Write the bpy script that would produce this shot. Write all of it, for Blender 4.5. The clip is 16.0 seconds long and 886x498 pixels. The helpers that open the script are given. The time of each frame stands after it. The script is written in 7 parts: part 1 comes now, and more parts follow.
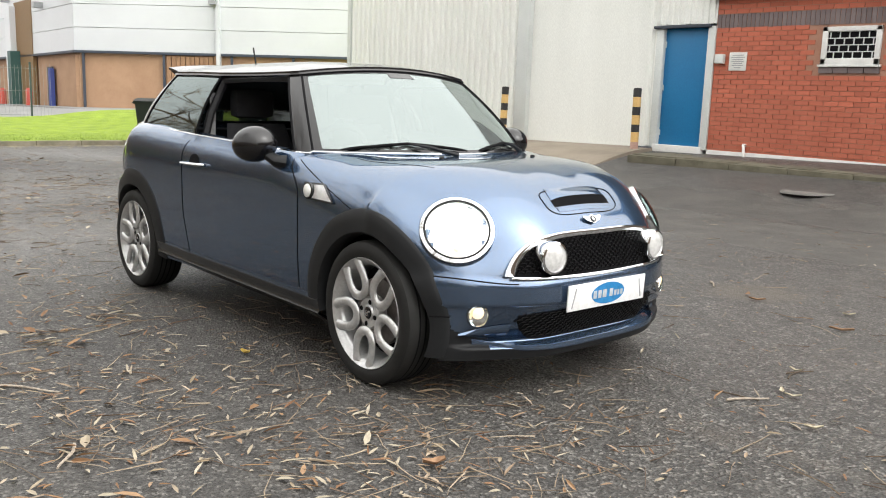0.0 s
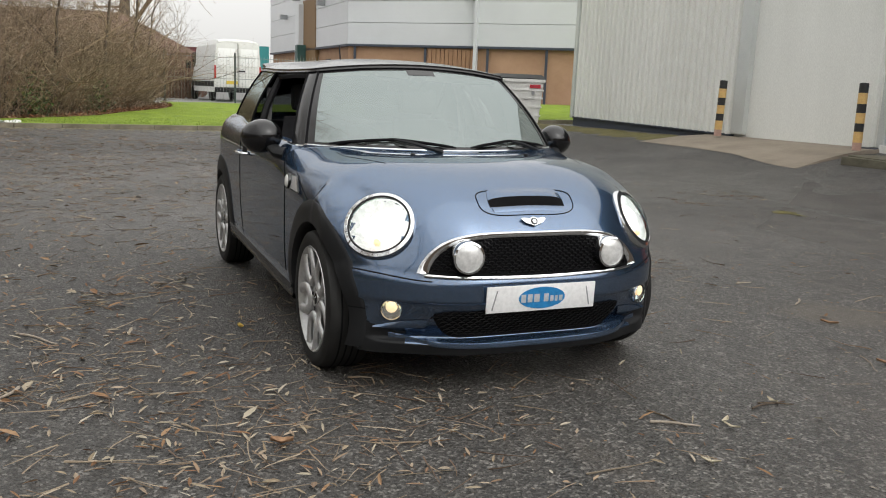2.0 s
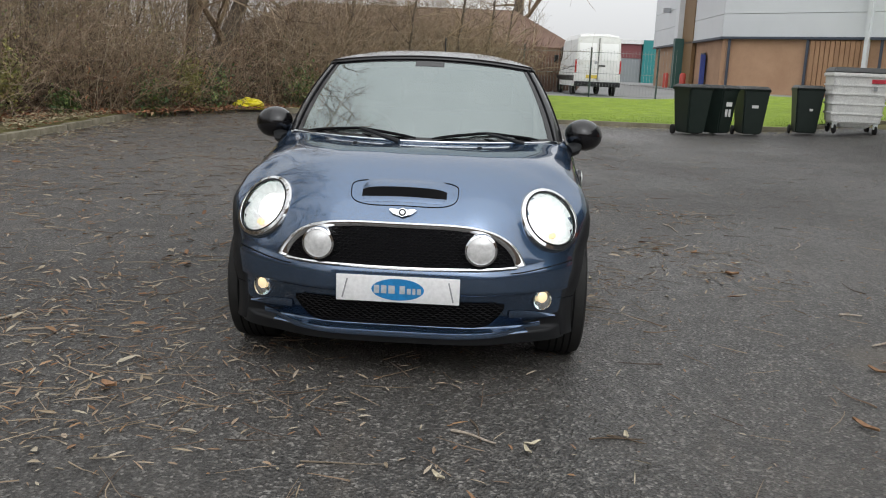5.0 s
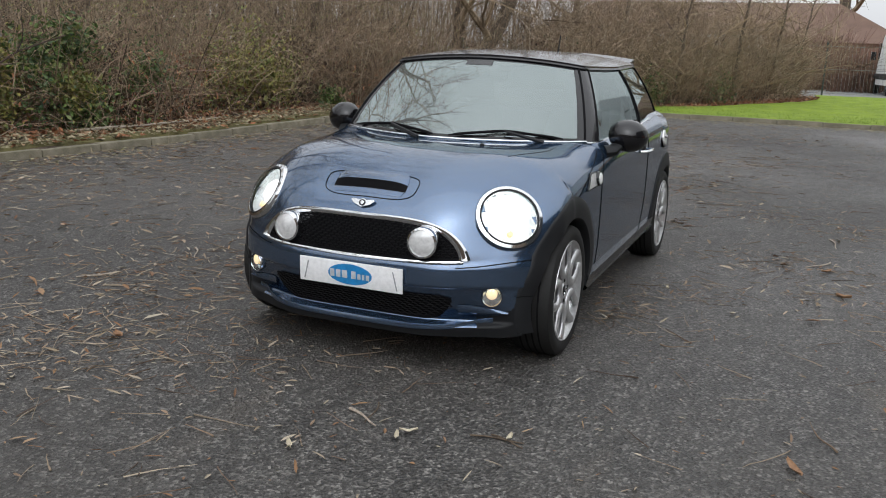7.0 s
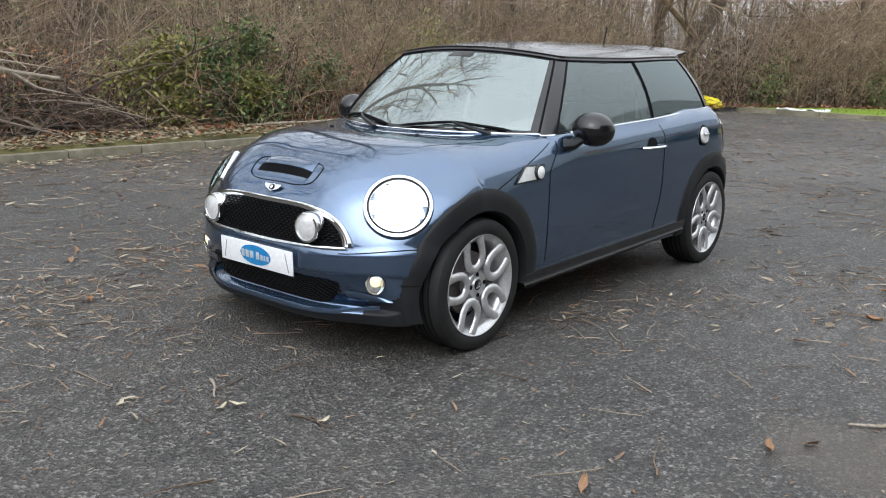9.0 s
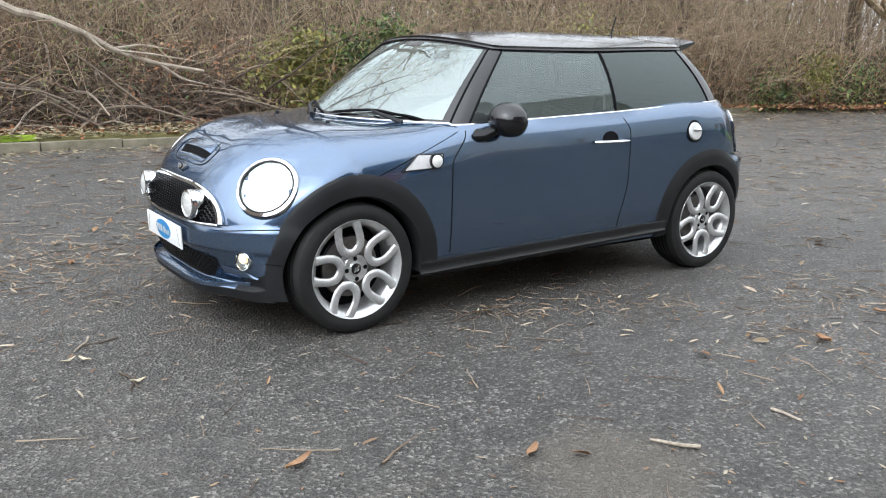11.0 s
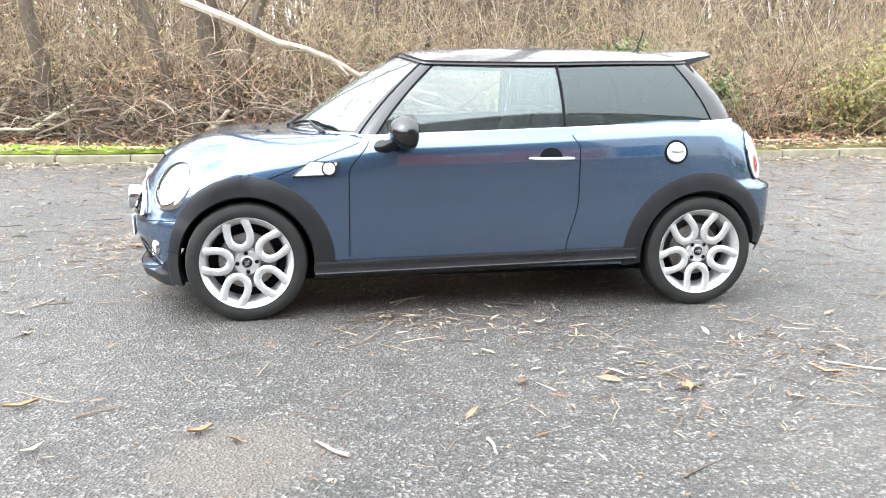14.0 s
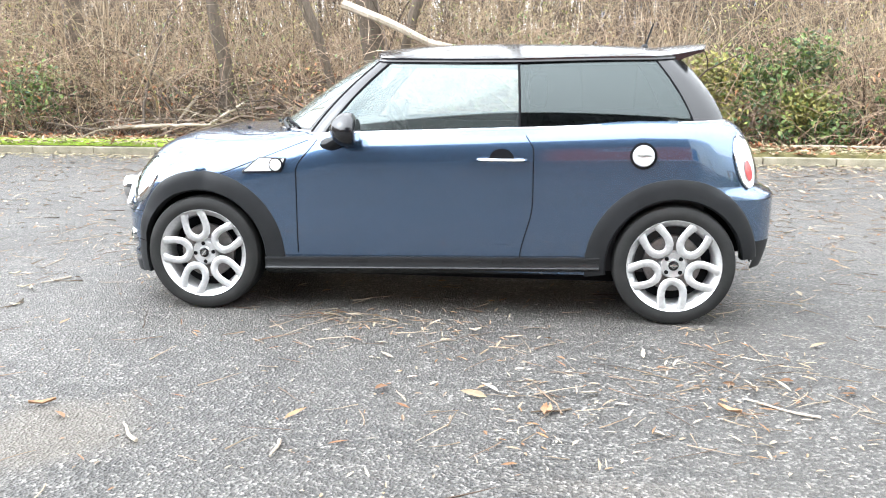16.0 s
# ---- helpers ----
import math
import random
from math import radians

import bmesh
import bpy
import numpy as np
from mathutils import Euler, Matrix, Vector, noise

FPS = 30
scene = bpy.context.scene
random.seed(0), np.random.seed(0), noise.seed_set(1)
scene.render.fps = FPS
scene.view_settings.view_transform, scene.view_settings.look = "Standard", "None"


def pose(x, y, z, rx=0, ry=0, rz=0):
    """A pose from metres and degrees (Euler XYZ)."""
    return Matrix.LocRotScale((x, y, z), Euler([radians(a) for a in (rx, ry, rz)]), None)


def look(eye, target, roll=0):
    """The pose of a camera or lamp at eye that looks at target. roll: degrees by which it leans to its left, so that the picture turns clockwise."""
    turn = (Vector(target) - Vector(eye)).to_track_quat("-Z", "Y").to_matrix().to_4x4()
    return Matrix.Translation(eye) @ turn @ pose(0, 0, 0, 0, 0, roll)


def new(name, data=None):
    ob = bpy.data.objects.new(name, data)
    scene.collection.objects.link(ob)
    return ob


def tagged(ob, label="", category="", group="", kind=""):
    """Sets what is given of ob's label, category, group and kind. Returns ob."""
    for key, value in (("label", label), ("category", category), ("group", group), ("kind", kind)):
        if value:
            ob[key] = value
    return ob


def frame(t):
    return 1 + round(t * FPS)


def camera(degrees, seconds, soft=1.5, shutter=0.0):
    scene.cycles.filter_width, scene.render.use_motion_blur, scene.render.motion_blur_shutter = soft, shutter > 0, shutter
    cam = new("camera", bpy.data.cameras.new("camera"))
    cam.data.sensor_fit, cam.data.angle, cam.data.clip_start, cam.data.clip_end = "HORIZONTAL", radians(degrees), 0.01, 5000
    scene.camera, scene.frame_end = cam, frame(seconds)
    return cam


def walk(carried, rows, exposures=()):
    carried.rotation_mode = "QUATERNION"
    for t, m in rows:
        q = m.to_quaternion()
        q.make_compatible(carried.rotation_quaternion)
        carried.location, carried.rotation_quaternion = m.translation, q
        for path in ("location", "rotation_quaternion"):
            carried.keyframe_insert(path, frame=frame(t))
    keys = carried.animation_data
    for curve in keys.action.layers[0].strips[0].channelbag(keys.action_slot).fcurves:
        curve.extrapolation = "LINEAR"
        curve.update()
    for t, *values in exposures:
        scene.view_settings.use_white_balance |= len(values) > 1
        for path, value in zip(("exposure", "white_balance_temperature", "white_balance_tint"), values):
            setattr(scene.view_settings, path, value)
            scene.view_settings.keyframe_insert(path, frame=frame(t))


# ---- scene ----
cam = camera(53.7, 16.0, soft=1.05)
PATH = [
    (0, (4.155, -2.926, 1.171), (2.667, -1.628, 0.852), 1.5),
    (0.5, (4.404, -2.67, 1.189), (2.843, -1.465, 0.851), 1.7),
    (1, (4.589, -2.413, 1.196), (2.93, -1.355, 0.841), 1.8),
    (1.5, (4.769, -2.11, 1.24), (3.027, -1.199, 0.87), 2.0),
    (2, (4.951, -1.778, 1.243), (3.143, -1.0, 0.886), 2.1),
    (2.5, (5.068, -1.437, 1.246), (3.212, -0.788, 0.881), 2.3),
    (3, (5.172, -1.111, 1.265), (3.265, -0.64, 0.891), 2.3),
    (3.5, (5.281, -0.747, 1.282), (3.34, -0.449, 0.902), 2.6),
    (3.7, (5.294, -0.61, 1.274), (3.348, -0.354, 0.891), 2.6),
    (5.8, (5.341, 0.942, 1.333), (3.423, 0.56, 0.918), 2.3),
    (6, (5.322, 1.092, 1.336), (3.422, 0.631, 0.918), 2.3),
    (6.5, (5.232, 1.464, 1.332), (3.38, 0.839, 0.91), 2.2),
    (7, (5.115, 1.814, 1.363), (3.318, 1.05, 0.93), 2.2),
    (7.5, (4.994, 2.195, 1.381), (3.267, 1.285, 0.946), 2.0),
    (8, (4.789, 2.511, 1.346), (3.123, 1.494, 0.91), 1.8),
    (8.5, (4.551, 2.799, 1.351), (2.97, 1.654, 0.914), 1.7),
    (9, (4.31, 3.129, 1.351), (2.809, 1.884, 0.906), 1.6),
    (9.2, (4.212, 3.229, 1.334), (2.737, 1.954, 0.885), 1.7),
    (11.3, (2.988, 4.424, 1.356), (1.939, 2.783, 0.899), 1.3),
    (11.5, (2.86, 4.548, 1.361), (1.862, 2.875, 0.909), 1.2),
    (12, (2.535, 4.761, 1.338), (1.649, 3.024, 0.892), 1.0),
    (12.5, (2.175, 4.931, 1.34), (1.393, 3.143, 0.904), 1.1),
    (13, (1.804, 5.102, 1.345), (1.163, 3.257, 0.914), 0.9),
    (13.5, (1.433, 5.178, 1.327), (0.941, 3.286, 0.905), 0.8),
    (14, (1.01, 5.261, 1.319), (0.668, 3.334, 0.903), 0.7),
    (14.5, (0.614, 5.303, 1.32), (0.415, 3.356, 0.907), 0.5),
    (15, (0.227, 5.277, 1.324), (0.176, 3.321, 0.908), 0.4),
    (15.5, (-0.186, 5.269, 1.329), (-0.092, 3.317, 0.907), 0.3),
    (16, (-0.561, 5.211, 1.318), (-0.34, 3.269, 0.898), 0.2),
]
EXPOSURES = (
    (0.0, 0.78, 6550, 9), (0.5, 0.08, 6550, 9), (1.0, -0.07, 6500, 9), (2.0, -0.02, 6500, 9), (3.5, -0.10, 6400, 9), (7.0, -0.15, 6100, 10), (8.0, 0.21, 6050, 10), (9.0, 0.35, 5950, 9),
    (11.5, 0.96, 5950, 8), (12.0, 1.11, 5950, 8), (12.5, 1.44, 6000, 8), (13.0, 2.01, 6000, 8), (16.0, 2.14, 5950, 8),
)
walk(cam, [(t, look(eye, target, roll)) for t, eye, target, roll in PATH], EXPOSURES)

# ---- light: a bright overcast sky ----
SUN_HEIGHT, SUN_TURN = 38.0, 70.0
world = bpy.data.worlds.new("overcast_sky")
scene.world = world
world.use_nodes = True
wn, wl = world.node_tree.nodes, world.node_tree.links
sky = wn.new("ShaderNodeTexSky")
sky.sky_type, sky.sun_disc = "NISHITA", False
sky.sun_elevation, sky.sun_rotation = radians(SUN_HEIGHT), radians(SUN_TURN)
sky.air_density, sky.dust_density, sky.ozone_density = 1.0, 4.0, 1.0
grey = wn.new("ShaderNodeHueSaturation")
grey.inputs["Saturation"].default_value = 0.1
cloud = wn.new("ShaderNodeMix")
cloud.data_type = "RGBA"
cloud.inputs[0].default_value = 0.7
cloud.inputs[7].default_value = (6.8, 6.7, 6.55, 1)
wl.new(sky.outputs[0], grey.inputs["Color"])
wl.new(grey.outputs[0], cloud.inputs[6])
# an overcast dome: brighter overhead than at the horizon
dome, height, lift = wn.new("ShaderNodeTexCoord"), wn.new("ShaderNodeSeparateXYZ"), wn.new("ShaderNodeMapRange")
lift.inputs["To Min"].default_value, lift.inputs["To Max"].default_value = 1.0, 2.2
wl.new(dome.outputs["Generated"], height.inputs[0])
wl.new(height.outputs["Z"], lift.inputs[0])
bright = wn.new("ShaderNodeVectorMath")
bright.operation = "SCALE"
wl.new(cloud.outputs[2], bright.inputs[0])
wl.new(lift.outputs[0], bright.inputs["Scale"])
wl.new(bright.outputs[0], wn["Background"].inputs["Color"])
wn["Background"].inputs["Strength"].default_value = 0.15
sun_data = bpy.data.lights.new("sun", "SUN")
sun_data.energy, sun_data.angle, sun_data.color = 0.6, radians(85), (1.0, 0.97, 0.93)
sun = new("sun", sun_data)
sun.matrix_basis = pose(0, 0, 30, 90 - SUN_HEIGHT, 0, 180 - SUN_TURN)


# ---- materials ----
def material(name, rough=0.6, metal=0.0, coat=0.0):
    m = bpy.data.materials.new(name)
    m.use_nodes = True
    b = m.node_tree.nodes["Principled BSDF"]
    b.inputs["Roughness"].default_value = rough
    b.inputs["Metallic"].default_value = metal
    b.inputs["Coat Weight"].default_value = coat
    b.inputs["Coat Roughness"].default_value = 0.03
    return m, m.node_tree.nodes, m.node_tree.links, b


def noise_of(n, l, scale, detail=4.0, stretch=(1, 1, 1), space="Object", rough=0.6):
    co, mp, tx = n.new("ShaderNodeTexCoord"), n.new("ShaderNodeMapping"), n.new("ShaderNodeTexNoise")
    mp.inputs["Scale"].default_value = stretch
    tx.inputs["Scale"].default_value, tx.inputs["Detail"].default_value = scale, detail
    tx.inputs["Roughness"].default_value = rough
    l.new(co.outputs[space], mp.inputs[0])
    l.new(mp.outputs[0], tx.inputs["Vector"])
    return tx.outputs["Fac"]


def ramp_of(n, l, fac, stops):
    r = n.new("ShaderNodeValToRGB")
    e = r.color_ramp.elements
    while len(e) < len(stops):
        e.new(0.5)
    for el, (p, c) in zip(e, stops):
        el.position, el.color = p, (*c, 1)
    l.new(fac, r.inputs[0])
    return r.outputs[0]


def mix_of(n, l, fac, a, b, how="MIX"):
    m = n.new("ShaderNodeMix")
    m.data_type, m.blend_type = "RGBA", how
    for v, sock in ((fac, m.inputs[0]), (a, m.inputs[6]), (b, m.inputs[7])):
        if hasattr(v, "is_linked"):
            l.new(v, sock)
        elif isinstance(v, tuple):
            sock.default_value = (*v, 1)
        else:
            sock.default_value = v
    return m.outputs[2]


def bump_of(n, l, b, height, strength, distance):
    k = n.new("ShaderNodeBump")
    k.inputs["Strength"].default_value, k.inputs["Distance"].default_value = strength, distance
    l.new(height, k.inputs["Height"])
    l.new(k.outputs[0], b.inputs["Normal"])


def mottled(name, dark, light, scale=8.0, rough=0.6, metal=0.0, coat=0.0, bump=0.3, depth=0.003, stretch=(1, 1, 1), fine=60.0, own=0.0):
    """A colour between dark and light by coarse and fine noise; own: how far each object differs."""
    m, n, l, b = material(name, rough, metal, coat)
    big, small = noise_of(n, l, scale, 5, stretch), noise_of(n, l, fine, 3, stretch)
    c = ramp_of(n, l, big, ((0.3, dark), (0.7, light)))
    c = mix_of(n, l, 0.35, c, ramp_of(n, l, small, ((0.3, tuple(v * 0.6 for v in dark)), (0.7, light))))
    if own:
        info, hsv = n.new("ShaderNodeObjectInfo"), n.new("ShaderNodeHueSaturation")
        mr = n.new("ShaderNodeMapRange")
        mr.inputs["To Min"].default_value, mr.inputs["To Max"].default_value = 1 - own, 1 + own
        l.new(info.outputs["Random"], mr.inputs[0])
        l.new(mr.outputs[0], hsv.inputs["Value"])
        l.new(c, hsv.inputs["Color"])
        c = hsv.outputs[0]
    l.new(c, b.inputs["Base Color"])
    if bump:
        bump_of(n, l, b, small, bump, depth)
    return m


def islands(name, colours, rough=0.7, spread=0.0):
    """One of several colours for each loose piece of a mesh."""
    m, n, l, b = material(name, rough)
    g = n.new("ShaderNodeNewGeometry")
    k = len(colours)
    c = ramp_of(n, l, g.outputs["Random Per Island"], [(i / (k - 1), col) for i, col in enumerate(colours)])
    c = mix_of(n, l, noise_of(n, l, 40), c, mix_of(n, l, 0.5, c, (0.02, 0.015, 0.01)))
    l.new(c, b.inputs["Base Color"])
    return m


def asphalt():
    m, n, l, b = material("worn_wet_asphalt", 0.7)
    grain, lumps = noise_of(n, l, 74, 4, rough=0.75), noise_of(n, l, 46, 3)
    patches, wide = noise_of(n, l, 0.9, 6), noise_of(n, l, 0.22, 4)
    vo = n.new("ShaderNodeTexVoronoi")
    vo.inputs["Scale"].default_value = 90.0
    co = n.new("ShaderNodeTexCoord")
    l.new(co.outputs["Object"], vo.inputs["Vector"])
    sep = n.new("ShaderNodeSeparateColor")
    l.new(vo.outputs["Color"], sep.inputs[0])
    stones = ramp_of(n, l, sep.outputs[0], ((0.0, (0.006, 0.006, 0.006)), (0.45, (0.032, 0.031, 0.03)), (0.72, (0.105, 0.1, 0.094)), (0.88, (0.29, 0.276, 0.254)), (1.0, (0.56, 0.535, 0.49))))
    c = ramp_of(n, l, grain, ((0.36, (0.012, 0.012, 0.012)), (0.5, (0.07, 0.067, 0.063)), (0.66, (0.33, 0.31, 0.28))))
    c = mix_of(n, l, 0.72, c, stones)
    c = mix_of(n, l, 0.16, c, ramp_of(n, l, noise_of(n, l, 42, 3, rough=0.75), ((0.42, (0.012, 0.012, 0.012)), (0.52, (0.06, 0.058, 0.055)), (0.64, (0.3, 0.285, 0.26)))))
    c = mix_of(n, l, ramp_of(n, l, patches, ((0.4, (0, 0, 0)), (0.75, (0.6, 0.6, 0.6)))), c, mix_of(n, l, 0.55, c, (0.2, 0.185, 0.165)))
    c = mix_of(n, l, ramp_of(n, l, wide, ((0.42, (0, 0, 0)), (0.62, (0.7, 0.7, 0.7)))), c, mix_of(n, l, 0.55, c, (0.035, 0.034, 0.034)))
    damp = noise_of(n, l, 7.0, 6, (0.6, 1.3, 1), rough=0.7)
    c = mix_of(n, l, ramp_of(n, l, damp, ((0.47, (0, 0, 0)), (0.62, (0.8, 0.8, 0.8)))), c, mix_of(n, l, 0.6, c, (0.02, 0.02, 0.02)))
    far = n.new("ShaderNodeVectorMath")
    far.operation, far.inputs[1].default_value = "DISTANCE", (1.2, 2.45, 0.0)
    l.new(co.outputs["Object"], far.inputs[0])
    wob = n.new("ShaderNodeMath")
    wob.operation, wob.inputs[1].default_value = "MULTIPLY_ADD", 0.5
    l.new(noise_of(n, l, 4.0, 6), wob.inputs[0])
    l.new(far.outputs["Value"], wob.inputs[2])
    c = mix_of(n, l, ramp_of(n, l, wob.outputs[0], ((0.46, (0.75, 0.75, 0.75)), (0.62, (0, 0, 0)))), c, mix_of(n, l, 0.7, c, (0.15, 0.128, 0.1)))
    streak = noise_of(n, l, 1.6, 6, (0.35, 1.6, 1))
    c = mix_of(n, l, ramp_of(n, l, streak, ((0.58, (0, 0, 0)), (0.72, (0.5, 0.5, 0.5)))), c, mix_of(n, l, 0.5, c, (0.17, 0.14, 0.11)))
    c = mix_of(n, l, 0.33, c, (0.021, 0.017, 0.013))
    l.new(c, b.inputs["Base Color"])
    r = n.new("ShaderNodeMapRange")
    r.inputs["From Min"].default_value, r.inputs["From Max"].default_value = 0.35, 0.65
    r.inputs["To Min"].default_value, r.inputs["To Max"].default_value = 0.38, 0.7
    l.new(wide, r.inputs[0])
    l.new(r.outputs[0], b.inputs["Roughness"])
    hm = n.new("ShaderNodeMath")
    hm.operation = "ADD"
    l.new(vo.outputs["Distance"], hm.inputs[0])
    l.new(lumps, hm.inputs[1])
    bump_of(n, l, b, hm.outputs[0], 1.0, 0.012)
    return m


def plain(name, colour, rough=0.5, metal=0.0, coat=0.0, wear=0.12, scale=30.0):
    return mottled(name, tuple(c * (1 - wear) for c in colour), tuple(min(1, c * (1 + wear)) for c in colour), scale, rough, metal, coat, 0)


def flake_paint():
    m, n, l, b = material("metallic_blue_paint", 0.27, 0.85, 1.0)
    b.inputs["Coat IOR"].default_value = 1.85
    b.inputs["Specular Tint"].default_value = (0.3, 0.35, 0.42, 1)
    fl = noise_of(n, l, 900, 2)
    c = ramp_of(n, l, fl, ((0.35, (0.035, 0.073, 0.145)), (0.65, (0.079, 0.142, 0.25))))
    l.new(mix_of(n, l, noise_of(n, l, 1.7), c, mix_of(n, l, 0.15, c, (0.09, 0.1, 0.11))), b.inputs["Base Color"])
    r = ramp_of(n, l, noise_of(n, l, 6, 6), ((0.4, (0.045, 0.045, 0.045)), (0.75, (0.09, 0.09, 0.09))))
    l.new(r, b.inputs["Coat Roughness"])
    return m


def glass(name, tint=(0.82, 0.9, 0.87), ior=2.15, haze=0.0):
    """Thin car glass: a tinted clear sheet with a real mirror gloss on it; the last argument is the share of pale
    colour painted in as sky-lit haze.
    """
    m = bpy.data.materials.new(name)
    m.use_nodes = True
    n, l = m.node_tree.nodes, m.node_tree.links
    n.remove(n["Principled BSDF"])
    tr, gl, mx, fr = n.new("ShaderNodeBsdfTransparent"), n.new("ShaderNodeBsdfGlossy"), n.new("ShaderNodeMixShader"), n.new("ShaderNodeFresnel")
    tr.inputs[0].default_value = (*tint, 1)
    gl.inputs["Roughness"].default_value = 0.01
    gl.inputs["Color"].default_value = (0.88, 1.0, 0.99, 1)
    fr.inputs["IOR"].default_value = ior
    clear = tr.outputs[0]
    # pale diffuse colour paints a bright sky haze over the pane
    if haze:
        haze_tone, veil = n.new("ShaderNodeBsdfDiffuse"), n.new("ShaderNodeMixShader")
        l.new(ramp_of(n, l, noise_of(n, l, 3.0, 5), ((0.3, (0.13, 0.142, 0.138)), (0.7, (0.2, 0.216, 0.21)))), haze_tone.inputs[0])
        veil.inputs[0].default_value = haze
        l.new(clear, veil.inputs[1])
        l.new(haze_tone.outputs[0], veil.inputs[2])
        clear = veil.outputs[0]
    l.new(fr.outputs[0], mx.inputs[0])
    l.new(clear, mx.inputs[1])
    l.new(gl.outputs[0], mx.inputs[2])
    l.new(mx.outputs[0], n["Material Output"].inputs[0])
    return m


def glowing(name, colour, power):
    m, n, l, b = material(name, 0.2)
    b.inputs["Base Color"].default_value = (*colour, 1)
    b.inputs["Emission Color"].default_value = (*colour, 1)
    b.inputs["Emission Strength"].default_value = power
    return m


ASPHALT = asphalt()
PAINT = flake_paint()
ROOF_PAINT = plain("black_roof_paint", (0.012, 0.012, 0.014), 0.2, 0.0, 0.3)
GLOSS_BLACK = plain("gloss_black_plastic", (0.007, 0.007, 0.008), 0.16, 0.0, 0.15)
TRIM_BLACK = mottled("grained_black_plastic", (0.010, 0.0105, 0.0115), (0.018, 0.019, 0.0205), 5, 0.5, bump=0.15, depth=0.0006, fine=700)
RUBBER = mottled("tyre_rubber", (0.011, 0.011, 0.011), (0.024, 0.0235, 0.0225), 9, 0.7, bump=0.3, depth=0.0008, fine=300)
CHROME = plain("chrome", (0.75, 0.76, 0.77), 0.06, 1.0, wear=0.03)
ALLOY = plain("silver_alloy", (0.58, 0.58, 0.58), 0.3, 0.6, 0.5, 0.06)
DARK = plain("dark_gap", (0.006, 0.006, 0.007), 0.7)
DARK.node_tree.nodes["Principled BSDF"].inputs["Specular IOR Level"].default_value = 0.08
TRIM_BLACK.node_tree.nodes["Principled BSDF"].inputs["Specular IOR Level"].default_value = 0.22
SILL_BLACK = mottled("satin_black_sill", (0.011, 0.0115, 0.0125), (0.02, 0.021, 0.0225), 5, 0.27, bump=0.08, depth=0.0004, fine=500)
RUBBER.node_tree.nodes["Principled BSDF"].inputs["Specular IOR Level"].default_value = 0.25
CABIN = mottled("dark_cabin_plastic", (0.018, 0.018, 0.02), (0.03, 0.03, 0.033), 8, 0.7, bump=0.2, depth=0.001)
CLOTH = mottled("black_seat_cloth", (0.02, 0.02, 0.023), (0.04, 0.04, 0.045), 12, 0.9, bump=0.4, depth=0.001, fine=400)
BEIGE = plain("pale_headlining", (0.5, 0.49, 0.46), 0.85)
GLASS = glass("clear_car_glass", (0.55, 0.62, 0.6), 1.85, 0.15)
SCREEN = glass("windscreen_glass", (0.4, 0.44, 0.42), 2.6, 0.5)
TINTED = glass("privacy_glass", (0.10, 0.11, 0.115), 1.62)
LENS = glass("lamp_lens", (0.97, 0.97, 0.97), 1.45)
LAMP_ON = glowing("lit_headlight_bulb", (1.0, 0.97, 0.93), 1.25)
LAMP_BOWL = plain("silver_reflector", (0.85, 0.85, 0.85), 0.12, 1.0)
SOFT_BOWL = plain("satin_reflector", (0.9, 0.9, 0.9), 0.45, 0.35)
AMBER_ON = glowing("lit_amber_bulb", (1.0, 0.72, 0.4), 0.6)
FOG_ON = glowing("lit_fog_bulb", (1.0, 0.8, 0.5), 0.6)
RED_LENS = plain("red_tail_lens", (0.45, 0.012, 0.015), 0.1, 0.0, 1.0)
PLATE_WHITE = plain("white_plate", (0.88, 0.88, 0.88), 0.35, wear=0.01, scale=3)
SATIN = plain("satin_silver", (0.8, 0.8, 0.8), 0.3, 0.35, 0.6, 0.03)
PLATE_BLUE = plain("plate_blue", (0.02, 0.22, 0.52), 0.4)
PLATE_GREY = plain("plate_grey", (0.3, 0.31, 0.32), 0.4)
GRASS = mottled("winter_grass", (0.13, 0.21, 0.01), (0.3, 0.41, 0.025), 2.2, 0.9, bump=0.9, depth=0.03, fine=120)
MOSS = mottled("moss", (0.06, 0.055, 0.02), (0.16, 0.14, 0.045), 6, 0.95, bump=0.9, depth=0.015, fine=90)
SOIL = mottled("leaf_mould", (0.035, 0.025, 0.018), (0.12, 0.085, 0.055), 3, 0.95, bump=1.0, depth=0.03, fine=50)
CONCRETE = mottled("stained_concrete", (0.2, 0.19, 0.165), (0.36, 0.34, 0.3), 2.5, 0.85, bump=0.4, depth=0.003, fine=120, own=0.12)
MOSSY = mottled("mossy_concrete", (0.10, 0.092, 0.055), (0.27, 0.24, 0.18), 5, 0.9, bump=0.6, depth=0.005, fine=100, own=0.12)
BARK = mottled("grey_bark", (0.045, 0.034, 0.025), (0.14, 0.11, 0.082), 9, 0.95, bump=0.9, depth=0.01, stretch=(3, 3, 0.6))
PALE_WOOD = mottled("weathered_branch", (0.2, 0.16, 0.12), (0.5, 0.44, 0.36), 7, 0.85, bump=0.6, depth=0.006)
CLADDING = mottled("pale_grey_cladding", (0.76, 0.775, 0.735), (0.85, 0.865, 0.825), 0.6, 0.5, bump=0, stretch=(2, 2, 0.4), own=0.02)
SHUTTER = mottled("white_grey_shutter", (0.8, 0.81, 0.77), (0.88, 0.89, 0.85), 0.5, 0.45, bump=0, own=0.02)
FLASHING = mottled("grey_flashing", (0.55, 0.58, 0.57), (0.66, 0.69, 0.67), 1.5, 0.45, bump=0.05)
DARK_STEEL = plain("dark_blue_grey_steel", (0.04, 0.05, 0.07), 0.5)
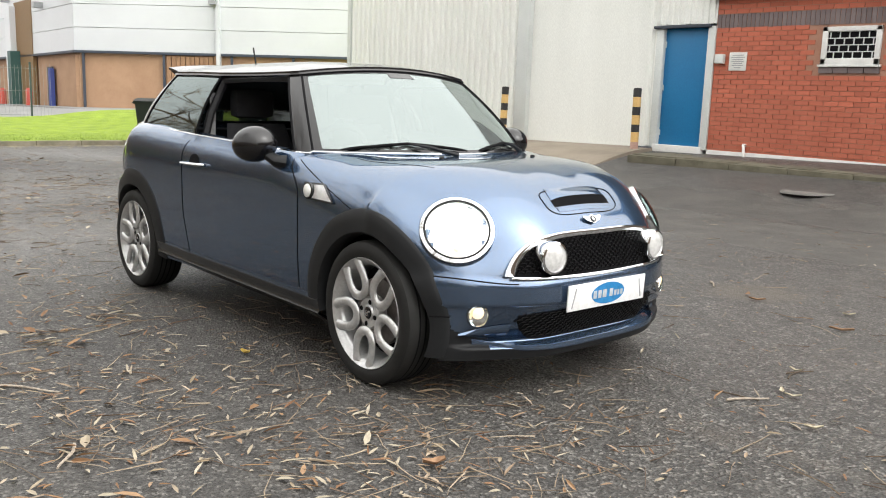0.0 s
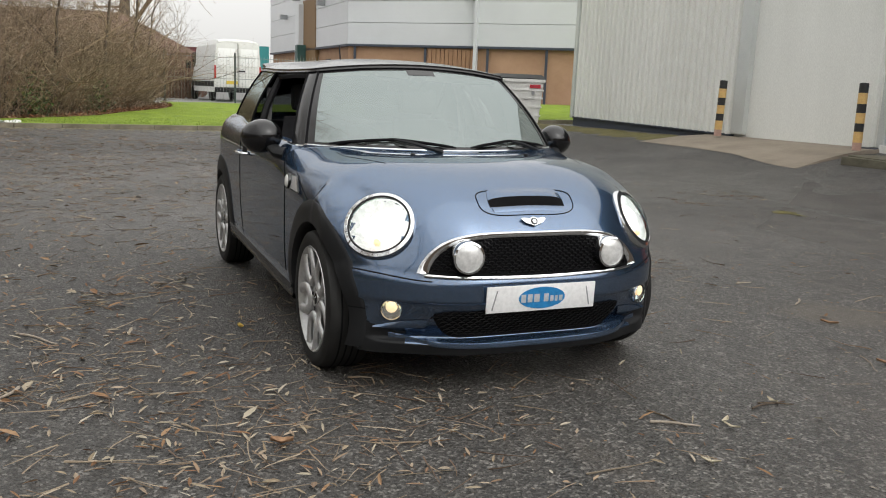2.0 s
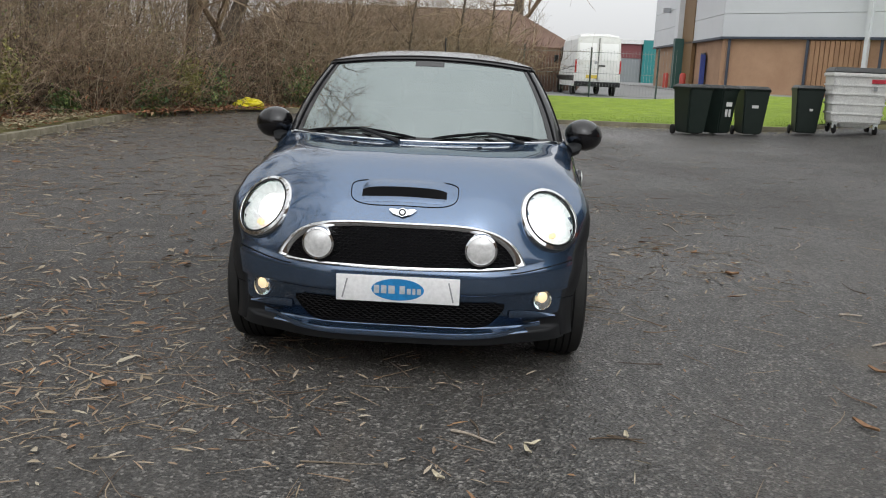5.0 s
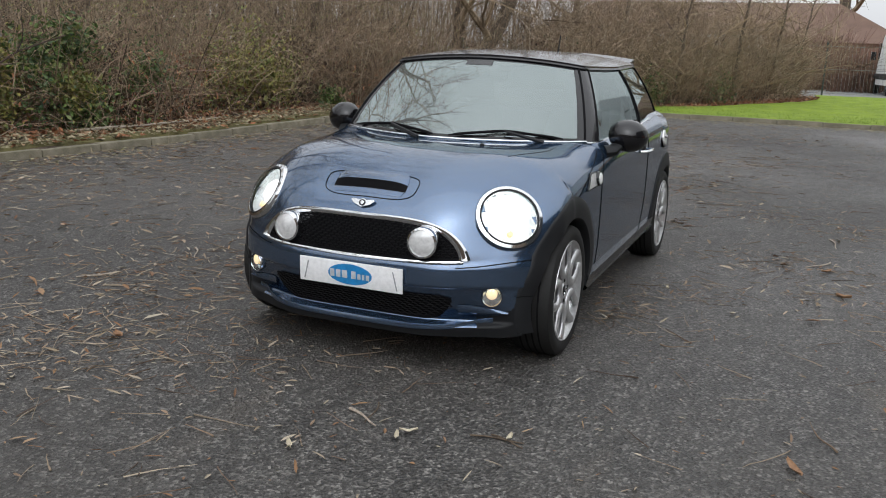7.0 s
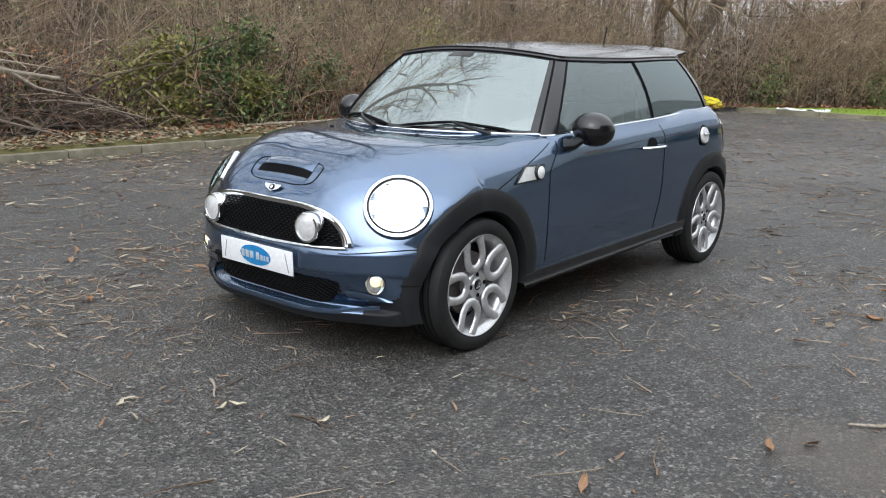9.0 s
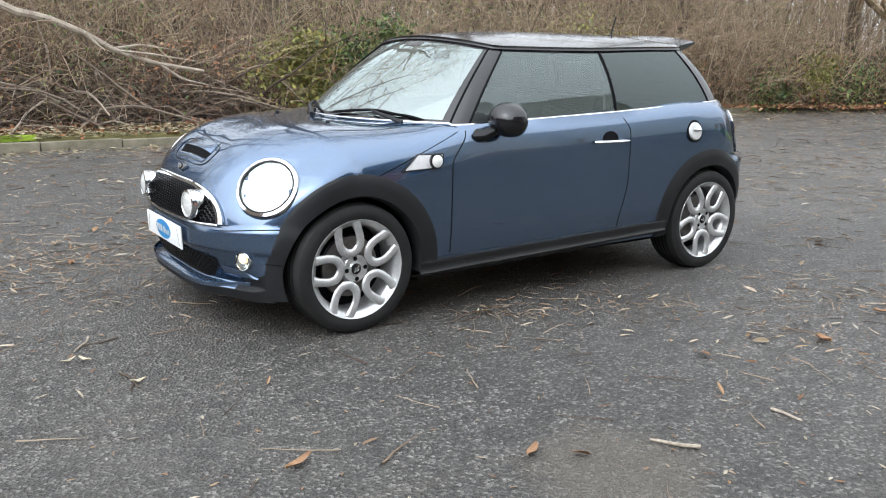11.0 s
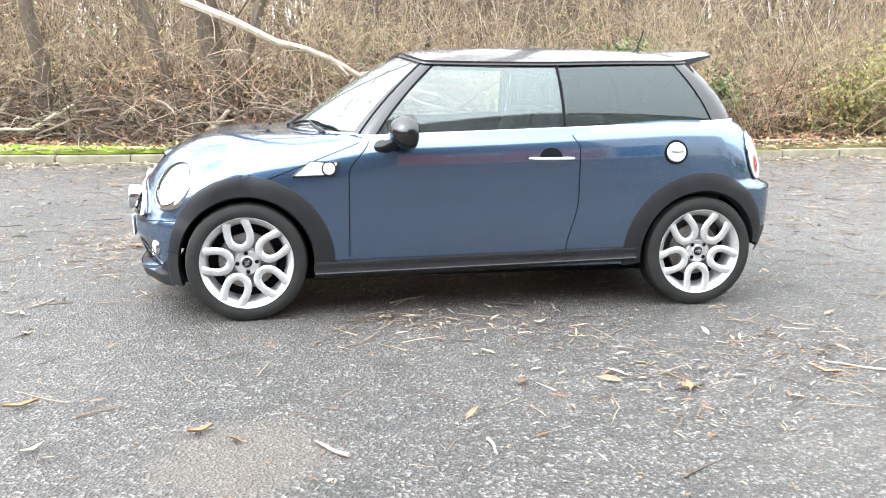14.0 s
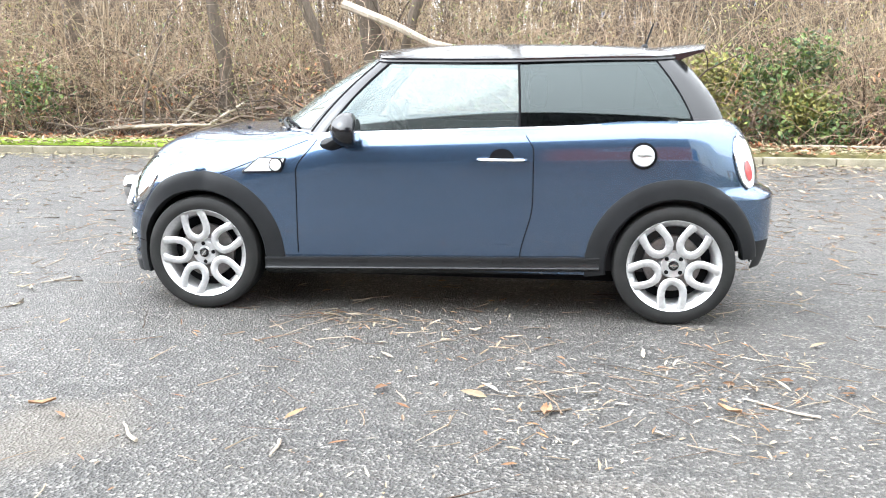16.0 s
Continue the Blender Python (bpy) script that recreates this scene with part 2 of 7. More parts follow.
BLUE_DOOR = mottled("blue_door_paint", (0.0, 0.13, 0.32), (0.005, 0.17, 0.38), 1.2, 0.45, bump=0.05)
WHITE = mottled("white_paint", (0.62, 0.62, 0.6), (0.78, 0.78, 0.76), 4, 0.6, bump=0.15)
RED_BRICK = mottled("red_brick", (0.4, 0.105, 0.06), (0.56, 0.165, 0.098), 3, 0.85, bump=0.5, depth=0.003, fine=90, own=0.13)
GREY_BRICK = mottled("grey_brick", (0.13, 0.1, 0.1), (0.22, 0.18, 0.18), 4, 0.85, bump=0.5, depth=0.003, fine=90, own=0.18)
MORTAR = mottled("mortar", (0.3, 0.15, 0.1), (0.45, 0.25, 0.18), 3, 0.95, bump=0.6, fine=120)
YELLOW = mottled("faded_yellow_paint", (0.6, 0.38, 0.13), (0.75, 0.5, 0.2), 7, 0.6, bump=0.2)
BLACK_BAND = mottled("black_band_paint", (0.015, 0.015, 0.015), (0.035, 0.035, 0.035), 7, 0.6, bump=0.2)
PINKISH = mottled("worn_primer", (0.4, 0.25, 0.2), (0.55, 0.36, 0.3), 9, 0.7, bump=0.2)


# ---- mesh helpers ----
def smooth01(v):
    v = min(1.0, max(0.0, v))
    return v * v * (3 - 2 * v)


def finish(name, bm, mat, shade=True):
    me = bpy.data.meshes.new(name)
    bm.to_mesh(me)
    bm.free()
    for p in me.polygons:
        p.use_smooth = shade
    if shade:
        me.set_sharp_from_angle(angle=radians(42))
    if mat is not None:
        me.materials.append(mat)
    return me


def part(name, bm, mat, parent, label="", shade=True):
    ob = new(name, finish(name, bm, mat, shade))
    ob.parent = parent
    if label:
        ob["label"] = label
    return ob


def thing(name, label, category, m=None, group="", kind="", bm=None, mat=None, shade=True):
    ob = new(name, finish(name, bm, mat, shade) if bm else None)
    if m is not None:
        ob.matrix_basis = m
    return tagged(ob, label, category, group, kind)


def add_box(bm, x0, x1, y0, y1, z0, z1, bevel=0.0, m=None):
    b = bmesh.new() if bevel or m is not None else bm
    vs = [b.verts.new((x, y, z)) for x in (x0, x1) for y in (y0, y1) for z in (z0, z1)]
    for f in ((0, 1, 3, 2), (4, 6, 7, 5), (0, 4, 5, 1), (2, 3, 7, 6), (0, 2, 6, 4), (1, 5, 7, 3)):
        b.faces.new([vs[i] for i in f])
    if b is not bm:
        if bevel:
            bmesh.ops.bevel(b, geom=b.edges[:], offset=bevel, segments=2, affect="EDGES", profile=0.6)
        if m is not None:
            b.transform(m)
        join(bm, b)
    return bm


def join(bm, other):
    me = bpy.data.meshes.new("tmp")
    other.to_mesh(me)
    other.free()
    bm.from_mesh(me)
    bpy.data.meshes.remove(me)
    return bm


def box(x0, x1, y0, y1, z0, z1, bevel=0.0):
    return add_box(bmesh.new(), x0, x1, y0, y1, z0, z1, bevel)


def add_sheet(bm, rows, closed=False):
    """Faces over rows of points, all of one length."""
    vs = [[bm.verts.new(p) for p in r] for r in rows]
    k = len(rows[0])
    for a, b in zip(vs, vs[1:]):
        for i in range(k if closed else k - 1):
            j = (i + 1) % k
            bm.faces.new((a[i], a[j], b[j], b[i]))
    return vs


def add_tube(bm, path, radii, sides=8, cap=True, flat=1.0, up=None):
    """A tube along a path; flat squeezes it across up."""
    pts = [Vector(p) for p in path]
    if not hasattr(radii, "__len__"):
        radii = [radii] * len(pts)
    rows = []
    side = None
    for i, p in enumerate(pts):
        d = (pts[min(i + 1, len(pts) - 1)] - pts[max(i - 1, 0)]).normalized()
        u = Vector(up) if up is not None else (side if side is not None else (Vector((0, 0, 1)) if abs(d.z) < 0.9 else Vector((1, 0, 0))))
        a = d.cross(u)
        if a.length < 1e-6:
            a = d.orthogonal()
        a.normalize()
        b = a.cross(d).normalized()
        side = b
        r = radii[i]
        rows.append([p + a * math.cos(2 * math.pi * k / sides) * r + b * math.sin(2 * math.pi * k / sides) * r * flat for k in range(sides)])
    vs = add_sheet(bm, rows, True)
    if cap and sides > 2:
        bm.faces.new(vs[0])
        bm.faces.new(vs[-1][::-1])
    return bm


def tube(path, radii, sides=8, cap=True, flat=1.0, up=None):
    return add_tube(bmesh.new(), path, radii, sides, cap, flat, up)


def add_lathe(bm, profile, sides=32, m=None, sx=1.0, sy=1.0):
    """A profile of (radius, height) turned about z."""
    m = m or Matrix()
    rows = [[m @ Vector((r * sx * math.cos(2 * math.pi * k / sides), r * sy * math.sin(2 * math.pi * k / sides), h)) for k in range(sides)] for r, h in profile]
    add_sheet(bm, rows, True)
    return bm


def lathe(profile, sides=32, m=None, sx=1.0, sy=1.0):
    bm = add_lathe(bmesh.new(), profile, sides, m, sx, sy)
    bmesh.ops.remove_doubles(bm, verts=bm.verts[:], dist=1e-5)
    return bm


def slab(outline, z0, z1, bevel=0.0):
    """A flat outline in x, y drawn up from z0 to z1."""
    bm = bmesh.new()
    lo, hi = [bm.verts.new((x, y, z0)) for x, y in outline], [bm.verts.new((x, y, z1)) for x, y in outline]
    bm.faces.new(lo[::-1])
    bm.faces.new(hi)
    k = len(outline)
    for i in range(k):
        bm.faces.new((lo[i], lo[(i + 1) % k], hi[(i + 1) % k], hi[i]))
    bmesh.ops.recalc_face_normals(bm, faces=bm.faces[:])
    if bevel:
        bmesh.ops.bevel(bm, geom=bm.edges[:], offset=bevel, segments=2, affect="EDGES")
    return bm


def curve_of(*knots):
    """A smooth function through (x, value) knots."""
    xs, ys = [k[0] for k in knots], [k[1] for k in knots]
    ds = [(ys[min(i + 1, len(xs) - 1)] - ys[max(i - 1, 0)]) / (xs[min(i + 1, len(xs) - 1)] - xs[max(i - 1, 0)]) for i in range(len(xs))]

    def f(x):
        if x <= xs[0]:
            return ys[0]
        if x >= xs[-1]:
            return ys[-1]
        i = max(k for k in range(len(xs) - 1) if xs[k] <= x)
        h = xs[i + 1] - xs[i]
        t = (x - xs[i]) / h
        return ((2 * t - 3) * t * t + 1) * ys[i] + ((t - 2) * t + 1) * t * h * ds[i] + (3 - 2 * t) * t * t * ys[i + 1] + (t - 1) * t * t * h * ds[i + 1]

    return f


# ---- ground ----
def ground_z(x, y):
    sx, sy = smooth01((-4 - x) / 12), smooth01((y - 6) / 4.2)
    return 0.16 * sx + (0.52 - 0.2 * sx) * sy + 0.25 * smooth01((-18 - x) / 16)


# ---- the car: a small three-door hatchback, nose along +x ----
from mathutils.bvhtree import BVHTree

AXLE, HUB_Z, HALF = 1.2335, 0.300, 0.812
car = thing("car", "metallic blue three-door hatchback with black roof parked on asphalt, headlights on", "car")


def belt_z(x):
    return 0.930 + 0.040 * (0.6 - x)


def resample(pts, count):
    pts = [Vector(p) for p in pts]
    run = [0.0]
    for a, b in zip(pts, pts[1:]):
        run.append(run[-1] + (b - a).length)
    out, k = [], 0
    for i in range(count):
        d = run[-1] * i / (count - 1)
        while k < len(pts) - 2 and run[k + 1] < d:
            k += 1
        out.append(pts[k].lerp(pts[k + 1], min(1, (d - run[k]) / max(1e-9, run[k + 1] - run[k]))))
    return out


def quarter(n, a, b, power):
    """A superellipse quarter from (a, 0) round to (0, b)."""
    return [(a * math.cos(i / n * math.pi / 2) ** (2 / power), b * math.sin(i / n * math.pi / 2) ** (2 / power)) for i in range(n + 1)]


def bumper_line(y):
    return 0.486 + 0.03 * smooth01((abs(y) - 0.45) / 0.3)


def body_ribs():
    rear = [(-0.9 - x, y) for x, y in quarter(300, 0.845, HALF, 5.0)]
    nose = [(0.85 + x, y) for x, y in quarter(400, 1.025, HALF, 3.4)][::-1]
    plan = resample([(x, y, 0) for x, y in rear + nose], 220)
    side_a, side_b = curve_of((0, 0.25), (0.3, 0.36), (0.65, 0.52), (0.86, 0.59), (1, 0.59)), curve_of((0, 0.28), (0.3, 0.5), (0.65, 0.9), (0.86, 1.09), (1, 1.09))
    mid = curve_of((0, 0.6), (0.3, 0.56), (0.7, 0.46), (0.86, 0.443), (1, 0.443))
    top = curve_of((-1.05, 1.055), (0, 1.0), (0.6, 0.975), (0.9, 0.945), (1.05, 0.94))
    start = next(i for i, p in enumerate(plan) if p.x > 0.45)
    back = next(i for i, p in enumerate(plan) if p.x > -1.3)
    ribs = []
    for i, p in enumerate(plan):
        q = max(0.0, (i - start) / (len(plan) - 1 - start))
        r = max(0.0, (back - i) / back)
        a, b, zm = side_a(q), side_b(q), mid(q) - 0.06 * r
        a, b = a + 0.08 * r, b + 0.2 * r
        cx = 0.9 + 0.15 * (1 - math.exp(-(p.x - 0.9) / 0.15)) if p.x > 0.9 else max(p.x, -1.05)
        zc, z0 = top(cx), 0.175 + 0.105 * smooth01((-1.3 - p.x) / 0.15)
        c = Vector((cx, 0, 0))
        low = []
        for k in range(37):
            d = 1 - k / 36
            s = 1 - (0.05 if q < 0.5 else 0.035) * d ** 3
            foot = c + (p - c) * s
            low.append((foot.x, foot.y, zm - (zm - z0) * d))
        high = []
        for k in range(241):
            t = k / 240 * math.pi / 2
            e = c + (p - c) * max(0.0, math.cos(t)) ** a
            high.append((e.x, e.y, zm + (zc - zm) * math.sin(t) ** b))
        rib = [Vector(v) for v in low[:-1]] + resample(high, 72)
        for v in rib:
            v.x += smooth01((-1.25 - v.x) / 0.3) * (-0.03 * (1 - smooth01((v.z - 0.655) / 0.045)) + 0.05 * smooth01((v.z - 0.655) / 0.045) + 0.05 * smooth01((v.z - 0.7) / 0.28))
            if v.x > 1.2:
                f, above = smooth01((v.x - 1.25) / 0.25), smooth01((v.z - bumper_line(v.y)) / 0.012)
                tuck = (0.012 * smooth01((0.402 - v.z) / 0.012) + 0.05 * min(1.0, max(0.0, (0.40 - v.z) / 0.14))) * (1 - smooth01((0.238 - v.z) / 0.014)) * (1 - 0.8 * smooth01((abs(v.y) - 0.6) / 0.12))
                v += (p - c).normalized() * f * (0.010 * (1 - above) - tuck)
                v.y += (0.038 if v.y > 0 else -0.038) * f * (1 - smooth01((v.z - 0.47) / 0.17)) * smooth01((abs(v.y) - 0.45) / 0.22)
                v.x -= (0.045 + 0.03 * smooth01((v.z - 0.48) / 0.18)) * f * smooth01((abs(v.y) - 0.26) / 0.44)
            # the wing swells out towards the wheel arch
            swell = 1 - smooth01((math.hypot(v.x - AXLE, v.z - HUB_Z) - 0.43) / 0.12)
            if v.x > AXLE and swell > 0:
                v.y += swell * max(0.0, 0.805 - 1.1 * max(0.0, v.x - 1.42) ** 2 - 0.25 * max(0.0, v.x - 1.42) - v.y) * smooth01((v.y - 0.45) / 0.15)
            if v.x > 1.25:
                v.x = 1.25 + (v.x - 1.25) * 0.957
        ribs.append(rib)
    return ribs


RIBS = body_ribs()
shell = bmesh.new()
left = add_sheet(shell, RIBS)
right = add_sheet(shell, [[(p.x, -p.y, p.z) for p in r] for r in RIBS])
bmesh.ops.remove_doubles(shell, verts=shell.verts[:], dist=1e-5)
bmesh.ops.recalc_face_normals(shell, faces=shell.faces[:])
shell.normal_update()
TREE = BVHTree.FromBMesh(shell)


def side(x, z, s=1, out=0.0):
    hit, nrm = TREE.ray_cast(Vector((x, 2 * s, z)), Vector((0, -s, 0)))[:2]
    if hit is None:
        return Vector((x, 0.75 * s, z))
    return hit + nrm * out * (1 if nrm.y * s > 0 else -1)


def nose(y, z, out=0.0):
    hit, nrm = TREE.ray_cast(Vector((3, y, z)), Vector((-1, 0, 0)))[:2]
    if hit is None:
        return Vector((1.7, y, z))
    return hit + nrm * out * (1 if nrm.x > 0 else -1)


def deck(x, y, out=0.0):
    hit, nrm = TREE.ray_cast(Vector((x, y, 3)), Vector((0, 0, -1)))[:2]
    if hit is None:
        return Vector((x, y, 0.9))
    return hit + nrm * out * (1 if nrm.z > 0 else -1)


def deck_facing(x, y):
    hit, nrm = TREE.ray_cast(Vector((x, y, 3)), Vector((0, 0, -1)))[:2]
    return nrm if nrm.z > 0 else -nrm


LAMP_Y, LAMP_Z = 0.618, 0.688
LAMP_AT = nose(LAMP_Y, LAMP_Z)
LAMP_AXIS = Vector()
for k in range(12):
    hit = TREE.find_nearest(LAMP_AT + Vector((0, math.cos(k * math.pi / 6), math.sin(k * math.pi / 6))) * 0.1)
    LAMP_AXIS += hit[1] if hit[1].x > 0 else -hit[1]
LAMP_AXIS.normalize()


def in_cabin(x, y):
    front = 0.93 - 0.38 * (abs(y) / 0.72) ** 2.2
    return abs(y) < 0.715 and -1.42 < x < front


def panel_of(c):
    x, y, z = c
    s = "l" if y > 0 else "r"
    for ax in (AXLE, -AXLE):
        if abs(y) > 0.4 and (x - ax) ** 2 + (z - HUB_Z) ** 2 < (0.382 if ax > 0 else 0.395) ** 2:
            return None
    if in_cabin(x, y) and z > 0.85:
        return None
    if (c - Vector((LAMP_AT.x, LAMP_AT.y * (1 if y > 0 else -1), LAMP_AT.z))).length < 0.118:
        return None
    if abs(x) < 0.95 and z < 0.25:
        return None
    if z < 0.222 or (abs(y) > 0.55 and x > 1.4 and z < 0.36 - 1.1 * max(0, x - 1.60)) or (x < -1.4 and z < 0.43 and abs(y) > 0.5):
        return "front_lower_trim" if x > 0 else "rear_lower_trim_" + s
    if x > 1.3 and z < bumper_line(y):
        return "front_bumper"
    if x < -1.5 and z < 0.675:
        return "rear_bumper"
    if x > 0.60 + (0.935 - z) * 2.6 or (abs(y) < 0.715 and x > 0.5):
        return "bonnet"
    edge = -0.515 + 0.06 * smooth01((0.62 - z) / 0.3) + 0.05 * smooth01((z - 0.88) / 0.1)
    start = 0.71 - 0.11 * smooth01((z - 0.76) / 0.18)
    if abs(y) > 0.6 and edge < x < start:
        return "door_" + s
    return ("front_wing_" if x > 0 else "rear_quarter_") + s


def split_shell():
    groups = {}
    for f in shell.faces:
        groups.setdefault(panel_of(f.calc_center_median()), []).append(f)
    groups.pop(None, None)
    made = {}
    for key, faces in groups.items():
        bm, seen, normals = bmesh.new(), {}, []
        for f in faces:
            vs = []
            for v in f.verts:
                if v.index not in seen:
                    seen[v.index] = bm.verts.new(v.co)
                    normals.append(v.normal.copy())
                vs.append(seen[v.index])
            bm.faces.new(vs)
        name = key[:-2] if key[-2:] in ("_l", "_r") else key
        ob = part(name, bm, TRIM_BLACK if "lower" in key else PAINT, car, {"front_lower_trim": "black plastic lower bumper trim", "rear_lower_trim": "black plastic lower bumper trim", "bonnet": "metallic blue bonnet with an air scoop"}.get(name, "glossy metallic blue panel"))
        ob.data.normals_split_custom_set_from_vertices(normals)
        made[key] = ob
    return made


shell.verts.index_update()
PANELS = split_shell()


def seam(pts, r=0.0022, name="shut_line", mat=None, parent=None):
    part(name, tube(pts, r, 5), mat or DARK, parent or car)


def span(a, b, n):
    return [a + (b - a) * i / (n - 1) for i in range(n)]


for s in (1, -1):
    door = PANELS["door_l" if s > 0 else "door_r"]
    seam([side(-0.515 + 0.06 * smooth01((0.62 - z) / 0.3) + 0.05 * smooth01((z - 0.88) / 0.1), z, s) for z in span(0.33, 0.972, 24)], 0.003, "door_gap", None, door)
    seam([side(0.71 - 0.11 * smooth01((z - 0.76) / 0.18), z, s) for z in span(0.33, 0.92, 24)], 0.003, "door_gap", None, door)
    seam([side(0.60 + (0.935 - z) * 2.6, z, s) for z in span(0.70, 0.915, 16)], 0.0025, "bonnet_gap")
    seam([nose(s * y, bumper_line(y)) for y in span(0.46, 0.745, 16)], 0.003, "bumper_gap")
    # dark thread that paints the black reflection along the raised bonnet crease
    seam([deck(x, s * (0.60 - 0.13 * smooth01((x - 0.95) / 0.5))) for x in span(0.88, 1.30, 16)], 0.0016, "crease_dark_line")
part("floor_pan", box(-1.5, 1.62, -0.58, 0.58, 0.16, 0.26, 0.02), DARK, car, "black underside of the car")


# wheel arches, wells, sills
def arch(ax, s):
    rows = []
    for k in range(57):
        a = radians(-20 + 208 * k / 56 if ax > 0 else -8 + 182 * k / 56)
        end = smooth01((75 - math.degrees(a if ax > 0 else math.pi - a)) / 60)
        row = []
        for r, out in ((0.340, -0.06), (0.342, 0.0), (0.352, 0.012), (0.40, 0.012), (0.437, 0.008), (0.449, 0.003), (0.452, -0.008)):
            r = 0.34 + (r - 0.34) * (1 - (0.40 if ax > 0 else 0.22) * end)
            x, z = ax + r * math.cos(a), max(0.29 if ax < 0 and math.cos(a) < 0 else 0.185 if ax > 0 else 0.215, HUB_Z + r * math.sin(a))
            y = abs(side(x, max(0.23, z), 1).y)
            if ax > 0:
                y = max(y, 0.797 - 0.3 * max(0.0, x - 1.42) - 0.9 * max(0.0, x - 1.42) ** 2 - 0.5 * max(0.0, r - 0.40))
            row.append((x, s * (y + out), z))
        rows.append(row)
    bm = bmesh.new()
    add_sheet(bm, rows)
    bmesh.ops.recalc_face_normals(bm, faces=bm.faces[:])
    return bm


for ax in (AXLE, -AXLE):
    for s in (1, -1):
        trim = part("wheel_arch_trim", arch(ax, s), TRIM_BLACK, car, "satin black plastic wheel arch trim")
        if ax > 0:
            seam([side(x, 0.357, s, 0.010) for x in span(1.575, 1.64, 8)], 0.0022, "trim_joint", None, trim)
        bm = bmesh.new()
        turn = [radians(2 + 176 * k / 24) for k in range(25)]
        rim = [abs(side(ax + 0.40 * math.cos(a), HUB_Z + 0.40 * math.sin(a), 1).y) - 0.012 for a in turn]
        add_sheet(bm, [[(ax + 0.397 * math.cos(a), s * (0.40 if k == 0 else w), HUB_Z + 0.397 * math.sin(a)) for a, w in zip(turn, rim)] for k in (0, 1)])
        add_sheet(bm, [[(ax + r * math.cos(a), s * 0.42, HUB_Z + r * math.sin(a)) for a in turn] for r in (0.01, 0.397)])
        part("wheel_well", bm, DARK, car)
for s in (1, -1):
    rows = []
    for x in span(-0.86, 0.89, 12):
        z = 0.305 - 0.024 * x
        rows.append([(x, s * y, z + dz) for y, dz in ((0.795, 0.02), (0.818, 0.017), (0.82, 0.006), (0.813, -0.006), (0.81, -0.03), (0.817, -0.042), (0.812, -0.05), (0.785, -0.066), (0.762, -0.085), (0.70, -0.093))])
    bm = bmesh.new()
    add_sheet(bm, rows)
    part("sill_trim", bm, SILL_BLACK, car, "satin black ribbed sill trim")


# greenhouse
def ring(front, corner, bx, rear_corner, rear, z_of, n=(22, 9, 22, 22, 7, 16)):
    """Half an outline from the front's middle to the rear's: front (x, bow), corner (x, y), pillar bx (x, y), rear_corner (x, y)."""
    pts = []
    for i in range(n[0]):
        y = corner[1] * 0.955 * i / (n[0] - 1)
        pts.append((front - (front - corner[0]) * (y / corner[1]) ** 2.1, y))
    x0, y0 = pts[-1]
    x1, y1 = corner[0] - 0.055, corner[1] + 0.012
    for i in range(1, n[1] + 1):
        t = i / n[1]
        pts.append(((1 - t) ** 2 * x0 + 2 * t * (1 - t) * (corner[0] + 0.005) + t * t * x1, (1 - t) ** 2 * y0 + 2 * t * (1 - t) * (corner[1] + 0.004) + t * t * y1))
    for (xa, ya), (xb, yb), k in (((x1, y1), bx, n[2]), (bx, rear_corner, n[3])):
        for i in range(1, k + 1):
            pts.append((xa + (xb - xa) * i / k, ya + (yb - ya) * i / k))
    xa, ya = rear_corner
    for i in range(1, n[4] + 1):
        t = i / n[4]
        pts.append(((1 - t) ** 2 * xa + 2 * t * (1 - t) * (rear + 0.06) + t * t * (rear + 0.035), (1 - t) ** 2 * ya + 2 * t * (1 - t) * (ya - 0.02) + t * t * (ya - 0.10)))
    xa, ya = pts[-1]
    for i in range(1, n[5] + 1):
        y = ya * (1 - i / n[5])
        pts.append((rear + (xa - rear) * (y / ya) ** 2, y))
    return [Vector((x, y, z_of(x, y))) for x, y in pts]


BASE = ring(0.985, (0.615, 0.722), (-0.44, 0.752), (-1.30, 0.69), -1.50, lambda x, y: belt_z(x) + 0.02 + 0.012 * smooth01((x - 0.6) / 0.4))
TOP = ring(0.36, (0.285, 0.555), (-0.425, 0.592), (-1.11, 0.545), -1.27, lambda x, y: 1.318 + 0.045 * (1 - (y / 0.58) ** 2) + 0.012 * smooth01(-x))
STEPS = 14


def pane_point(i, v, out=0.0):
    a, b = BASE[i], TOP[i]
    p = a.lerp(b, v)
    d = Vector((p.x + 0.35, p.y, 0)).normalized()
    bow = (0.022 if 31 < i < 76 else 0.03) * 4 * v * (1 - v)
    return p + Vector((d.x * bow, d.y * bow, d.z)) + d * out


def pane(name, i0, i1, v0, v1, mat, label, s=1, both=False, out=0.0, parent=None):
    bm = bmesh.new()
    rows = [[pane_point(i, v0 + (v1 - v0) * k / STEPS, out) for k in range(STEPS + 1)] for i in range(i0, i1 + 1)]
    if both:
        rows = [[Vector((p.x, -p.y, p.z)) for p in r] for r in rows[:0:-1]] + rows
    elif s < 0:
        rows = [[Vector((p.x, -p.y, p.z)) for p in r] for r in rows]
    add_sheet(bm, rows)
    bm.normal_update()
    if sum(f.normal.dot(f.calc_center_median() - Vector((-0.4, 0, 1.0))) for f in bm.faces) < 0:
        bmesh.ops.reverse_faces(bm, faces=bm.faces[:])
    return part(name, bm, mat, parent or car, label)


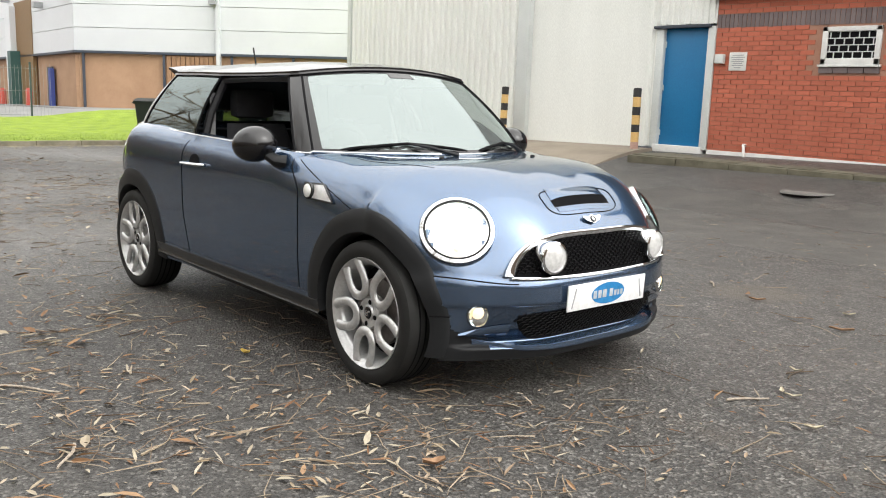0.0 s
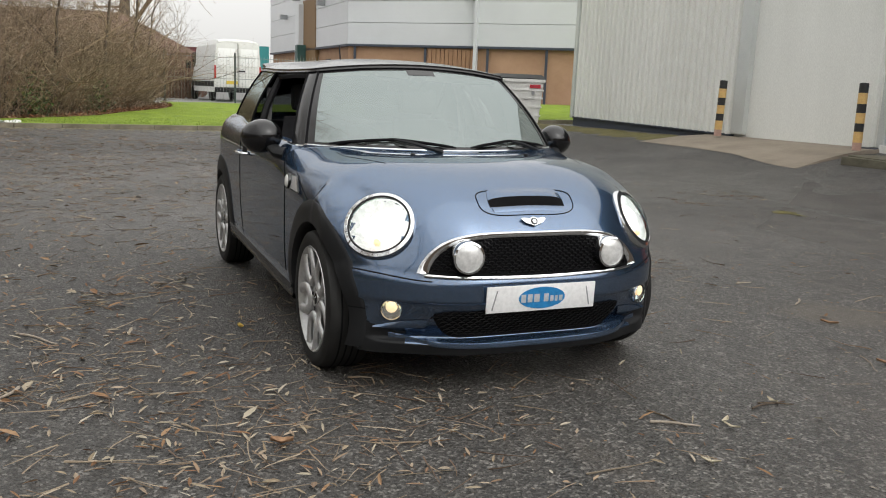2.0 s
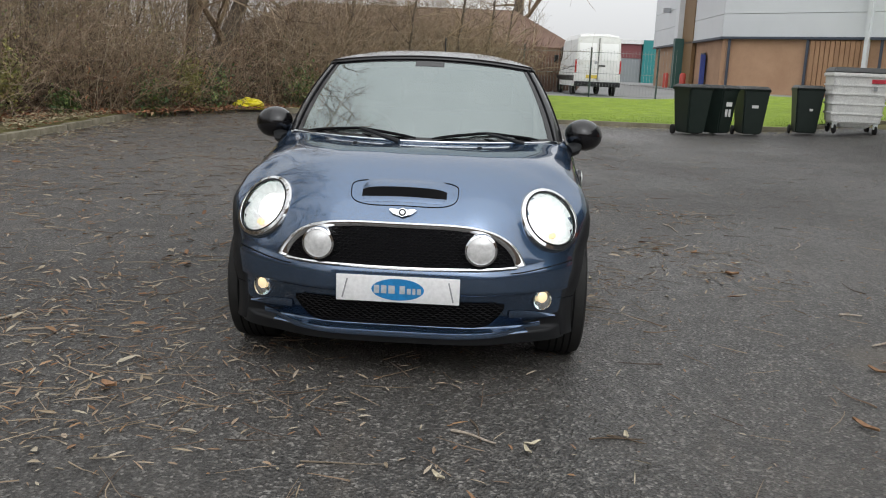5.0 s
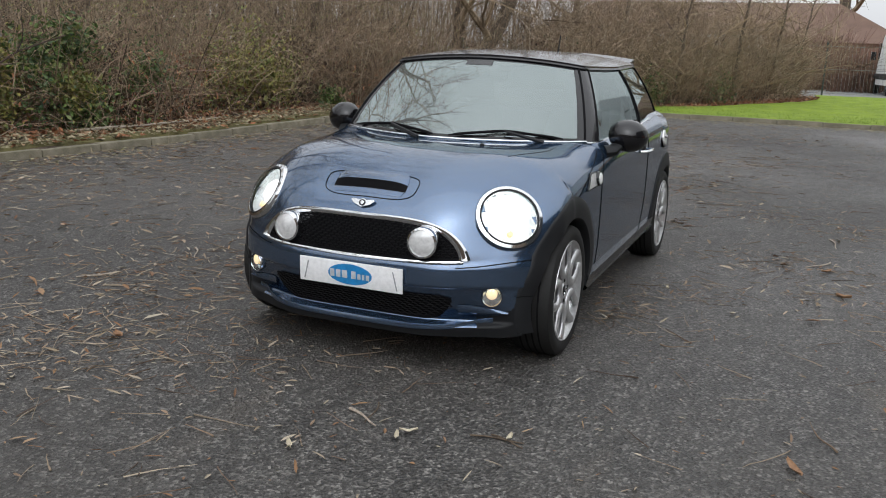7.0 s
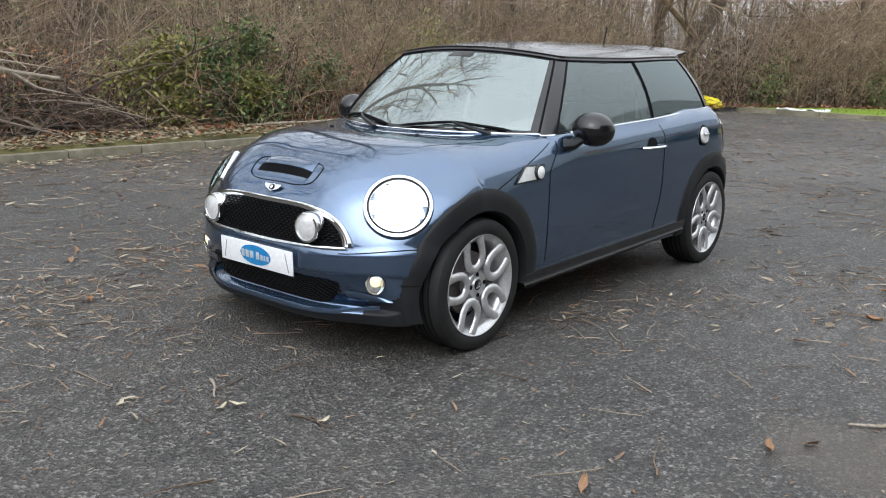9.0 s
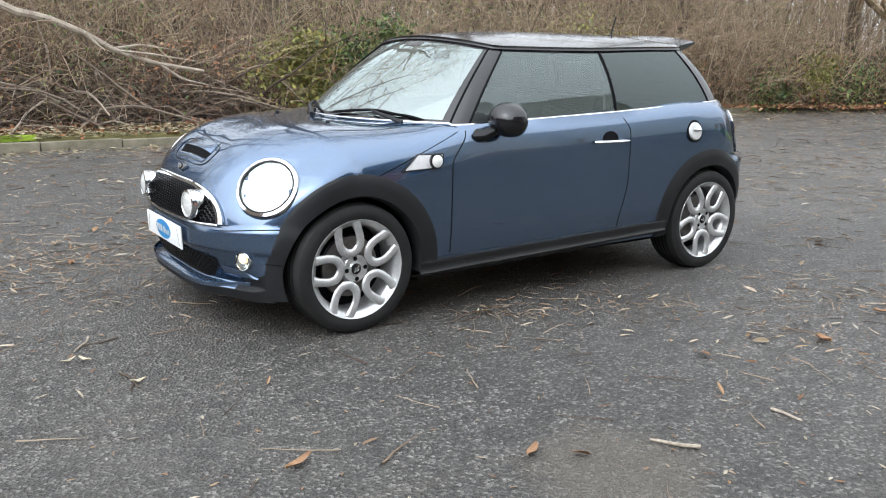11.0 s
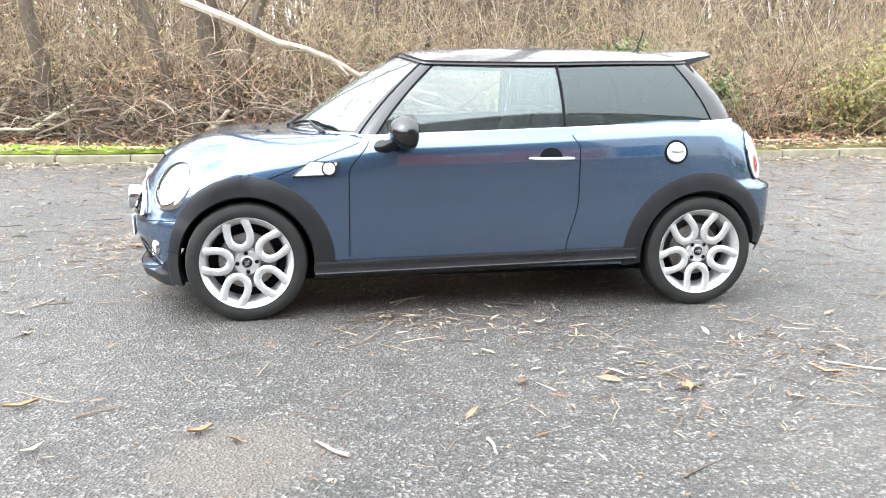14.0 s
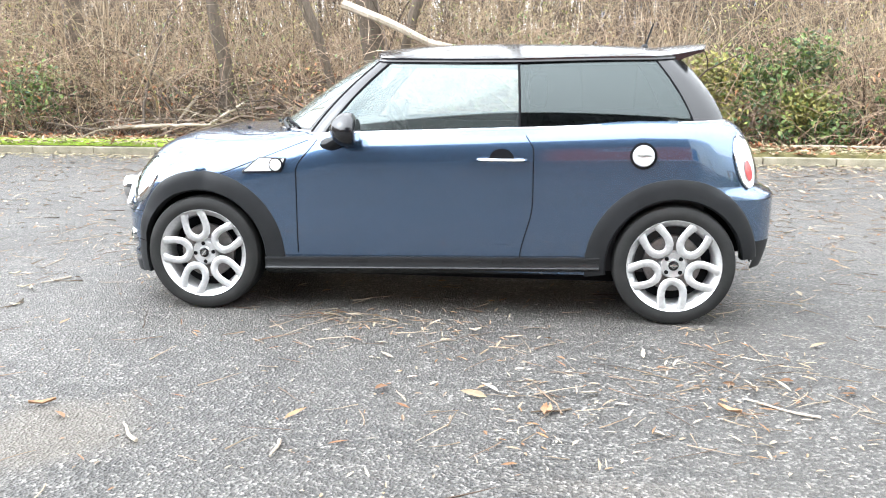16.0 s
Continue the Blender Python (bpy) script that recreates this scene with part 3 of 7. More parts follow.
A0, A1, B, C0, C1, END = 21, 30, 52, 74, 81, 97
wind = pane("windscreen", 0, A0, 0.0, 1.0, SCREEN, "clear windscreen reflecting bare trees", both=True)
wind.visible_shadow = False
rearw = pane("rear_window", C1, END, 0.0, 1.0, TINTED, "dark tinted rear window")
rearw2 = pane("rear_window", C1, END, 0.0, 1.0, TINTED, "dark tinted rear window", -1)
for s in (1, -1):
    door = PANELS["door_l" if s > 0 else "door_r"]
    if s > 0:
        g = pane("door_window", A1, B, 0.0, 1.0, GLASS, "closed clear door window", s)
        g.visible_shadow = False
    q = pane("quarter_window", B, C0, 0.0, 1.0, TINTED, "dark tinted rear side window", s)
    pane("front_pillar", A0, A1, 0.0, 1.0, GLOSS_BLACK, "gloss black windscreen pillar", s, out=0.004)
    pane("rear_pillar", C0, C1, 0.0, 1.0, GLOSS_BLACK, "gloss black rear pillar", s, out=0.004)
    for i, r in ((A0, 0.006), (A1, 0.006), (B, 0.007), (C0, 0.004)):
        pts = [pane_point(i, v, 0.004) for v in span(0, 1, 10)]
        part("window_seal", tube([(p.x, s * p.y, p.z) for p in pts], r, 6), DARK, car)
    pts = [pane_point(i, 0.985, 0.008) for i in range(0, END, 2)]
    part("roof_seal", tube([(p.x, s * p.y, p.z) for p in pts], 0.009, 6), GLOSS_BLACK, car)
    pts = [pane_point(i, 0.0, 0.010) for i in range(0, C1 + 4)]
    part("belt_trim", tube([(p.x, s * p.y, p.z - 0.004 + (0.008 if i < 22 else 0)) for i, p in enumerate(pts)], [0.005 if i < 20 else 0.0062 for i in range(len(pts))], 6), CHROME, car, "bright chrome waistline strip")
    # black ceramic band at the foot of the windscreen
    pane("windscreen_band", 0, A0, 0.0, 0.05, GLOSS_BLACK, "black windscreen border", s, out=0.003)
    pane("windscreen_band", 0, A0, 0.95, 1.0, GLOSS_BLACK, "black windscreen border", s, out=0.003)
    pane("windscreen_band", A0 - 1, A0, 0.05, 0.95, GLOSS_BLACK, "black windscreen border", s, out=0.003)
    pane("windscreen_sensor", 0, 3, 0.89, 0.95, GLOSS_BLACK, "small dark sensor patch at the top of the windscreen", s, out=0.003)
    # inner side of the waist, to close the shell below the glass
    rows = []
    for i in range(0, END + 1):
        p = BASE[i]
        e = side(p.x, p.z - 0.05, 1) if 24 < i < 80 else deck(p.x + (0.03 if i < 30 else -0.03), p.y)
        rows.append([(p.x, s * p.y, p.z), (p.x + (e.x - p.x) * 0.5, s * (p.y + (e.y - p.y) * 0.4), p.z - 0.006), (e.x, s * e.y, e.z - 0.004)])
    bm = bmesh.new()
    add_sheet(bm, rows)
    part("waist_flange", bm, PAINT, car, "blue panel edge under the windows")

# roof
centre = Vector((-0.42, 0, 0))
for s in (1, -1):
    rows = []
    for k in [0, 0.01] + list(range(1, 17)):
        f = int(k) / 16
        row = []
        for i, p in enumerate(TOP):
            d = Vector((p.x + 0.42, p.y, 0))
            e = 1.012 - 1.012 * f ** 1.35
            g = 1 - (1 - f ** 1.35) ** 2.6
            row.append(Vector((-0.42 + d.x * e, s * d.y * e, (p.z + 0.012) * (1 - g) + 1.413 * g - (0.0 if k else 0.026))))
        rows.append(row)
    bm = bmesh.new()
    add_sheet(bm, rows)
    bmesh.ops.remove_doubles(bm, verts=bm.verts[:], dist=1e-4)
    if s > 0:
        roof_half = bm
    else:
        join(roof_half, bm)
bmesh.ops.remove_doubles(roof_half, verts=roof_half.verts[:], dist=2e-4)
bmesh.ops.recalc_face_normals(roof_half, faces=roof_half.faces[:])
roof = part("roof", roof_half, ROOF_PAINT, car, "glossy black roof reflecting the sky")
lining = bmesh.new()
for s in (1, -1):
    add_sheet(lining, [[(-0.42 + (p.x + 0.42) * e, s * p.y * e, p.z - 0.03 + 0.03 * (1 - e)) for p in TOP] for e in (0.97, 0.6, 0.05)])
part("headlining", lining, BEIGE, car, "pale fabric headlining")
rows = []
for y in span(-0.50, 0.50, 21):
    b = 0.03 + 0.07 * (y / 0.5) ** 2
    rows.append([(-1.16 + b, y, 1.392 - 0.06 * (y / 0.5) ** 2), (-1.33 + b, y, 1.408 - 0.05 * (y / 0.5) ** 2), (-1.462 + b, y, 1.416 - 0.035 * (y / 0.5) ** 2), (-1.466 + b, y, 1.405 - 0.035 * (y / 0.5) ** 2), (-1.34 + b, y, 1.374 - 0.05 * (y / 0.5) ** 2), (-1.2 + b, y, 1.345 - 0.05 * (y / 0.5) ** 2)])
bm = bmesh.new()
vs = add_sheet(bm, rows, True)
bm.faces.new(vs[0])
bm.faces.new(vs[-1][::-1])
part("roof_spoiler", bm, ROOF_PAINT, car, "glossy black roof spoiler over the rear window")
aerial = part("aerial", lathe(((0.0, 0.0), (0.022, 0.0), (0.018, 0.012), (0.006, 0.02), (0.0055, 0.03), (0.005, 0.14), (0.0, 0.142)), 12, pose(-1.12, 0, 1.396, 0, -18, 0)), TRIM_BLACK, car, "short black roof aerial")


# lamps
def facing(at, axis, roll=0):
    return Matrix.Translation(at) @ axis.to_track_quat("Z", "Y").to_matrix().to_4x4() @ pose(0, 0, 0, 0, 0, roll)


for s in (1, -1):
    at = Vector((LAMP_AT.x, s * LAMP_AT.y, LAMP_AT.z))
    ax = Vector((LAMP_AXIS.x, s * LAMP_AXIS.y, LAMP_AXIS.z))
    m = facing(at + ax * 0.010, ax)
    head = part("headlight", lathe(((0.125, -0.085), (0.141, -0.05), (0.145, -0.014), (0.138, 0.003), (0.125, 0.007), (0.117, 0.0), (0.106, -0.03)), 48, m, 1.08, 1.03), CHROME, car, "lit round headlight with chrome surround")
    part("reflector", lathe(((0.115, -0.006), (0.1, -0.03), (0.065, -0.05), (0.0, -0.056)), 40, m, 1.08, 1.03), SOFT_BOWL, head)
    part("bulb", lathe(((0.062, -0.045), (0.06, -0.02), (0.042, -0.006), (0.02, 0.0), (0.0, 0.002)), 32, m @ pose(0.008, 0.01, 0)), LAMP_ON, head, "glowing white headlight lamp")
    part("turn_bulb", lathe(((0.014, -0.03), (0.013, -0.012), (0.0, -0.006)), 12, m @ pose(0.0, -0.07, 0)), AMBER_ON, head, "amber turn signal bulb")
    part("gasket", lathe(((0.117, 0.001), (0.1175, 0.008), (0.1205, 0.0085), (0.122, 0.004)), 48, m, 1.08, 1.03), TRIM_BLACK, head, "thin black rubber ring")
    part("lens", lathe(((0.118, 0.002), (0.1, 0.016), (0.06, 0.028), (0.0, 0.034)), 40, m, 1.08, 1.03), LENS, head).visible_shadow = False
    at = nose(s * 0.328, 0.588, 0.006)
    m = facing(at, Vector((1, s * 0.08, 0.02)).normalized())
    spot = part("spot_lamp", lathe(((0.03, -0.03), (0.055, -0.02), (0.066, 0.0), (0.068, 0.04), (0.066, 0.052), (0.058, 0.055), (0.056, 0.046)), 36, m), CHROME, car, "round chrome spot lamp on the grille")
    part("reflector", lathe(((0.058, 0.05), (0.04, 0.03), (0.0, 0.022)), 28, m), LAMP_BOWL, spot)
    part("lens", lathe(((0.058, 0.05), (0.035, 0.060), (0.0, 0.064)), 28, m), plain("frosted_lens", (0.75, 0.75, 0.74), 0.15, 0.2, 1.0), spot, "pale frosted lamp glass")
    part("bracket", tube([nose(s * 0.328, 0.53, 0.0), nose(s * 0.328, 0.55, 0.03)], 0.012, 8), TRIM_BLACK, spot)
    at = nose(s * 0.598, 0.362, 0.004)
    m = facing(at, Vector((1, s * 0.42, 0.0)).normalized())
    fog = part("fog_lamp", lathe(((0.044, -0.03), (0.046, 0.004), (0.042, 0.01), (0.039, 0.004)), 28, m), CHROME, car, "small lit round fog lamp in the bumper")
    part("bulb", lathe(((0.04, 0.002), (0.026, 0.0), (0.0, -0.002)), 24, m), LAMP_BOWL, fog)
    part("side_light", lathe(((0.024, 0.006), (0.015, 0.011), (0.0, 0.012)), 16, m @ pose(0, 0.012, 0, 0, 0, 0)), FOG_ON, fog, "warm glowing side light")
    part("lens", lathe(((0.04, 0.008), (0.026, 0.016), (0.0, 0.02)), 24, m), LENS, fog).visible_shadow = False
    # tail lamp
    def on_tail(k, a, z0=0.828, wx=0.047, wz=0.127, out=0.006, dx=0.0):
        z = z0 + wz * k * math.sin(a)
        return side(-1.556 + dx + 0.24 * (z - 0.828) + wx * k * math.cos(a), z, s, out)

    turns = [2 * math.pi * j / 32 for j in range(33)]
    bm = bmesh.new()
    add_sheet(bm, [[on_tail(k, a) for a in turns] for k in (0.03, 0.35, 0.7, 1.0)])
    tail = part("tail_lamp", bm, SATIN, car, "upright oval red and white tail lamp with chrome rim")
    part("rim", tube([on_tail(1.0, a, out=0.007) for a in turns], 0.006, 6, False), CHROME, tail)
    bm = bmesh.new()
    add_sheet(bm, [[on_tail(k, a, 0.785, 0.019, 0.05, 0.010, -0.01) for a in turns] for k in (0.03, 0.6, 1.0)])
    part("red_lens", bm, plain("pink_tail_lens", (0.5, 0.1, 0.1), 0.1, 0.0, 1.0), tail)


# grille
def grille_top(y):
    u = min(1.0, abs(y) / 0.49)
    return 0.515 + 0.150 * max(0.0, 1 - u ** 5) ** 0.72


def grille_foot(y):
    return 0.502 + 0.008 * (abs(y) / 0.47)


bm = bmesh.new()
add_sheet(bm, [[nose(y, grille_foot(y) + (grille_top(y) - grille_foot(y)) * k / 6, 0.003) for k in range(7)] for y in span(-0.482, 0.482, 41)])
grille = part("grille", bm, DARK, car, "black honeycomb grille with chrome surround")


def honeycomb(y0, y1, low, high, w, h, out):
    bm, row = bmesh.new(), 0
    z = low(0)
    while z < high(0):
        y = y0 + (w / 2 if row % 2 else 0)
        while y < y1:
            if low(y) + h * 0.3 < z < high(y) - h * 0.3:
                ring6 = [(y + a * w, z + b * h) for a, b in ((-0.5, 0), (-0.28, 0.5), (0.28, 0.5), (0.5, 0))]
                for (ya, za), (yb, zb) in zip(ring6, ring6[1:]):
                    a, b = nose(ya, za, out), nose(yb, zb, out)
                    t = 0.0016
                    bm.faces.new([bm.verts.new(p) for p in (a + Vector((0, 0, -t)), b + Vector((0, 0, -t)), b + Vector((0, 0, t)), a + Vector((0, 0, t)))])
                    bm.faces.new([bm.verts.new(p) for p in (a + Vector((0, 0, t)), b + Vector((0, 0, t)), b + Vector((-0.01, 0, t)), a + Vector((-0.01, 0, t)))])
            y += w
        row += 1
        z += h * 0.5
    return bm


part("honeycomb", honeycomb(-0.475, 0.475, grille_foot, grille_top, 0.030, 0.021, 0.010), GLOSS_BLACK, grille)
arc = [nose(y, grille_top(y), 0.008) for y in [0.4899 * math.sin(radians(a)) for a in span(-90, 90, 61)]]
part("upper_surround", tube(arc, [0.0125 + 0.015 * (abs(i - 30) / 30) ** 2.5 for i in range(61)], 8, flat=0.8), CHROME, grille, "chrome grille arch")
part("lower_surround", tube([nose(y, 0.498 + 0.012 * (abs(y) / 0.47) ** 2, 0.008) for y in span(-0.485, 0.485, 41)], 0.0105, 8, flat=0.8), CHROME, grille, "chrome strip under the grille")


# lower intake, chin and plate
def intake_top(y):
    return 0.364 - 0.012 * smooth01((abs(y) - 0.38) / 0.06)


def intake_foot(y):
    return 0.240 + 0.09 * (max(0.0, abs(y) - 0.33) / 0.11) ** 2.2


bm = bmesh.new()
add_sheet(bm, [[nose(y, intake_foot(y) + (intake_top(y) - intake_foot(y)) * k / 6, 0.003) for k in range(7)] for y in span(-0.44, 0.44, 41)])
intake = part("lower_intake", bm, DARK, car, "black honeycomb lower air intake")
part("honeycomb", honeycomb(-0.43, 0.43, intake_foot, intake_top, 0.034, 0.022, 0.008), GLOSS_BLACK, intake)
for s in (1, -1):
    rows = [[nose(s * y, zt + (zb - zt) * k / 4, 0.008 * math.sin(math.pi * k / 4) + 0.003) for k in range(5)] for y, zt, zb in ((yy, 0.318 - 0.03 * f, 0.262 + 0.02 * f) for yy, f in ((0.46 + 0.20 * i / 10, (i / 10) ** 2) for i in range(11)))]
    bm = bmesh.new()
    add_sheet(bm, rows)
    part("bumper_vane", bm, PAINT, car)
chin = []
for y in span(-0.6, 0.6, 41):
    e = nose(y, 0.212 + 0.05 * (abs(y) / 0.66) ** 4)
    chin.append([e + Vector((0.002, 0, 0.014)), e + Vector((0.006, 0, 0.002)), e + Vector((0.004, 0, -0.008)), e + Vector((-0.02, 0, -0.012))])
bm = bmesh.new()
add_sheet(bm, chin)
part("chin_lip", bm, PAINT, car, "blue lower bumper lip")
part("front_splitter", tube([nose(y, 0.19, -0.035) + Vector((0, 0, -0.012)) for y in span(-0.66, 0.66, 29)], 0.016, 8), TRIM_BLACK, car, "black plastic splitter under the bumper")

PALE_GREY = plain("plate_pale_grey", (0.5, 0.52, 0.54), 0.4)
PLATE_AT = nose(0, 0.415)
plate = part("number_plate", box(-0.004, 0.004, -0.254, 0.254, -0.0555, 0.0555, 0.003), PLATE_WHITE, car, "white show plate with a blue oval")
plate.matrix_basis = pose(PLATE_AT.x + 0.012, 0, 0.415, 0, 3, 0)
oval = slab([(0.108 * math.cos(a), 0.046 * math.sin(a)) for a in (2 * math.pi * k / 40 for k in range(40))], 0, 0.0012)
oval.transform(Matrix(((0, 0, 1, 0.0045), (1, 0, 0, 0), (0, 1, 0, 0), (0, 0, 0, 1))))
part("blue_oval", oval, PLATE_BLUE, plate)
for y0, y1, z0, z1 in ((-0.098, -0.076, -0.017, 0.017), (-0.068, -0.046, -0.017, 0.017), (-0.038, -0.012, -0.017, 0.017), (0.008, 0.03, -0.017, 0.017), (0.038, 0.054, -0.017, 0.007), (0.061, 0.073, -0.017, 0.007), (0.08, 0.096, -0.017, 0.007)):
    part("pale_bar", box(0.0062, 0.0068, y0, y1, z0, z1), PALE_GREY, plate)
for s in (1, -1):
    bm = bmesh.new()
    add_box(bm, 0.0045, 0.0052, -0.003, 0.003, -0.045, 0.04, 0, pose(0, s * 0.218, 0, 14 * s, 0, 0))
    part("dark_stroke", bm, PLATE_GREY, plate)

# bonnet badge and scoop
BADGE_AT = nose(0, 0.712, 0.006)
bm = slab([(x, y) for x, y in ((-0.058, 0.012), (-0.05, 0.017), (-0.018, 0.014), (0, 0.02), (0.018, 0.014), (0.05, 0.017), (0.058, 0.012), (0.04, -0.006), (0.016, -0.014), (0, -0.02), (-0.016, -0.014), (-0.04, -0.006))], 0, 0.006)
n = (TREE.ray_cast(Vector((3, 0, 0.712)), Vector((-1, 0, 0)))[1])
n = n if n.x > 0 else -n
up = Vector((0, 0, 1)) - n * n.z
m = Matrix((Vector((0, 1, 0)), up.normalized(), n)).transposed().to_4x4()
m.translation = BADGE_AT
bm.transform(m)
badge = part("winged_badge", bm, CHROME, car, "chrome winged emblem")
part("boss", lathe(((0.016, 0.005), (0.015, 0.009), (0.0, 0.01)), 20, m), GLOSS_BLACK, badge)
part("bar", lathe(((0.009, 0.0095), (0.0, 0.0105)), 16, m), CHROME, badge)


def scoop_height(u, v):
    """u: 0 at the mouth, 1 at the back; v: -1 to 1 across."""
    return 0.019 * smooth01(1 - u) * (1 - abs(v) ** 6)


MOUTH_X, SCOOP_LONG, SCOOP_HALF = 1.684, 0.06, 0.178
rows = []
for i in range(13):
    u = i / 12
    rows.append([deck(MOUTH_X - SCOOP_LONG * u, v * SCOOP_HALF * (1 - 0.08 * u), scoop_height(u, v) + 0.002) for v in span(-1, 1, 25)])
bm = bmesh.new()
add_sheet(bm, rows)
scoop = part("bonnet_scoop", bm, PAINT, car, "blue air scoop with a dark mouth")
mouth = [[p + Vector((0.0, 0, 0.0)) for p in rows[0]], [deck(MOUTH_X + 0.026, p.y, 0.001) for p in rows[0]]]
bm = bmesh.new()
add_sheet(bm, mouth)
part("mouth", bm, DARK, scoop, "black scoop opening")
lip = []
for i in range(7):
    u = i / 6
    lip.append([deck(MOUTH_X + 0.026 + 0.018 * u, v * SCOOP_HALF * (0.97 - 0.05 * u), 0.001 + 0.002 * math.sin(math.pi * u)) for v in span(-1, 1, 25)])
bm = bmesh.new()
add_sheet(bm, lip)
part("lower_lip", bm, PAINT, scoop)
loop = [deck(MOUTH_X + 0.004 + 0.052 * math.cos(a) * (abs(math.cos(a)) ** -0.45 if abs(math.cos(a)) > 0.01 else 0), 0.226 * (1 + 0.04 * -math.cos(a)) * math.sin(a) * (abs(math.sin(a)) ** -0.5 if abs(math.sin(a)) > 0.01 else 0), 0.001) for a in (2 * math.pi * k / 60 for k in range(61))]
part("scoop_gap", tube(loop, 0.0022, 5, False), DARK, scoop)
for s in (1, -1):
    part("washer_jet", lathe(((0.012, 0), (0.011, 0.008), (0.0, 0.012)), 12, Matrix.Translation(deck(1.12, s * 0.30, 0))), TRIM_BLACK, car, "small black washer jet")


# wipers and cowl
def on_screen(y, v, out):
    i = min(range(A0 + 1), key=lambda k: abs(BASE[k].lerp(TOP[k], v).y - abs(y)))
    p = pane_point(i, v, out)
    return Vector((p.x, y, p.z))


for y0, y1, yp in ((-0.60, -0.02, -0.10), (0.06, 0.60, 0.52)):
    w = part("wiper", tube([on_screen(y0 + (y1 - y0) * k / 12, 0.045 + 0.10 * (k / 12 if yp > y1 - 0.2 and yp < 0.2 else k / 12) * (1 - k / 12) + (0.05 * (1 - abs(2 * k / 12 - 1))), 0.022) for k in range(13)], [0.004] + [0.008] * 11 + [0.004], 6), DARK, car, "black windscreen wiper")
    part("wiper_arm", tube([on_screen(yp, 0.0, 0.03), on_screen((yp + y0 + y1) / 3, 0.09, 0.045), on_screen((y0 + y1) / 2, 0.12, 0.034)], [0.012, 0.009, 0.006], 6), TRIM_BLACK, w)
bm = bmesh.new()
rows = []
for i in list(range(A0, 0, -1)) + [-k for k in range(0, A0 + 1)]:
    s = 1 if i > 0 else -1
    p = BASE[abs(i)]
    rows.append([(p.x + 0.035 * (1 - (p.y / 0.75) ** 4), s * p.y, p.z - 0.008), (p.x - 0.02, s * p.y, p.z - 0.002)])
add_sheet(bm, rows)
part("cowl_panel", bm, TRIM_BLACK, car, "black cowl below the windscreen")


# mirrors, handles, vents, fuel cap
def mirror(s):
    bm = bmesh.new()
    bmesh.ops.create_uvsphere(bm, u_segments=28, v_segments=18, radius=1)
    for v in bm.verts:
        x, y, z = v.co
        if x < -0.25:
            x = -0.25 - (abs(x) - 0.25) * 0.25
        v.co = (0.415 + 0.098 * x + 0.014 * y * s * -1, s * 0.865 + 0.104 * y, 0.978 + 0.086 * z - 0.006 * y * s)
    ob = part("door_mirror", bm, GLOSS_BLACK, PANELS["door_l" if s > 0 else "door_r"], "gloss black door mirror")
    glassm = lathe(((0.0, 0.0), (0.8, 0.0), (0.86, 0.01)), 28, Matrix(((0, 0, -0.06, 0.369), (0, 0.085, 0, s * 0.865), (0.066, 0, 0, 0.978), (0, 0, 0, 1))))
    part("mirror_glass", glassm, CHROME, PANELS["door_l" if s > 0 else "door_r"])
    part("mirror_foot", tube([(0.53, s * 0.765, 0.895), (0.51, s * 0.80, 0.90), (0.46, s * 0.825, 0.93), (0.43, s * 0.85, 0.965)], [0.06, 0.05, 0.04, 0.045], 12, flat=0.6), TRIM_BLACK, PANELS["door_l" if s > 0 else "door_r"])


for s in (1, -1):
    mirror(s)
    door = PANELS["door_l" if s > 0 else "door_r"]
    bm = bmesh.new()
    add_sheet(bm, [[side(-0.355 + 0.062 * k * math.cos(a), 0.838 + 0.05 * k * math.sin(a), s, 0.0015 if k else 0.0012) for a in (math.pi * (j / 27 * 1.16 - 0.08) for j in range(28))] for k in (0.02, 1.0)])
    handle = part("handle_recess", bm, DARK, door, "dark finger recess behind the handle")
    part("door_handle", tube([side(x, 0.833, s, o) for x, o in ((-0.475, 0.004), (-0.462, 0.03), (-0.42, 0.042), (-0.355, 0.045), (-0.29, 0.042), (-0.25, 0.03), (-0.238, 0.004))], [0.011, 0.013, 0.012, 0.012, 0.012, 0.013, 0.011], 10, flat=0.75), CHROME, door, "chrome pull handle")
    bm = bmesh.new()
    corners = ((0.99, 0.752), (0.905, 0.815), (0.77, 0.815), (0.79, 0.76))
    add_sheet(bm, [[side(corners[0][0] + (corners[3][0] - corners[0][0]) * u + ((corners[1][0] - corners[0][0]) * (1 - u) + (corners[2][0] - corners[3][0]) * u) * w, 0.752 + 0.066 * w, s, 0.008) for u in span(0, 1, 9)] for w in span(0, 1, 6)])
    vent = part("side_vent", bm, SATIN, car, "chrome side vent with a round repeater lamp")
    ends = [side(x, z, s, 0.006) for x, z in ((0.995, 0.748), (0.955, 0.782), (0.905, 0.82), (0.84, 0.82), (0.765, 0.82), (0.775, 0.79), (0.79, 0.755), (0.89, 0.752), (0.995, 0.748))]
    part("vent_rim", tube(ends, 0.005, 6), GLOSS_BLACK, vent)
    nrm = Vector((0, s, 0.08)).normalized()
    part("repeater_lamp", lathe(((0.031, 0.006), (0.03, 0.016), (0.02, 0.022), (0.0, 0.024)), 24, facing(side(0.812, 0.788, s, 0.006), nrm)), plain("frosted_white_lens", (0.8, 0.8, 0.78), 0.12, 0, 1.0), vent)
for s in (1, -1):
    part("lamp_ring", lathe(((0.030, 0.014), (0.037, 0.013), (0.038, 0.0)), 24, facing(side(0.812, 0.788, s, 0.006), Vector((0, s, 0.08)).normalized())), GLOSS_BLACK, car)
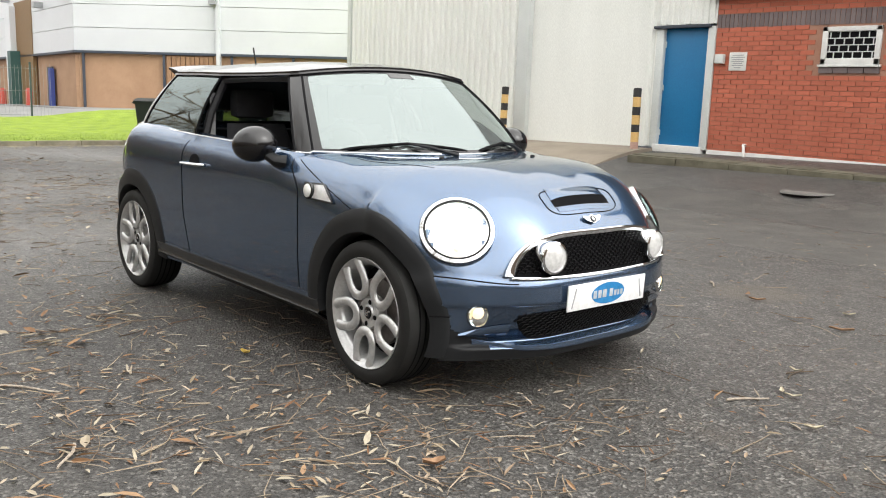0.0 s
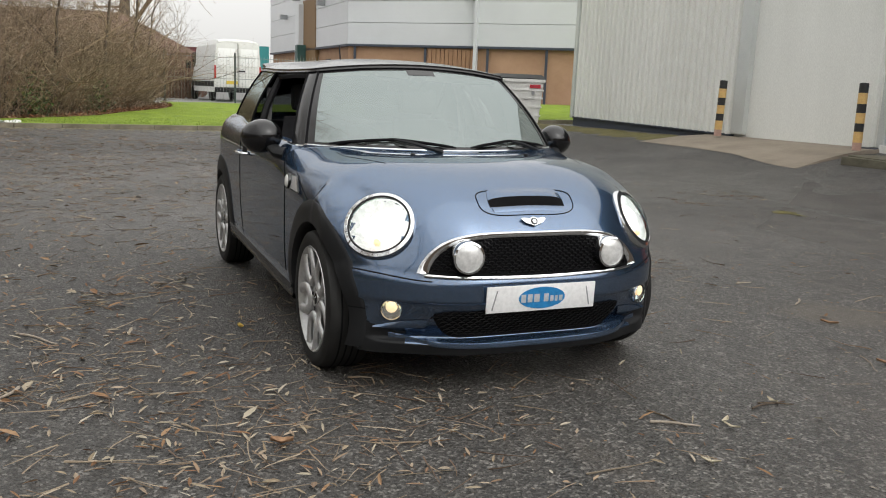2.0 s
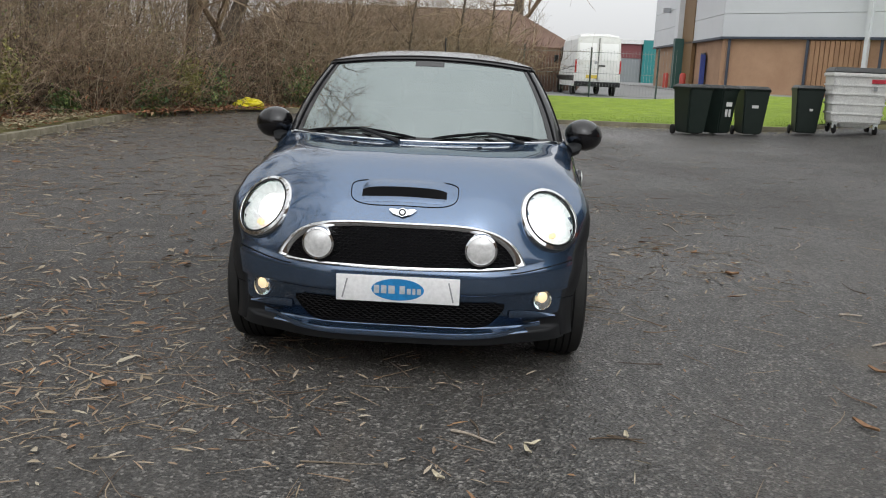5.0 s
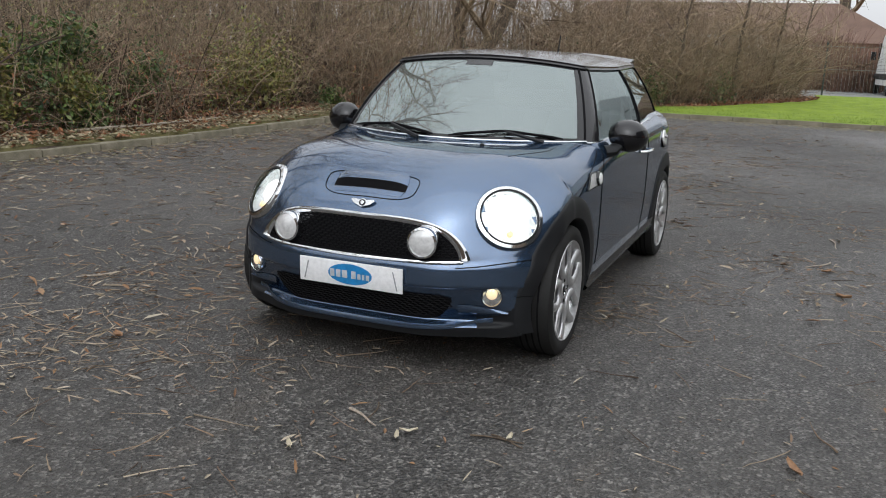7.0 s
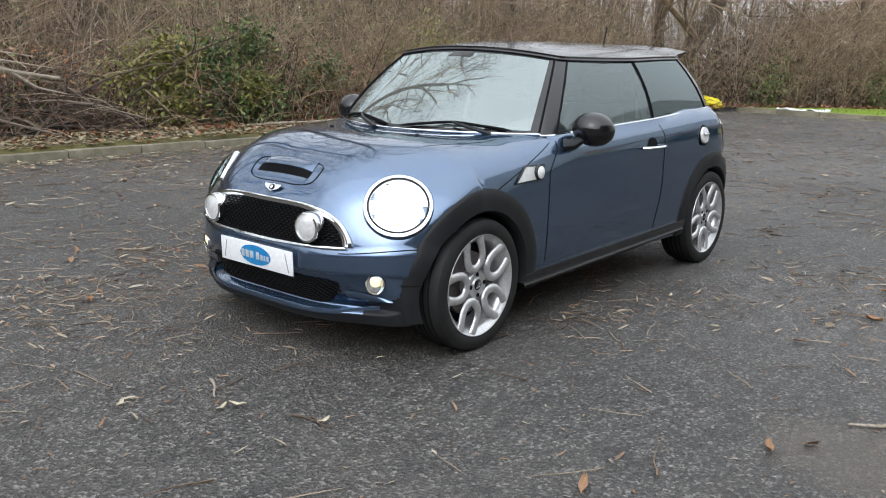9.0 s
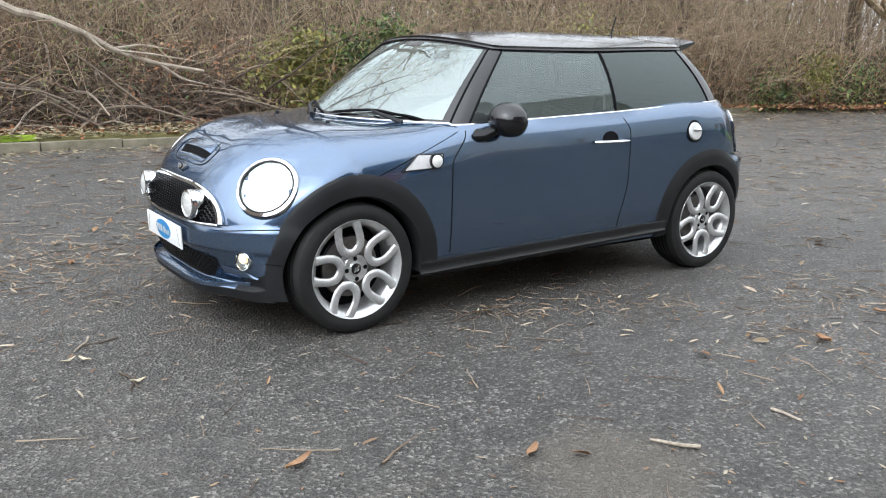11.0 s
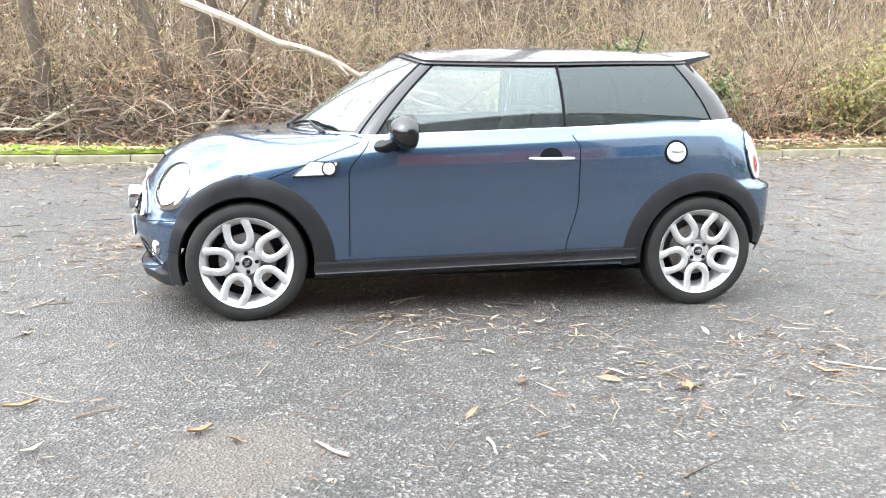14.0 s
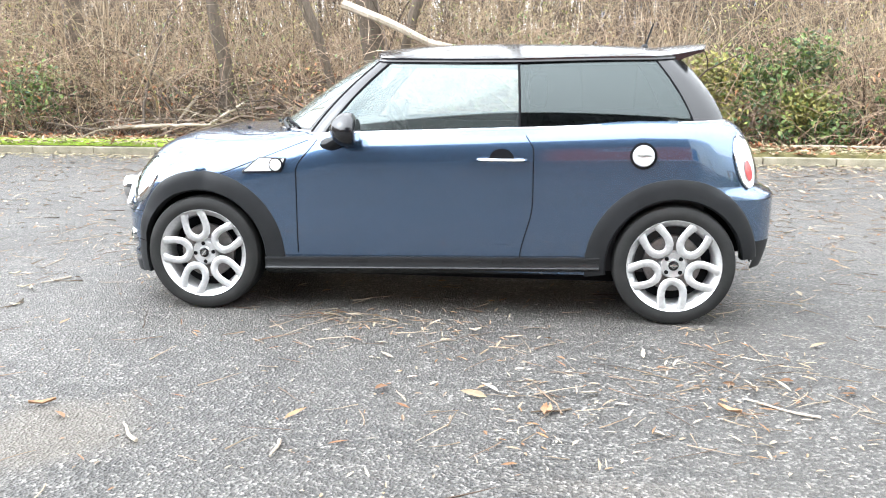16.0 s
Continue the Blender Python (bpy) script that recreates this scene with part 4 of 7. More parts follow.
FUEL = facing(side(-1.055, 0.862, 1, 0.0), Vector((0, 1, 0.16)).normalized())
fuel = part("fuel_cap", lathe(((0.0, 0.016), (0.03, 0.018), (0.05, 0.014), (0.054, 0.004), (0.054, -0.01)), 32, FUEL), SATIN, PANELS["rear_quarter_l"], "round chrome fuel cap")
part("cap_ring", lathe(((0.054, 0.003), (0.066, 0.003), (0.066, -0.01)), 32, FUEL), DARK, PANELS["rear_quarter_l"])
part("cap_grip", tube([FUEL @ Vector((x, 0.006, 0.018)) for x in (-0.036, 0, 0.036)], [0.008, 0.012, 0.008], 8), CHROME, PANELS["rear_quarter_l"])


# wheels
def wheel_parts(parent):
    tyre = lathe([(0.225, -0.088), (0.25, -0.099), (0.282, -0.102), (0.300, -0.092), (0.3075, -0.07), (0.309, -0.03), (0.309, 0.03), (0.3075, 0.07), (0.300, 0.092), (0.282, 0.102), (0.262, 0.103), (0.248, 0.1), (0.237, 0.096), (0.226, 0.085)], 72)
    t = part("tyre", tyre, RUBBER, parent, "black low profile tyre")
    for k in (-0.045, -0.015, 0.015, 0.045):
        part("tread_groove", add_lathe(bmesh.new(), ((0.3096, k - 0.004), (0.3096, k + 0.004)), 72), DARK, t)
    rim = part("rim", lathe([(0.205, -0.09), (0.195, 0.03), (0.205, 0.07), (0.214, 0.08), (0.224, 0.086), (0.230, 0.097), (0.236, 0.1), (0.239, 0.092), (0.23, 0.08)], 72), ALLOY, parent, "silver alloy rim with five twin spokes")
    part("brake_disc", lathe(((0.0, 0.02), (0.06, 0.025), (0.145, 0.02), (0.148, 0.0)), 48), plain("brake_steel", (0.3, 0.28, 0.27), 0.4, 0.9), rim)
    part("wheel_back", lathe(((0.0, -0.03), (0.2, -0.03)), 32), DARK, rim)
    for k in range(5):
        turn = pose(0, 0, 0, 0, 0, 90 + 72 * k)
        bm = bmesh.new()
        half = [(0.224, 0.047, 0.083), (0.19, 0.052, 0.084), (0.155, 0.0555, 0.083), (0.128, 0.0535, 0.082), (0.106, 0.045, 0.081), (0.091, 0.031, 0.079), (0.084, 0.015, 0.078)]
        loop = half + [(0.081, 0.0, 0.078)] + [(x, -y, z) for x, y, z in half[::-1]]
        wide = [0.025, 0.0205, 0.0195, 0.020, 0.021, 0.021, 0.0205]
        add_tube(bm, loop, wide + [0.0195] + wide[::-1], 12, True, 0.62, (0, 0, 1))
        bm.transform(turn)
        part("spoke", bm, ALLOY, rim)
    hub = part("hub", lathe(((0.0, 0.078), (0.03, 0.078), (0.034, 0.072), (0.062, 0.076), (0.070, 0.068), (0.072, 0.03)), 36), ALLOY, rim)
    part("centre_cap", lathe(((0.0, 0.084), (0.018, 0.083), (0.026, 0.079)), 24), GLOSS_BLACK, rim, "black centre cap with a chrome emblem")
    bm = bmesh.new()
    add_box(bm, -0.02, 0.02, -0.004, 0.004, 0.082, 0.0855, 0.001)
    add_lathe(bm, ((0.009, 0.083), (0.012, 0.086), (0.009, 0.086)), 16)
    part("cap_emblem", bm, CHROME, rim)
    for k in range(4):
        part("wheel_bolt", lathe(((0.011, 0.0775), (0.010, 0.079), (0.0, 0.079)), 12, pose(0, 0, 0, 0, 0, 45 + 90 * k) @ pose(0.049, 0, 0)), DARK, rim)


def wheel(ax, s, spin):
    w = new("wheel")
    w.parent = car
    w["label"] = "silver five-spoke alloy wheel with black tyre"
    w.matrix_basis = Matrix.Translation((ax, s * 0.711, 0.307)) @ pose(0, 0, 0, -90 * s, 0, 0) @ pose(0, 0, 0, 0, 0, spin)
    wheel_parts(w)


wheel(AXLE, 1, 50)
wheel(-AXLE, 1, 0)
wheel(AXLE, -1, 30)
wheel(-AXLE, -1, 8)


# cabin
tub = bmesh.new()
add_box(tub, -1.35, 0.62, -0.70, 0.70, 0.25, 0.28)
for s in (1, -1):
    add_box(tub, -1.35, 0.62, min(s * 0.69, s * 0.71), max(s * 0.69, s * 0.71), 0.28, 0.93)
add_box(tub, -1.38, -1.35, -0.70, 0.70, 0.28, 0.97)
part("cabin_tub", tub, CABIN, car, "dark cabin floor and door linings")
rows = []
for y in span(-0.69, 0.69, 25):
    hump = 0.035 * math.exp(-((y + 0.36) / 0.16) ** 2)
    f = 0.36 * (abs(y) / 0.72) ** 2.2
    rows.append([(0.93 - f, y, 0.925), (0.78 - f * 0.8, y, 0.94), (0.58 - f * 0.5, y, 0.945 + hump), (0.42 - f * 0.2, y, 0.92 + hump), (0.40 - f * 0.2, y, 0.80), (0.5, y, 0.5)])
bm = bmesh.new()
add_sheet(bm, rows)
part("dashboard", bm, CABIN, car, "dark grey dashboard")
for y in (0.36, -0.36):
    seat = part("seat", box(-0.35, 0.15, y - 0.25, y + 0.25, 0.40, 0.58, 0.06), CLOTH, car, "black cloth front seat")
    rows = []
    for k in range(9):
        z = 0.55 + 0.50 * k / 8
        w, x = 0.245 - 0.06 * (k / 8) ** 2, -0.30 - 0.2 * k / 8
        rows.append([(x + 0.07 * math.cos(a) + 0.02 * abs(math.sin(a)), y + w * math.sin(a), z) for a in (2 * math.pi * j / 20 for j in range(20))])
    bm = bmesh.new()
    vs = add_sheet(bm, rows, True)
    bm.faces.new(vs[-1])
    part("backrest", bm, CLOTH, seat)
    bm = box(-0.58, -0.48, y - 0.13, y + 0.13, 1.08, 1.25, 0.045)
    part("headrest", bm, CLOTH, seat)
bench = part("rear_bench", box(-1.15, -0.75, -0.6, 0.6, 0.42, 0.62, 0.05), CLOTH, car, "black rear bench")
part("bench_back", box(-1.28, -1.14, -0.6, 0.6, 0.58, 1.0, 0.04), CLOTH, bench)
bm = bmesh.new()
wm = pose(0.34, -0.36, 0.90, 0, -64, 0)
ringp = [wm @ Vector((0.185 * math.cos(2 * math.pi * k / 36), 0.185 * math.sin(2 * math.pi * k / 36), 0)) for k in range(37)]
steer = part("steering_wheel", tube(ringp, 0.016, 8, False), CABIN, car, "black three-spoke steering wheel")
bm = bmesh.new()
for a in (90, 200, 340):
    add_tube(bm, [wm @ Vector((0, 0, 0.01)), wm @ Vector((0.18 * math.sin(radians(a)) * -1, 0.18 * math.cos(radians(a)), 0))], 0.018, 8)
part("spokes", bm, CABIN, steer)
part("rear_view_mirror", box(0.24, 0.27, -0.13, 0.11, 1.225, 1.285, 0.012), GLOSS_BLACK, car, "interior mirror behind the windscreen")
part("mirror_stalk", lathe(((0.0, 0.04), (0.045, 0.04), (0.05, 0.0), (0.04, -0.03), (0.0, -0.035)), 20, pose(0.36, 0, 1.29, 0, 50, 0)), GLOSS_BLACK, car)
for s in (1, -1):
    pts = [(0.25, s * 0.55, 1.30), (-0.1, s * 0.575, 1.30), (-0.44, s * 0.575, 1.29), (-0.46, s * 0.66, 1.1), (-0.47, s * 0.70, 0.92)]
    part("inner_frame", tube(pts, 0.022, 6), CABIN, car)
    part("seat_belt", tube([(-0.48, s * 0.63, 1.22), (-0.46, s * 0.65, 1.0), (-0.42, s * 0.66, 0.7)], 0.02, 6, flat=0.15), plain("grey_belt", (0.25, 0.25, 0.25), 0.8), car)
# ---- the place ----
def stretch(a, b, near, far):
    """Coordinates close together between a and b, and wide apart out to far."""
    out = span(a, b, round((b - a) / near) + 1)
    d = near
    while out[-1] < far:
        d *= 1.5
        out.append(out[-1] + d)
    d = near
    while out[0] > -far:
        d *= 1.5
        out.insert(0, out[0] - d)
    return out


bm = bmesh.new()
add_sheet(bm, [[(x, y, ground_z(x, y)) for y in stretch(-9, 14, 0.5, 700)] for x in stretch(-20, 10, 0.5, 700)])
bmesh.ops.recalc_face_normals(bm, faces=bm.faces[:])
thing("ground", "worn dark grey asphalt car park, damp in places", "asphalt", kind="structure", bm=bm, mat=ASPHALT)

KERB_Y, KERB_END, LAWN_X = -6.62, -13.6, -15.4


WOOD_EDGE = curve_of((-34, 1.6), (-27, 1.0), (-23, 0.1), (-19, -2.3), (-16, -4.2), (-13.5, -5.8), (-10.5, -7.3), (-8, -7.75))


def edge_of_wood(x):
    """The y up to which the thicket stands at x."""
    return WOOD_EDGE(x) + 0.25 * math.sin(x * 0.9)


def bumpy(x, y, size=0.05, scale=1.3):
    return size * noise.noise(Vector((x * scale, y * scale, 3.1))) + size * 0.4 * noise.noise(Vector((x * scale * 4, y * scale * 4, 1.7)))


# verge soil, moss and lawn
bm = bmesh.new()
add_sheet(bm, [[(x, y, ground_z(x, y) + 0.085 + (bumpy(x, y) if y < KERB_Y - 0.25 else 0) + 0.12 * smooth01((-8 - y) / 5)) for y in span(-34, KERB_Y - 0.02, 80)] for x in span(KERB_END, 40, 110)])
thing("verge", "soil verge behind the kerb covered in dead leaves", "ground", kind="structure", bm=bm, mat=SOIL)
bm = bmesh.new()
rows = []
for x in span(-60, KERB_END, 120):
    rows.append([(x, y, ground_z(x, y) + 0.05 * smooth01((KERB_Y + 0.9 + bumpy(x, 3, 0.5, 0.6) - y) / 0.5) - 0.012 + (bumpy(x, y, 0.03) if y < -6.5 else 0)) for y in span(-34, max(KERB_Y + 1.6, edge_of_wood(x) + 0.8), 90)])
add_sheet(bm, rows)
thing("wood_floor", "dark woodland floor with leaf mould", "ground", kind="structure", bm=bm, mat=SOIL)
bm = bmesh.new()
add_sheet(bm, [[(x, y, ground_z(x, y) + 0.10 + bumpy(x, y, 0.02)) for y in span(edge_of_wood(x) + 0.35, 40, 110)] for x in span(-29.5, LAWN_X - 0.06, 45)])
thing("lawn", "mown green winter lawn", "grass", kind="structure", bm=bm, mat=GRASS)
bm = bmesh.new()
add_sheet(bm, [[(x, y, ground_z(x, y) + 0.02) for y in span(-60, 60, 60)] for x in span(-140, -29.5, 40)])
thing("road", "grey service road behind the lawn", "road", kind="structure", bm=bm, mat=mottled("pale_road", (0.16, 0.16, 0.16), (0.24, 0.24, 0.235), 0.6, 0.85, bump=0.2))
bm = bmesh.new()
rows = []
for x in span(1.2, 30, 90):
    w = 0.95 + 0.2 * math.sin(x * 1.7) + 0.12 * math.sin(x * 4.1)
    w *= smooth01((x - 1.0) / 2.0) * 0.9 + 0.1
    rows.append([(x, KERB_Y - 0.14 - w * k / 6, 0.145 + 0.03 * math.sin(math.pi * min(1, k / 6 + 0.3)) + bumpy(x, k, 0.012, 3) - (0.06 if k in (0, 6) else 0)) for k in range(7)])
add_sheet(bm, rows)
thing("grass_strip", "strip of bright mossy grass behind the kerb", "grass", kind="structure", bm=bm, mat=GRASS)
bm = bmesh.new()
rows = []
for x in span(KERB_END, 1.6, 60):
    w = 0.42 + 0.2 * math.sin(x * 1.3) + 0.12 * math.sin(x * 3.7)
    rows.append([(x, KERB_Y - 0.13 - w * k / 5, 0.12 + ground_z(x, KERB_Y) + 0.02 * math.sin(math.pi * k / 5) + bumpy(x, k, 0.012, 3) - (0.05 if k in (0, 5) else 0)) for k in range(6)])
add_sheet(bm, rows)
thing("moss_strip", "thin moss and leaves along the back of the kerb", "moss", kind="structure", bm=bm, mat=MOSS)
bm = bmesh.new()
add_sheet(bm, [[(x, y, ground_z(x, y) + 0.03 - 0.045 * max(abs(y - 9.35) / 0.65, max(0, (x + 9.6) / 0.5), max(0, (-15.3 - x) / 0.3)) + bumpy(x, y, 0.02, 2.5)) for y in span(8.6, 10.0, 14)] for x in span(-15.6, -9.0, 50)])
thing("moss_patch", "yellow green moss along the foot of the cladding", "moss", kind="structure", bm=bm, mat=MOSS)

# a darker repair in the asphalt with a worn joint, and a tuft of moss in it
def repair_edge(x):
    return (4.5 - 0.15 * (x + 1.75) if x > -1.75 else 4.5 - 1.25 * (x + 1.75)) + 0.05 * noise.noise(Vector((x * 3, 1.0, 0))) + 0.025 * noise.noise(Vector((x * 11, 3.0, 0)))


bm = bmesh.new()
add_sheet(bm, [[(x, y, ground_z(x, y) + 0.004 - 0.012 * max(0, y - 7.2 - 0.5 * noise.noise(Vector((x * 1.3, y * 1.3, 5)))) - 0.03 * max(0, x - 3.0) - (0.012 if y < repair_edge(x) + 0.01 and x > -1.7 else 0)) for y in span(repair_edge(x), 8.4, 40)] for x in span(-4.2, 3.4, 160)])
thing("repair_patch", "smooth darker repair patch in the asphalt", "asphalt", kind="structure", bm=bm, mat=mottled("fine_dark_asphalt", (0.03, 0.0275, 0.025), (0.1, 0.093, 0.084), 2.2, 0.72, bump=1.0, depth=0.012, fine=85))
bm = bmesh.new()
add_sheet(bm, [[(x, repair_edge(x) + o * (1 + 0.6 * noise.noise(Vector((x * 5, 2.0, 0)))), ground_z(x, repair_edge(x)) + 0.007) for o in (-0.009, 0.009)] for x in span(-3.2, -1.7, 50)])
thing("repair_joint", "pale worn joint along the asphalt repair", "asphalt", kind="structure", bm=bm, mat=mottled("worn_joint", (0.035, 0.033, 0.03), (0.09, 0.084, 0.076), 6, 0.85, bump=0.6, depth=0.004, fine=110))
bm = bmesh.new()
add_sheet(bm, [[(-2.62 + 0.2 * r * (1 + 0.5 * math.sin(3 * a + 1)) * math.cos(a), 5.72 + 0.12 * r * (1 + 0.4 * math.cos(4 * a)) * math.sin(a), ground_z(-2.6, 5.7) + 0.008 + 0.02 * (1 - r) + bumpy(r * math.cos(a), r * math.sin(a), 0.008, 4)) for a in (2 * math.pi * k / 24 for k in range(25))] for r in (0.02, 0.4, 0.75, 1.0)])
thing("moss_tuft", "small yellow green cushion of moss in the asphalt", "moss", kind="structure", bm=bm, mat=MOSS)

# kerbs
kerb = thing("kerb", "weathered concrete kerb with moss, along the verge", "kerb", kind="structure")
stone = finish("kerbstone", box(-0.455, 0.455, -0.065, 0.065, -0.1, 0.10, 0.014), MOSSY)
x = KERB_END + 0.5
while x < 22:
    ob = new("kerbstone", stone)
    ob.parent = kerb
    ob.matrix_basis = pose(x, KERB_Y - 0.06 + random.uniform(-0.012, 0.012), ground_z(x, KERB_Y) + random.uniform(-0.012, 0.006), random.uniform(-2, 2), random.uniform(-0.5, 0.5), random.uniform(-0.6, 0.6))
    x += 0.922
lawn_kerb = thing("lawn_kerb", "low mossy concrete edging along the lawn", "kerb", kind="structure")
y = -4.2
while y < 16:
    ob = new("kerbstone", stone)
    ob.parent = lawn_kerb
    ob.matrix_basis = pose(LAWN_X, y, ground_z(LAWN_X, y) + 0.005 + random.uniform(-0.01, 0.006), 0, 0, 90 + random.uniform(-0.6, 0.6))
    y += 0.922

# ---- industrial unit ----
UNIT = pose(-4.28, 10.04, 0.55, 0, -1.0, 180)
UNIT_TOP = 6.8
unit = thing("industrial_unit", "pale grey corrugated industrial unit with brick office end", "building", UNIT)


def corrugated(x0, x1, z0, z1, pitch=0.2, depth=0.055, y=0.0):
    """Upright trapezoid ribs."""
    xs, ys = [], []
    x = x0
    while x < x1 - 1e-6:
        for f, d in ((0, 0), (0.30, 0), (0.42, depth), (0.72, depth), (0.84, 0)):
            if x + f * pitch <= x1:
                xs.append(x + f * pitch)
                ys.append(d)
        x += pitch
    bm = bmesh.new()
    add_sheet(bm, [[(a, y + d, z) for a, d in zip(xs, ys)] for z in (z0, z1)])
    return bm


part("core", box(0.0, 10.15, -12, -0.06, -0.6, UNIT_TOP), CLADDING, unit)
part("cladding", corrugated(4.30, 10.2, -0.02, UNIT_TOP), CLADDING, unit, "pale grey corrugated steel cladding", False)
part("cladding", corrugated(0.95, 1.11, 0.03, 4.6), CLADDING, unit, "", False)
part("cladding", corrugated(-0.2, 0.95, 2.1, 4.6, 0.115, 0.02, 0.012), CLADDING, unit, "", False)
part("cladding", corrugated(-0.2, 4.30, 4.6, UNIT_TOP), CLADDING, unit, "", False)
part("upper_core", box(-9.0, -0.01, -12, -0.3, 2.4, UNIT_TOP), CLADDING, unit)
DARK_CLADDING = mottled("dark_grey_cladding", (0.05, 0.052, 0.055), (0.075, 0.078, 0.082), 0.6, 0.6, bump=0.05)
part("cladding", corrugated(-3.75, -0.2, 2.73, UNIT_TOP), DARK_CLADDING, unit, "", False)
part("cladding", corrugated(-9.1, -3.75, -0.1, UNIT_TOP), DARK_CLADDING, unit, "dark grey corrugated cladding", False)
part("lower_core", box(-9.0, -3.76, -12, -0.06, -0.6, 2.4), CLADDING, unit)
part("corner_flashing", box(10.15, 10.28, -0.2, 0.05, -0.05, UNIT_TOP, 0.01), FLASHING, unit)
part("plinth", box(4.30, 10.2, -0.05, -0.01, -0.5, -0.02), DARK_STEEL, unit, "dark strip below the cladding")
part("sheet_trim", box(4.30, 10.22, 0.0, 0.045, -0.05, -0.015, 0.005), DARK_STEEL, unit)
part("pier", box(3.98, 4.30, -0.3, 0.05, 0.0, 4.6, 0.01), FLASHING, unit, "grey flashing beside the shutter")
part("wall_cap", box(-9.2, 10.3, -12, 0.08, UNIT_TOP, UNIT_TOP + 0.12, 0.02), FLASHING, unit)
shutter = part("roller_shutter", box(1.08, 4.01, -0.35, -0.2, 0.05, 4.6), SHUTTER, unit, "closed off-white roller shutter door")
lath = bmesh.new()
add_sheet(lath, [[(x, -0.2 + d, z) for x in (1.09, 4.0)] for d, z in ((0.0, 0.0), (0.018, 0.02), (0.025, 0.05), (0.018, 0.08), (0.0, 0.098))])
lath = finish("shutter_slat", lath, SHUTTER)
for k in range(44):
    ob = new("shutter_slat", lath)
    ob.parent = shutter
    ob.matrix_basis = pose(0, 0, 0.12 + 0.1 * k)
part("bottom_rail", box(1.1, 3.99, -0.22, -0.16, 0.06, 0.12, 0.008), FLASHING, shutter)
part("shutter_gap", box(3.955, 3.98, -0.2, -0.165, 0.05, 4.6), DARK, unit)
part("shutter_gap", box(1.1, 3.98, -0.21, -0.155, 0.03, 0.058), DARK, unit)
part("shutter_jamb", box(1.04, 1.12, -0.35, 0.02, 0.03, 4.6, 0.008), FLASHING, unit)
part("door_jamb", box(0.80, 0.95, -0.1, 0.03, 0.03, 2.06, 0.008), FLASHING, unit, "pale grey door frame")
part("door_jamb", box(-0.2, -0.06, -0.1, 0.03, 0.03, 2.06, 0.008), FLASHING, unit, "pale grey door frame")
part("door_lintel", box(-0.12, 0.99, -0.1, 0.075, 2.04, 2.085, 0.006), DARK_STEEL, unit, "dark drip bar over the door")
blue = part("door", box(-0.06, 0.80, -0.1, -0.045, 0.075, 2.04, 0.004), BLUE_DOOR, unit, "plain bright blue steel door, closed")
for z in (0.28, 1.05, 1.78):
    part("hinge", box(0.775, 0.80, -0.046, -0.03, z - 0.05, z + 0.05, 0.004), FLASHING, blue)
part("door_step", box(-0.12, 0.86, -0.12, 0.06, -0.12, 0.075, 0.01), WHITE, unit, "white painted door step")
part("step_kick", box(0.88, 1.2, 0.0, 0.12, -0.08, 0.02, 0.02), DARK_STEEL, unit)

# brick office
office = thing("brick_office", "red brick office wall with a grey soldier course", "building", UNIT.copy())
part("mortar", box(-3.75, -0.19, -8, -0.008, -0.5, 2.5), MORTAR, office)
part("fascia", box(-3.75, -0.1, -8, 0.16, 2.49, 2.72, 0.01), DARK_STEEL, office, "dark roof edge")
part("plinth_paint", box(-3.75, -0.2, -0.01, 0.006, -0.2, 0.045, 0.004), WHITE, office, "rough white painted wall foot")
WIN = (-2.86, -2.0, 1.43, 1.98)
window = part("window", box(WIN[0], WIN[1], -0.06, 0.0, WIN[2], WIN[3]), DARK, office, "white window with a patterned security grille")
for b in ((WIN[0], WIN[1], WIN[3] - 0.07, WIN[3]), (WIN[0], WIN[1], WIN[2], WIN[2] + 0.09), (WIN[0], WIN[0] + 0.08, WIN[2], WIN[3]), (WIN[1] - 0.08, WIN[1], WIN[2], WIN[3])):
    part("window_frame", box(b[0], b[1], -0.03, 0.03, b[2], b[3], 0.008), WHITE, window)
part("pane", box(WIN[0] + 0.08, WIN[1] - 0.08, -0.015, -0.008, WIN[2] + 0.09, WIN[3] - 0.07), plain("dark_pane", (0.03, 0.035, 0.035), 0.08, 0, 0.5), window)
gx0, gx1, gz0, gz1 = WIN[0] + 0.08, WIN[1] - 0.08, WIN[2] + 0.09, WIN[3] - 0.07
for k in range(5):
    z = gz0 + (gz1 - gz0) * k / 4
    part("grille_bar", box(gx0, gx1, 0.0, 0.012, z - 0.007, z + 0.007), FLASHING, window)
for k in range(10):
    x = gx0 + (gx1 - gx0) * (k + 0.5) / 10
    for r in range(4):
        if (k + r) % 2 == 0:
            part("grille_bar", box(x - 0.007, x + 0.007, 0.0, 0.012, gz0 + (gz1 - gz0) * r / 4, gz0 + (gz1 - gz0) * (r + 1) / 4), FLASHING, window)
part("sill", box(WIN[0] - 0.03, WIN[1] + 0.03, -0.02, 0.05, WIN[2] - 0.03, WIN[2] + 0.002, 0.006), WHITE, window)
sign = part("wall_sign", box(-0.79, -0.48, 0.004, 0.012, 1.34, 1.63, 0.002), WHITE, office, "small white notice with dark lines")
for k, (z, w) in enumerate(((1.585, 0.2), (1.55, 0.24), (1.515, 0.2), (1.485, 0.22), (1.455, 0.16), (1.425, 0.2), (1.39, 0.12))):
    part("text_bar", box(-0.635 - w / 2, -0.635 + w / 2, 0.012, 0.0132, z - 0.008, z + 0.006), PLATE_GREY, sign)
part("lamp_box", box(-0.41, -0.26, 0.0, 0.1, 1.45, 1.6, 0.015), FLASHING, office, "small grey bulkhead box")
